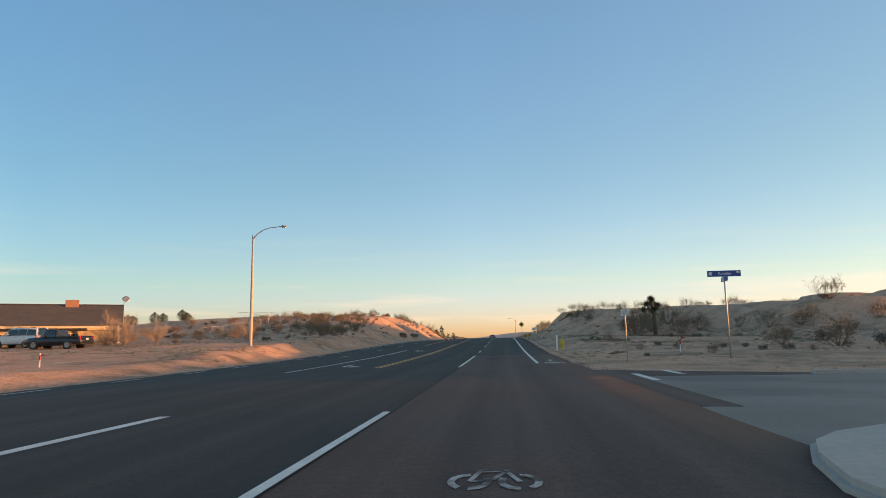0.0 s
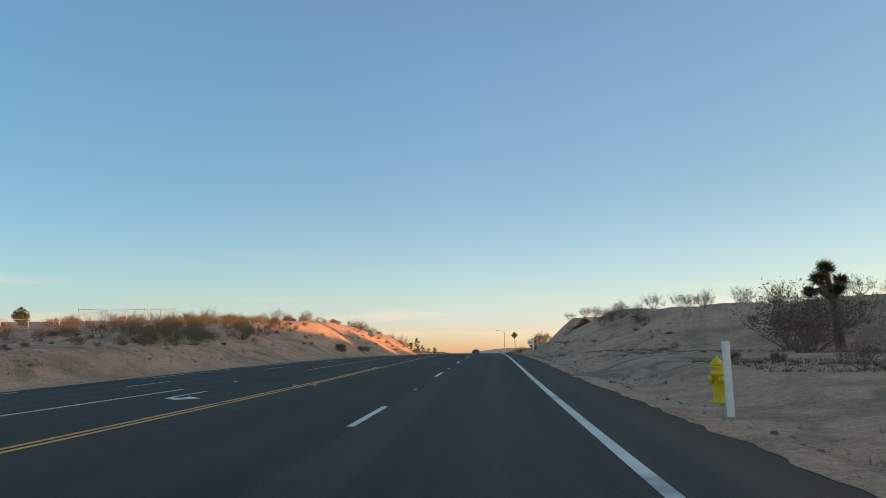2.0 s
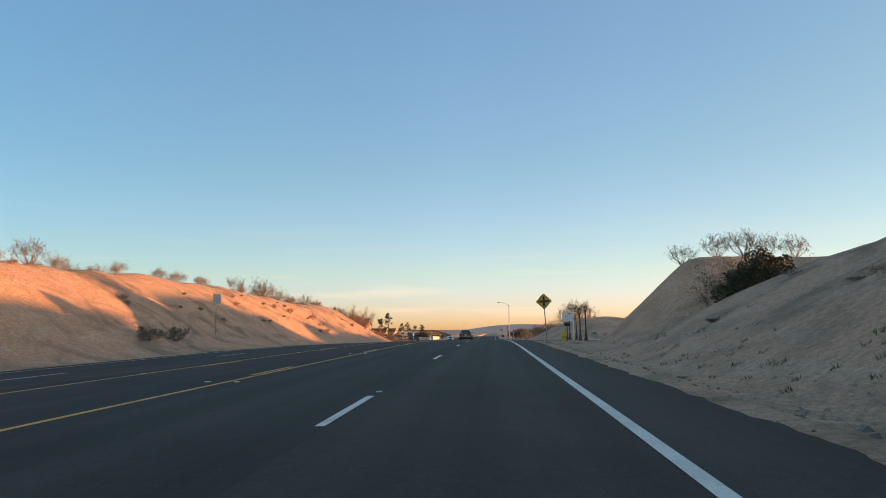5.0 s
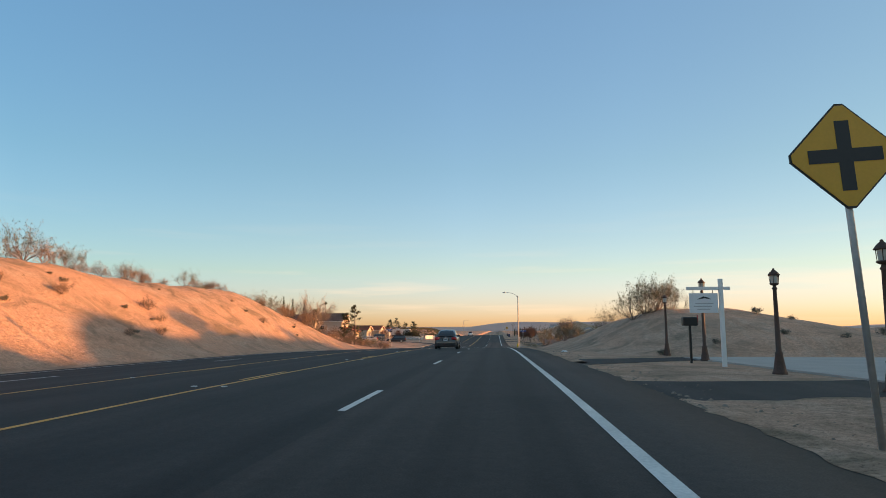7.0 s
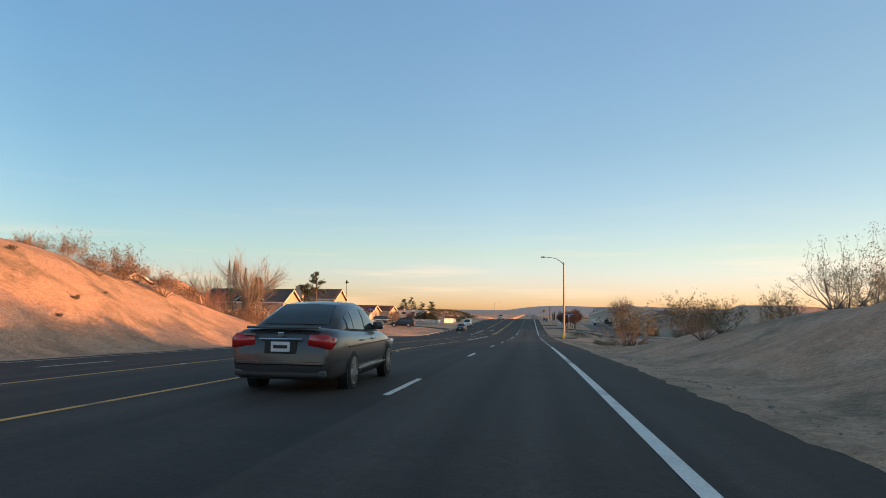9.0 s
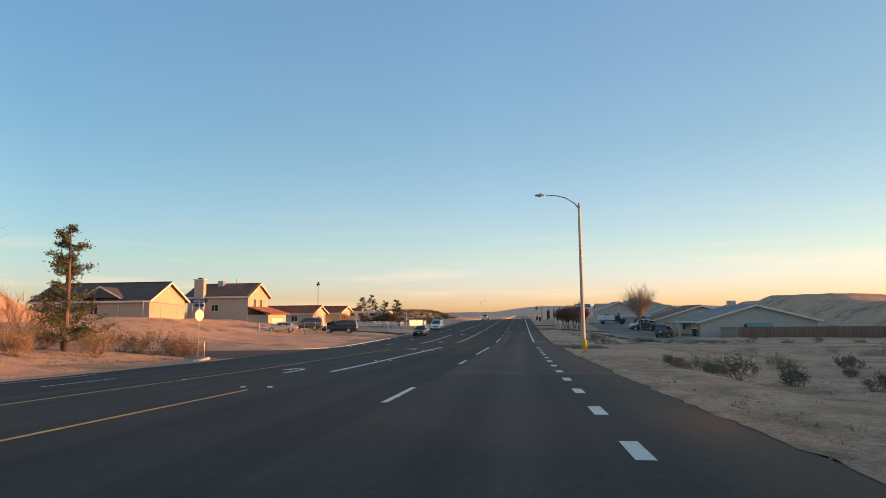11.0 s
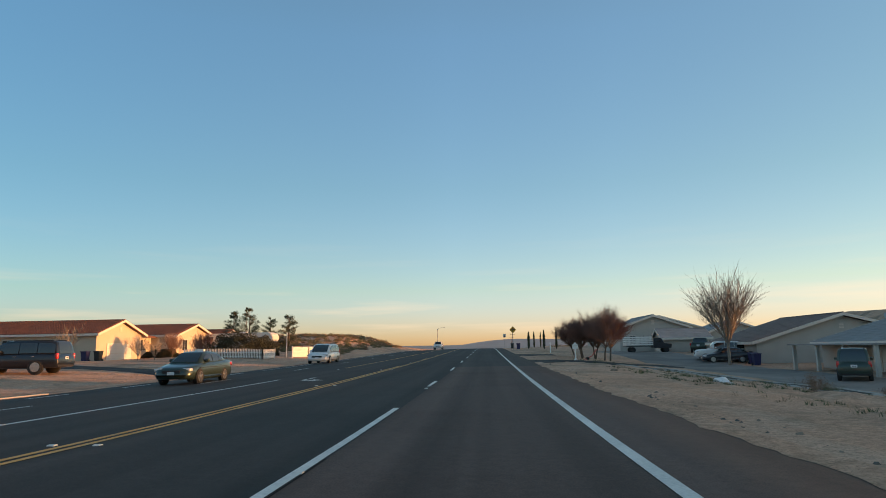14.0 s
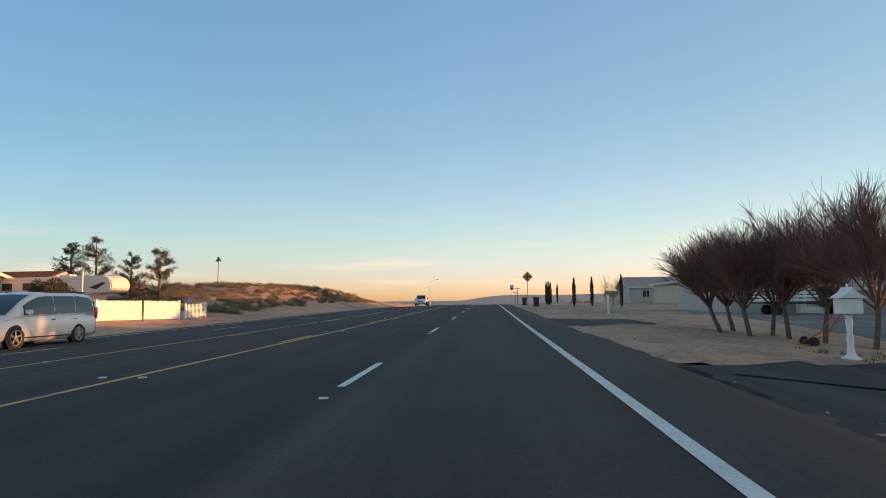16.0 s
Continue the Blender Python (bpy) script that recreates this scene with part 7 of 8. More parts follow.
    part("number_plate", boxes((-0.16, 0.16, ye - 0.012, ye + 0.03, 0.66 if shape == "sedan" else 0.8, 0.81 if shape == "sedan" else 0.95), bevel=0.005), M["sign_white"], t)
    zpl = 0.66 if shape == "sedan" else 0.8
    part("plate_bar", boxes((-0.12, 0.12, ye - 0.016, ye - 0.012, zpl + 0.05, zpl + 0.1)), M["sign_black"], t)
    part("front_plate", boxes((-0.16, 0.16, 0.5 * L - 0.02, 0.5 * L + 0.012, 0.42, 0.56), bevel=0.005), M["sign_white"], t)
    part("grille", boxes((-0.42 * Wd / 1.82, 0.42 * Wd / 1.82, 0.478 * L, 0.5 * L + 0.004, rows[-1][1] - 0.06, rows[-1][1] + 0.1), bevel=0.02), M["plastic"], t)
    part("bumper_lip", boxes((-rw * 0.9, rw * 0.9, ye + 0.0, ye + 0.1, rows[1][3] + 0.02, rows[1][3] + 0.12), bevel=0.03), pm if shape == "sedan" else M["plastic"], t)
    if shape == "sedan":
        part("plate_garnish", boxes((-0.36, 0.36, ye - 0.004, ye + 0.05, 0.83, 0.86), bevel=0.008), M["chrome"], t)
        for s in (-1, 1):
            part("body_line", boxes((min(s * hw * 0.99, s * (hw + 0.008)), max(s * hw * 0.99, s * (hw + 0.008)), -0.33 * L, 0.3 * L, 0.7, 0.725), bevel=0.004), M["plastic"], t)
        part("plate_recess", boxes((-0.27, 0.27, ye - 0.006, ye + 0.03, 0.63, 0.83), bevel=0.01), M["plastic"], t)
        part("spoiler", boxes((-rw * 0.72, rw * 0.72, ye + 0.05, ye + 0.17, 1.0, 1.035), bevel=0.012), pm, t)
        part("exhaust", boxes((0.5, 0.64, ye - 0.005, ye + 0.12, 0.28, 0.34), bevel=0.02), M["black_metal"], t)
        part("exhaust", boxes((-0.64, -0.5, ye - 0.005, ye + 0.12, 0.28, 0.34), bevel=0.02), M["black_metal"], t)
        part("badge", boxes((-0.05, 0.05, ye + 0.0, ye + 0.012, 0.885, 0.955), bevel=0.01), M["chrome"], t)
        part("badge_bar", boxes((-0.62, -0.42, ye + 0.0, ye + 0.02, 0.9, 0.925)), M["chrome"], t)
        part("bumper_line", boxes((-rw * 0.93, rw * 0.93, ye - 0.004, ye + 0.03, 0.505, 0.52)), M["chrome"], t)
    if shape == "pickup":
        part("bed_liner", boxes((-hw * 0.84, hw * 0.84, -0.48 * L, -0.1 * L, 1.03, 1.075)), M["plastic"], t)
        for s in (-1, 1):
            part("bed_rail", boxes((min(s * hw * 0.86, s * hw * 0.98), max(s * hw * 0.86, s * hw * 0.98), -0.49 * L, -0.09 * L, 1.0, 1.16), bevel=0.03), pm, t)
    if shape in ("van", "suv"):
        for s in (-1, 1):
            part("roof_rail", boxes((s * hw * 0.66 - 0.025, s * hw * 0.66 + 0.025, -0.42 * L, 0.0, 1.15 + 0.70 if shape == "suv" else 1.74, 1.15 + 0.76 if shape == "suv" else 1.8), bevel=0.012), M["plastic"], t)
    return t


rz_ = float(road_z(-1.75, 191))
car("sedan_car", "dark grey four-door sedan with red tail lamps on the road", -1.72, 190.6, 0, "grey", 4.82, 1.84, 1.45, place=rz_).scale = (1.0, 1.0, 1.08)
car("minivan", "white minivan in the far lane, lit by low sun", -13.4, 335.7, 180, "white", 5.1, 1.98, 1.76, "van", place=float(road_z(-13.4, 335.7)), wheel=0.34)
car("sedan_car", "old dark sedan in the far lane", -11.6, 305.5, 180, "green", 4.6, 1.76, 1.4, place=float(road_z(-11.6, 305.5)))
car("suv_car", "large black sport utility vehicle parked before a house", -25.2, 312.0, -83 + 180, "dark", 5.3, 2.0, 1.9, "suv", wheel=0.38)
car("sedan_car", "silver-white sedan parked behind a chain-link fence", -31.2, 303.4, 112, "silver", 4.6, 1.78, 1.42)
car("sedan_car", "dark grey estate car parked before a house", -31.0, 313.4, 102, "grey", 4.8, 1.85, 1.6, "suv")
car("pickup_truck", "dark pickup truck parked in a dirt yard", -38.6, 53.0, 90, "dark", 5.6, 1.95, 1.8, "pickup", wheel=0.38)
car("suv_car", "white sport utility vehicle behind a pickup truck", -44.5, 55.6, 90, "white", 4.9, 1.9, 1.8, "suv", wheel=0.36)
car("sedan_car", "black sedan parked on a drive", 25.0, 340.0, 80, "dark", 4.6, 1.8, 1.42)
car("suv_car", "white station wagon parked on a drive", 25.2, 342.4, 80, "white", 4.7, 1.85, 1.7, "suv")
car("pickup_truck", "green pickup truck parked on a drive", 27.6, 355.2, -24, "green", 5.2, 1.85, 1.75, "pickup", wheel=0.36)
car("jeep", "dark green boxy jeep parked by a porch", 23.8, 316.5, -29, "green", 3.9, 1.75, 1.8, "suv", wheel=0.37)
car("suv_car", "dark car parked on the forecourt", 22.2, 163.5, 90, "dark", 4.7, 1.85, 1.7, "suv")
car("pickup_truck", "far white pickup truck on the road", -9.0, 420, 180, "white", 5.6, 1.95, 1.8, "pickup", wheel=0.38, place=float(road_z(-9.0, 420)))


def stake_truck(x, y, rz, label):
    t = thing("stake_truck", (x, y, ground_at(x, y)), label, "truck", "", rz)
    part("deck", boxes((-1.1, 1.1, -3.6, 0.3, 0.85, 1.0), bevel=0.02), M["plastic"], t)
    for s in (-1, 1):
        for k in range(5):
            part("slat", boxes((min(s * 1.06, s * 1.1), max(s * 1.06, s * 1.1), -3.55, 0.25, 1.05 + 0.27 * k, 1.22 + 0.27 * k), bevel=0.01), M["white"], t)
        for yy in (-3.4, -2.2, -1.0, 0.15):
            part("stake", boxes((min(s * 1.02, s * 1.06), max(s * 1.02, s * 1.06), yy - 0.04, yy + 0.04, 1.0, 2.45)), M["black_metal"], t)
    for k in range(5):
        part("slat", boxes((-1.0, 1.0, -3.6, -3.56, 1.05 + 0.27 * k, 1.22 + 0.27 * k), bevel=0.01), M["white"], t)
    bm = bmesh.new()
    prism(bm, [(0.4, 0.6), (2.9, 0.6), (3.0, 1.2), (1.9, 1.35), (1.5, 2.1), (0.5, 2.1)], "x", -0.95, 0.95)
    part("cab", bm, PAINTS["dark"], t)
    bm = boxes((-0.96, 0.96, 0.7, 1.5, 1.45, 1.95))
    part("cab_window", bm, M["car_glass"], t)
    for yy in (-2.6, 2.2):
        for s in (-1, 1):
            bm = bmesh.new()
            lathe(bm, [(-0.12, 0.4), (0.12, 0.4), (0.13, 0.24), (0.08, 0.2)], 20, Matrix.Translation((s * 0.85, yy, 0.4)) @ Matrix.Rotation(radians(90 * s), 4, "Y"))
            part("wheel", bm, M["tyre"], t, smooth=True)
    return t


stake_truck(22.0, 357.0, -90, "dark truck with white slatted stake bed").scale = (0.84, 0.84, 0.84)


def trailer(x, y, rz):
    t = thing("travel_trailer", (x, y, ground_at(x, y)), "white fifth-wheel travel trailer with a rounded front", "trailer", "", rz)
    pts = [(-6.4, 0.7), (2.2, 0.7), (2.3, 1.5), (4.0, 1.6), (4.35, 1.9), (4.4, 2.5), (4.1, 3.0), (3.6, 3.25), (-6.3, 3.15)]
    bm = bmesh.new()
    prism(bm, pts, "y", -1.2, 1.2)
    bmesh.ops.bevel(bm, geom=bm.edges[:], offset=0.08, segments=2, affect="EDGES")
    part("shell", bm, M["door_white"], t)
    for a, b in ((-5.6, -4.6), (-3.6, -2.4), (-0.8, 0.4)):
        fr = part("window", boxes((a, b, -1.225, -1.2, 1.9, 2.6), bevel=0.01), M["black_metal"], t)
    for z, w in ((1.35, 0.12), (1.6, 0.06), (2.85, 0.05)):
        part("stripe", boxes((-6.3, 2.2, -1.215, -1.2, z, z + w)), M["sign_back"], t)
    bm = bmesh.new()
    prism(bm, [(2.4, 2.1), (3.6, 2.6), (3.9, 2.5), (3.0, 1.9)], "y", -1.222, -1.2)
    part("swoosh", bm, M["black_metal"], t)
    part("air_conditioner", boxes((-1.0, 0.0, -0.4, 0.4, 3.15, 3.45), bevel=0.06), M["white"], t)
    for yy in (-2.0, -1.1):
        for s in (-1, 1):
            bm = bmesh.new()
            lathe(bm, [(-0.1, 0.36), (0.1, 0.36), (0.11, 0.2)], 18, Matrix.Translation((yy, s * 1.05, 0.36)) @ Matrix.Rotation(radians(-90 * s), 4, "X"))
            part("wheel", bm, M["tyre"], t, smooth=True)
    part("leg", boxes((2.0, 2.12, -0.9, -0.78, 0, 0.75), (2.0, 2.12, 0.78, 0.9, 0, 0.75)), M["black_metal"], t)
    return t


trailer(-32.6, 366.0, -4).scale = (1.0, 1.0, 0.84)


# ---------------------------------------------------------------- forecourt furniture
M["lantern_glass"] = mat("lantern_glass", (0.5, 0.48, 0.42), 0.2, spread=0.1, bump=0.0)
M["bin_blue"] = mat("blue_bin_plastic", (0.02, 0.022, 0.09), 0.5, spread=0.12, bump=0.1)
M["bin_dark"] = mat("dark_bin_plastic", (0.03, 0.035, 0.035), 0.5, spread=0.12, bump=0.1)
M["red_paint"] = mat("red_marker_paint", (0.5, 0.05, 0.035), 0.6, spread=0.15, bump=0.1)
M["rust"] = mat("dark_rusty_metal", (0.09, 0.05, 0.035), 0.7, spread=0.3, grain=30, patch=4, bump=0.3, dist=0.004)


def lantern_post(x, y, label, h=3.0):
    t = thing("lantern_post", (x, y, ground_at(x, y) - 0.03), label, "lamp post", "lantern posts")
    bm = bmesh.new()
    lathe(bm, [(0, 0.2), (0.08, 0.2), (0.12, 0.17), (0.55, 0.1), (0.62, 0.115), (0.66, 0.075), (h - 0.62, 0.05), (h - 0.58, 0.075), (h - 0.54, 0.05), (h - 0.5, 0.04)], 14)
    part("post", bm, M["rust"], t, smooth=True)
    lan = part("lantern", lathe(bmesh.new(), [(h - 0.5, 0.05), (h - 0.47, 0.11), (h - 0.45, 0.13), (h - 0.43, 0.13)], 8), M["rust"], t)
    for k in range(6):
        a = k * math.pi / 3
        bm = bmesh.new()
        tube(bm, [(0.115 * math.cos(a), 0.115 * math.sin(a), h - 0.44), (0.135 * math.cos(a), 0.135 * math.sin(a), h - 0.2)], [0.009, 0.009], 4)
        part("bar", bm, M["rust"], lan)
    part("glass", lathe(bmesh.new(), [(h - 0.43, 0.095), (h - 0.21, 0.115)], 6), M["lantern_glass"], lan)
    part("cap", lathe(bmesh.new(), [(h - 0.21, 0.155), (h - 0.19, 0.16), (h - 0.12, 0.11), (h - 0.06, 0.05), (h - 0.04, 0.03), (h - 0.02, 0.035), (h, 0.008)], 10), M["rust"], lan, smooth=True)
    return t


lantern_post(9.8, 151.7, "dark ornate lantern post at a driveway")
lantern_post(10.1, 157.3, "dark ornate lantern post with dome cap")
lantern_post(10.95, 166.3, "dark ornate lantern post beside hanging sign", 3.5)
lantern_post(11.0, 172.4, "dark ornate lantern post at far driveway", 3.2)

t = thing("hanging_sign", (10.0, 161.3, ground_at(10.0, 161.3) - 0.12), "white cross-shaped post with a hanging notice board", "sign")
t.scale = (1.1, 1.1, 1.1)
part("post", boxes((-0.06, 0.06, -0.06, 0.06, -0.3, 2.85), bevel=0.01), M["white"], t)
part("arm", boxes((-1.05, 0.28, -0.045, 0.045, 2.5, 2.6), bevel=0.01), M["white"], t)
bd = part("board", boxes((-0.98, -0.1, -0.02, 0.02, 1.78, 2.4), bevel=0.01), M["sign_white"], t)
for x in (-0.85, -0.25):
    part("chain", boxes((x - 0.008, x + 0.008, -0.008, 0.008, 2.4, 2.5)), M["black_metal"], bd)
for k, (a, b) in enumerate(((-0.8, -0.25), (-0.85, -0.3), (-0.75, -0.35))):
    part("text_bar", boxes((a, b, -0.025, -0.02, 2.06 - 0.09 * k, 2.09 - 0.09 * k)), M["sign_back"], bd)
bm = bmesh.new()
prism(bm, [(-0.75, 2.2), (-0.55, 2.3), (-0.4, 2.26), (-0.3, 2.2), (-0.5, 2.24)], "y", -0.026, -0.02)
part("emblem", bm, M["sign_black"], bd)

t = thing("mailbox", (9.7, 164.0, ground_at(9.7, 164.0)), "black mailbox on a thin post", "mailbox")
t.scale = (1.15, 1.15, 1.3)
part("post", boxes((-0.035, 0.035, -0.035, 0.035, -0.2, 1.1)), M["black_metal"], t)
part("box", boxes((-0.24, 0.24, -0.13, 0.13, 1.1, 1.36), bevel=0.04), M["black_metal"], t)
part("flag", boxes((0.24, 0.255, -0.1, 0.0, 1.2, 1.42)), M["red_paint"], t)


def ornate_mailbox(x, y):
    t = thing("mailbox", (x, y, ground_at(x, y) - 0.02), "white ornate pedestal mailbox with a little roof", "mailbox")
    bm = bmesh.new()
    lathe(bm, [(0, 0.22), (0.05, 0.22), (0.07, 0.15), (0.14, 0.1), (0.3, 0.07), (0.45, 0.085), (0.6, 0.065), (0.85, 0.09), (0.95, 0.07), (1.02, 0.12)], 16)
    part("pedestal", bm, M["white"], t, smooth=True)
    part("box", boxes((-0.26, 0.26, -0.2, 0.2, 1.02, 1.36), bevel=0.02), M["white"], t)
    bm = bmesh.new()
    prism(bm, [(-0.33, 1.37), (0.33, 1.37), (0.08, 1.52), (0, 1.62), (-0.08, 1.52)], "y", -0.26, 0.26)
    part("roof", bm, M["white"], t)
    part("finial", lathe(bmesh.new(), [(1.6, 0.03), (1.65, 0.035), (1.7, 0.01)], 8), M["white"], t)
    return t


ornate_mailbox(9.05, 328.8).scale = (0.78, 0.78, 0.88)
for x, y, hgt, lab in ((-20.4, 325.0, 1.15, "white mailbox post by the verge"),):
    t = thing("mailbox", (x, y, ground_at(x, y)), lab, "mailbox", "white mailbox posts")
    post(t, hgt, 0.05, "white", True)
    part("box", boxes((-0.3, 0.3, -0.12, 0.12, hgt, hgt + 0.25), bevel=0.03), M["white"], t)
for x, y, hgt, lab in ((10.0, 358.7, 1.3, "plain white square post on the verge"), (-22.1, 351.6, 3.0, "tall thin white pole by picket fence")):
    t = thing("white_post", (x, y, ground_at(x, y)), lab, "post")
    post(t, hgt, 0.06 if hgt < 2 else 0.035, "white", True)


def wheelie_bin(x, y, m, label, rz=0.0):
    t = thing("wheeled_bin", (x, y, ground_at(x, y)), label, "bin", "wheeled bins", rz)
    bm = bmesh.new()
    lo = [(-0.24, -0.26, 0.06), (0.24, -0.26, 0.06), (0.24, 0.26, 0.06), (-0.24, 0.26, 0.06)]
    hi = [(-0.32, -0.36, 1.0), (0.32, -0.36, 1.0), (0.32, 0.36, 1.0), (-0.32, 0.36, 1.0)]
    loft(bm, [lo, hi])
    bmesh.ops.bevel(bm, geom=bm.edges[:], offset=0.03, segments=2, affect="EDGES")
    part("body", bm, M[m], t)
    part("lid", boxes((-0.35, 0.35, -0.4, 0.4, 1.0, 1.08), bevel=0.03), M[m], t)
    for s in (-1, 1):
        part("wheel", lathe(bmesh.new(), [(-0.04, 0.12), (0.04, 0.12)], 14, Matrix.Translation((s * 0.27, 0.3, 0.12)) @ Matrix.Rotation(radians(90), 4, "Y")), M["tyre"], t)
    return t


wheelie_bin(7.3, 386.4, "bin_blue", "blue wheeled bin at the roadside")
wheelie_bin(28.8, 319.2, "bin_dark", "dark wheeled bin by a garage")
wheelie_bin(26.4, 337.4, "bin_blue", "blue wheeled bin beside a house")
wheelie_bin(25.9, 335.4, "bin_blue", "blue wheeled bin beside a house")
wheelie_bin(-39.0, 339.0, "bin_blue", "blue wheeled bin beside a stucco house")
wheelie_bin(-38.0, 339.6, "bin_dark", "dark wheeled bin beside a stucco house")
wheelie_bin(6.9, 402, "bin_dark", "dark wheeled bin by the road")

# stop sign with street names across the side street
x, y = -17.4, 254.6
t = thing("stop_sign", (x, y, ground_at(x, y)), "stop sign seen from the back, blue name blades above", "road sign")
post(t, 3.6, 0.035)
pts = [(0.38 * math.cos(math.pi / 8 + k * math.pi / 4), 2.6 + 0.38 * math.sin(math.pi / 8 + k * math.pi / 4)) for k in range(8)]
bm = bmesh.new()
prism(bm, pts, "y", -0.05, -0.04)
bm.transform(Matrix.Rotation(radians(74), 4, "Z"))
part("plate_back", bm, M["sign_back"], t)
bm = bmesh.new()
prism(bm, pts, "y", -0.038, -0.03)
bm.transform(Matrix.Rotation(radians(74), 4, "Z"))
part("stop_plate", bm, M["sign_red"], t)
bl = part("name_blade", boxes((-0.55, 0.55, -0.02, 0.02, 3.38, 3.6), bevel=0.005), M["sign_blue"], t)
letters("lettering", "DEERFIELD", 0.16, M["sign_white"], bl, Matrix.Translation((0, -0.024, 3.48)) @ FACE)
part("cross_blade", boxes((-0.3, 0.3, -0.02, 0.02, 3.12, 3.32), bevel=0.005), M["sign_blue"], t)

# red marker stakes
for x, y, h_, lab in ((-23.6, 31.6, 0.75, "red and white survey stake in dirt"), (12.6, 38.5, 0.9, "red marker frame in dirt")):
    t = thing("marker_stake", (x, y, ground_at(x, y)), lab, "stake")
    part("stake", boxes((-0.03, 0.03, -0.02, 0.02, -0.1, h_), bevel=0.005), M["white"], t)
    part("red_band", boxes((-0.034, 0.034, -0.024, 0.024, h_ * 0.5, h_ * 0.85)), M["red_paint"], t)
    part("cross_bar", boxes((-0.04, 0.3, -0.015, 0.015, h_ - 0.12, h_ - 0.06)), M["red_paint"], t)


# concrete kerb returns at the side streets
def kerb(pts, label, w=0.18, h_=0.14):
    bm = bmesh.new()
    P = [Vector((a, b, 0)) for a, b in pts]
    L_, R_ = [], []
    for i, p in enumerate(P):
        d = (P[min(i + 1, len(P) - 1)] - P[max(i - 1, 0)]).normalized()
        n = Vector((-d.y, d.x, 0)) * w / 2
        z = float(road_z(np.clip(p.x, ROAD_L, ROAD_R), p.y))
        L_.append((p + n, z))
        R_.append((p - n, z))
    secs = []
    for (a, z), (b, _) in zip(L_, R_):
        secs.append([(a.x, a.y, z - 0.2), (a.x, a.y, z + h_), (b.x, b.y, z + h_), (b.x, b.y, z - 0.2)])
    loft(bm, secs)
    ob = part("kerb", bm, M["concrete"], None, label)
    return tagged(ob, "", "kerb", kind="structure")


def arc(cx, cy, r, a0, a1, n=10):
    return [(cx + r * math.cos(radians(a0 + (a1 - a0) * k / n)), cy + r * math.sin(radians(a0 + (a1 - a0) * k / n))) for k in range(n + 1)]


kerb([(11.3, 19.1), (60, 19.0)], "pale concrete kerb along a side street", 0.35, 0.1)
kerb(arc(10.6, 272.9, 4.2, 180, 262), "pale concrete kerb at a street corner", 0.18, 0.05)
kerb([(10.1, 268.7), (60, 268.7)], "pale concrete kerb along a side street", 0.25, 0.05)
kerb([(-34, 270.0), (-24, 270.2)] + arc(-21.6, 277.0, 6.9, 268, 360) + [(-14.8, 300)], "pale concrete kerb at a street corner", 0.2, 0.04)
kerb([(-15, 250), (-16.2, 253.5), (-19, 255.4)], "pale concrete kerb end", 0.3, 0.12)

# pale rubbish bags, a stone, a broken branch and a red hand truck on the verge
for x, y, s, lab in ((10.9, 302.0, 0.45, "crumpled white bag on dry grass"), (8.3, 309.5, 0.22, "small pale stone block"), (13.5, 305.5, 0.3, "pale stone on dry grass"), (7.6, 88.2, 0.45, "pale flat stone slab"), (6.6, 180.4, 0.22, "white scrap on the bank"), (12.0, 314.8, 0.3, "pale stone on the verge")):
    bm = bmesh.new()
    bmesh.ops.create_icosphere(bm, subdivisions=3, radius=s)
    for v in bm.verts:
        n_ = 0.75 + 0.5 * noise.noise(v.co * (2.2 / s) + Vector((x, y, 0)))
        v.co = Vector((v.co.x * n_, v.co.y * n_ * 0.8, max(-0.1, v.co.z * n_ * 0.5)))
    solo("pale_lump", bm, M["sign_white"] if "white" in lab else M["stone"], (x, y, ground_at(x, y)), lab, "debris", smooth=False)
t = thing("hand_truck", (11.2, 334.0, ground_at(11.2, 334.0)), "red hand truck lying by the trees", "hand truck")
bm = bmesh.new()
tube(bm, [(-0.5, -0.2, 0.1), (0, -0.2, 0.35), (0.4, -0.2, 0.9)], [0.02] * 3, 6)
tube(bm, [(-0.5, 0.2, 0.1), (0, 0.2, 0.35), (0.4, 0.2, 0.9)], [0.02] * 3, 6)
tube(bm, [(0.4, -0.2, 0.9), (0.4, 0.2, 0.9)], [0.02] * 2, 6)
part("frame", bm, M["red_paint"], t)
part("plate", boxes((-0.9, -0.45, -0.25, 0.25, 0.03, 0.06)), M["red_paint"], t)
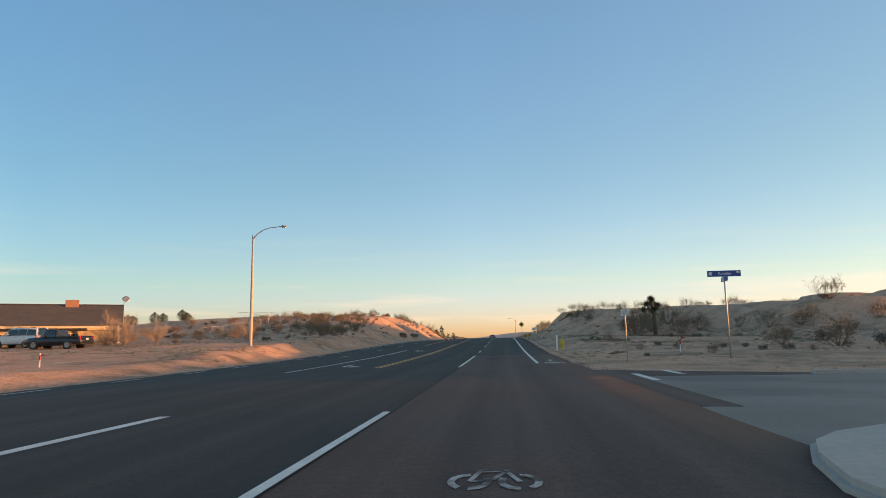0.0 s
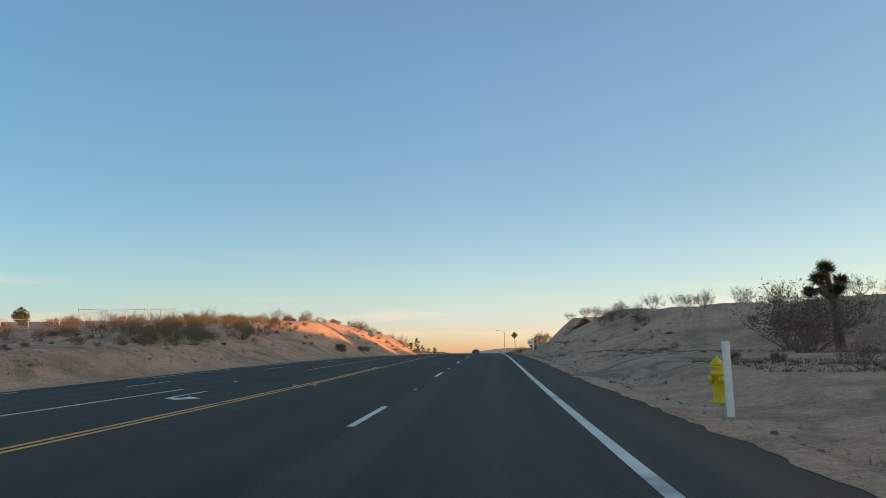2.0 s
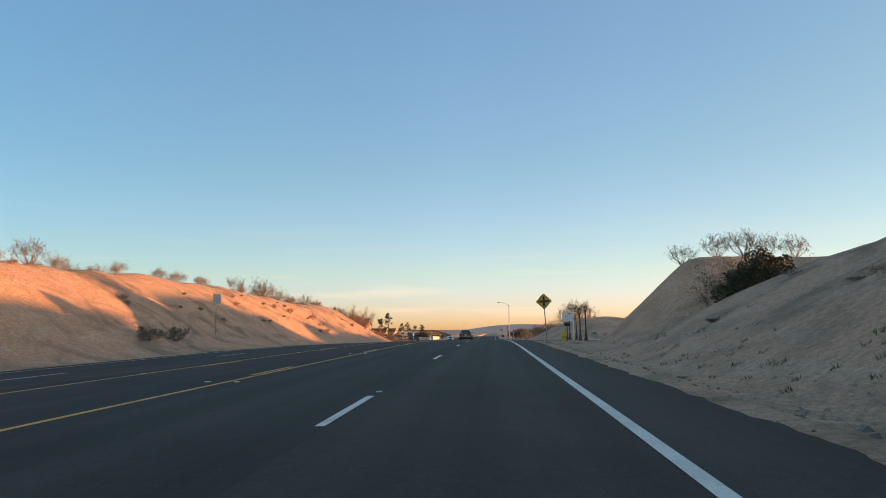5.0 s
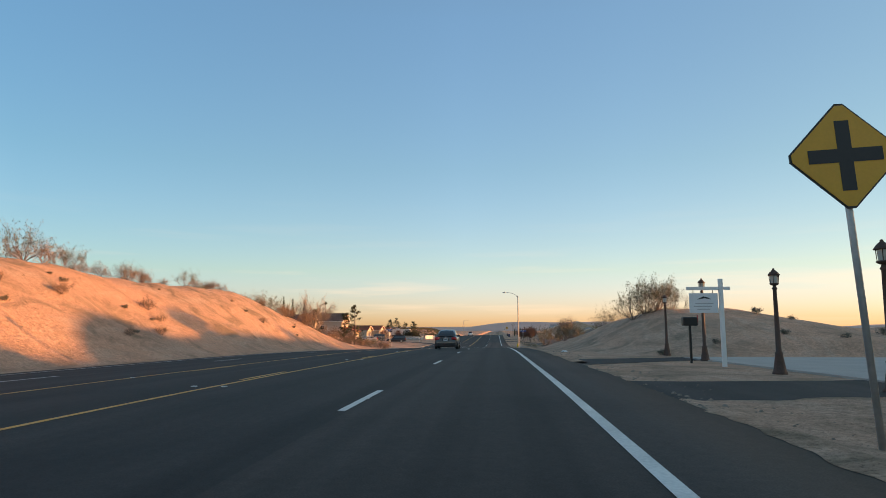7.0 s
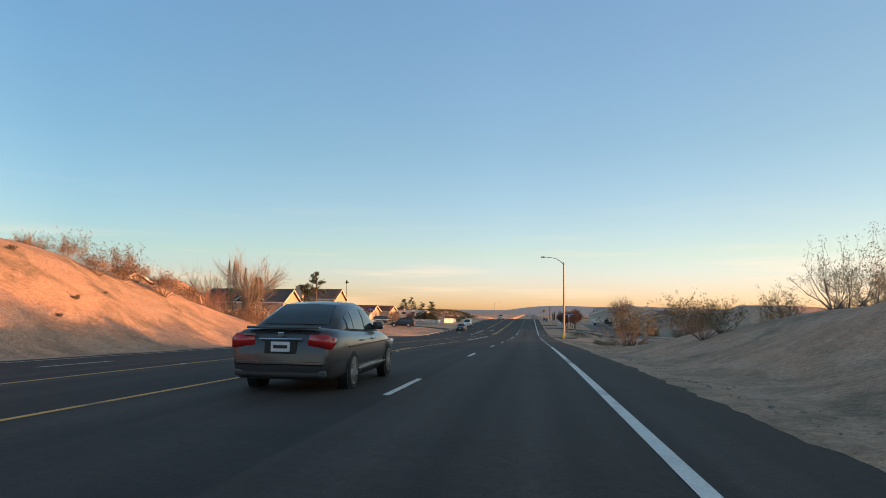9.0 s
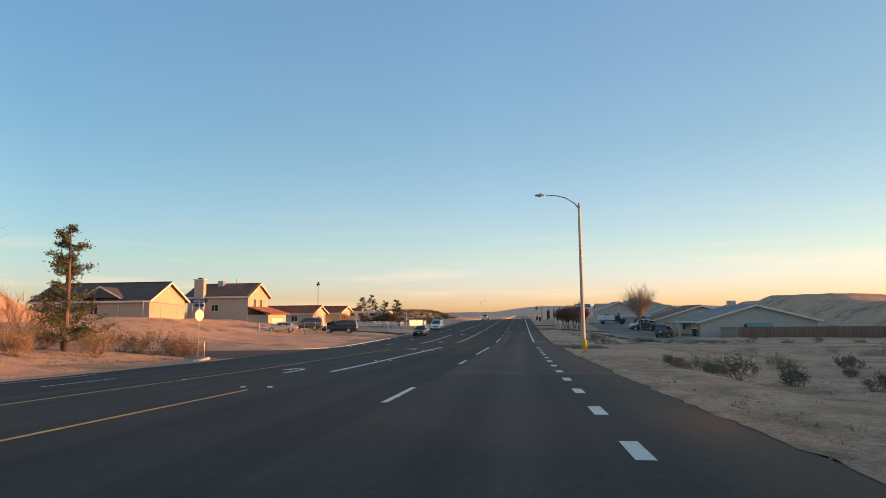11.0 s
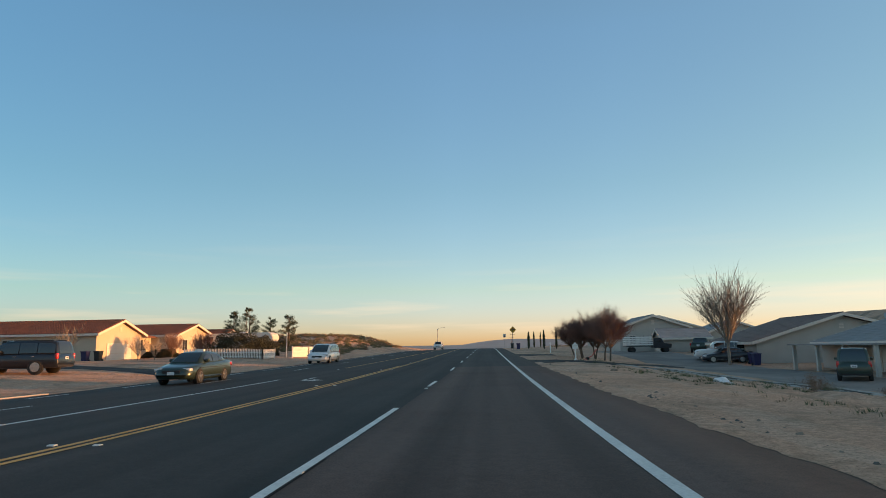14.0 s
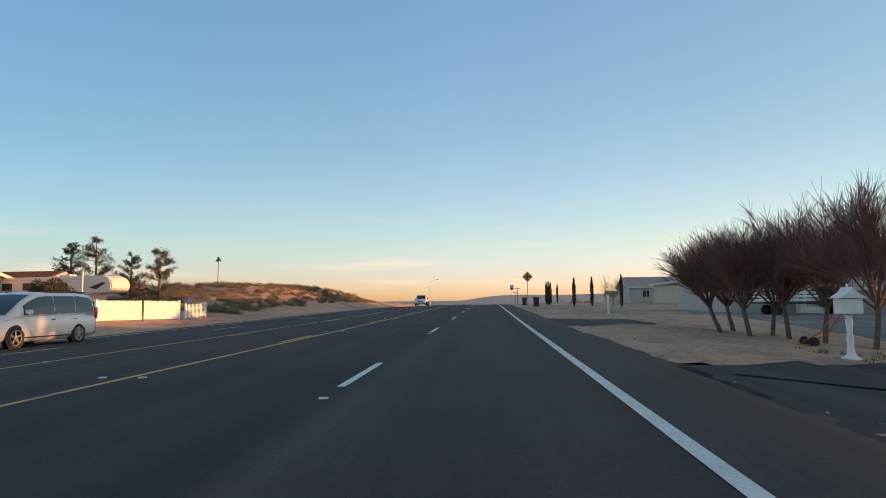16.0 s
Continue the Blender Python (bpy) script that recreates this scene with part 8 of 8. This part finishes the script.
for s in (-0.27, 0.27):
    part("wheel", lathe(bmesh.new(), [(-0.03, 0.13), (0.03, 0.13)], 14, Matrix.Translation((-0.4, s, 0.13)) @ Matrix.Rotation(radians(90), 4, "X")), M["tyre"], t)
tw = Twigs()
for k in range(6):
    p = np.array((0.0, 0.0, 0.05)) + rng.normal(size=3) * (0.2, 0.2, 0.02)
    tw.add([p, p + (0.5, 0.1 * k - 0.2, 0.08), p + (1.0, 0.2 * k - 0.5, 0.12)], 0.03, 0.008)
br = raw_mesh("fallen_branch", tw.v, tw.f, M["bark"], None, "", "dark fallen branch on sandy verge")
br.matrix_basis = pose(8.6, 38.4, ground_at(8.6, 38.4), 0, 0, 20)
tagged(br, "", "branch")

# power poles far ahead
for x, y in ((14, 575), (15, 620)):
    t = thing("power_pole", (x, y, ground_at(x, y)), "far wooden power pole with cross arm", "power pole", "power poles")
    part("pole", lathe(bmesh.new(), [(0, 0.15), (9, 0.1)], 8), M["bark"], t)
    part("cross_arm", boxes((-1.2, 1.2, -0.06, 0.06, 8.2, 8.35)), M["bark"], t)

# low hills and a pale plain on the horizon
# distance haze is put into the hills' pale base colour
M["haze_hill"] = mat("far_hills_haze_painted", (0.58, 0.53, 0.54), 1.0, spread=0.06, grain=0.02, patch=0.003, bump=0.0, coords="World", spec=0.0)
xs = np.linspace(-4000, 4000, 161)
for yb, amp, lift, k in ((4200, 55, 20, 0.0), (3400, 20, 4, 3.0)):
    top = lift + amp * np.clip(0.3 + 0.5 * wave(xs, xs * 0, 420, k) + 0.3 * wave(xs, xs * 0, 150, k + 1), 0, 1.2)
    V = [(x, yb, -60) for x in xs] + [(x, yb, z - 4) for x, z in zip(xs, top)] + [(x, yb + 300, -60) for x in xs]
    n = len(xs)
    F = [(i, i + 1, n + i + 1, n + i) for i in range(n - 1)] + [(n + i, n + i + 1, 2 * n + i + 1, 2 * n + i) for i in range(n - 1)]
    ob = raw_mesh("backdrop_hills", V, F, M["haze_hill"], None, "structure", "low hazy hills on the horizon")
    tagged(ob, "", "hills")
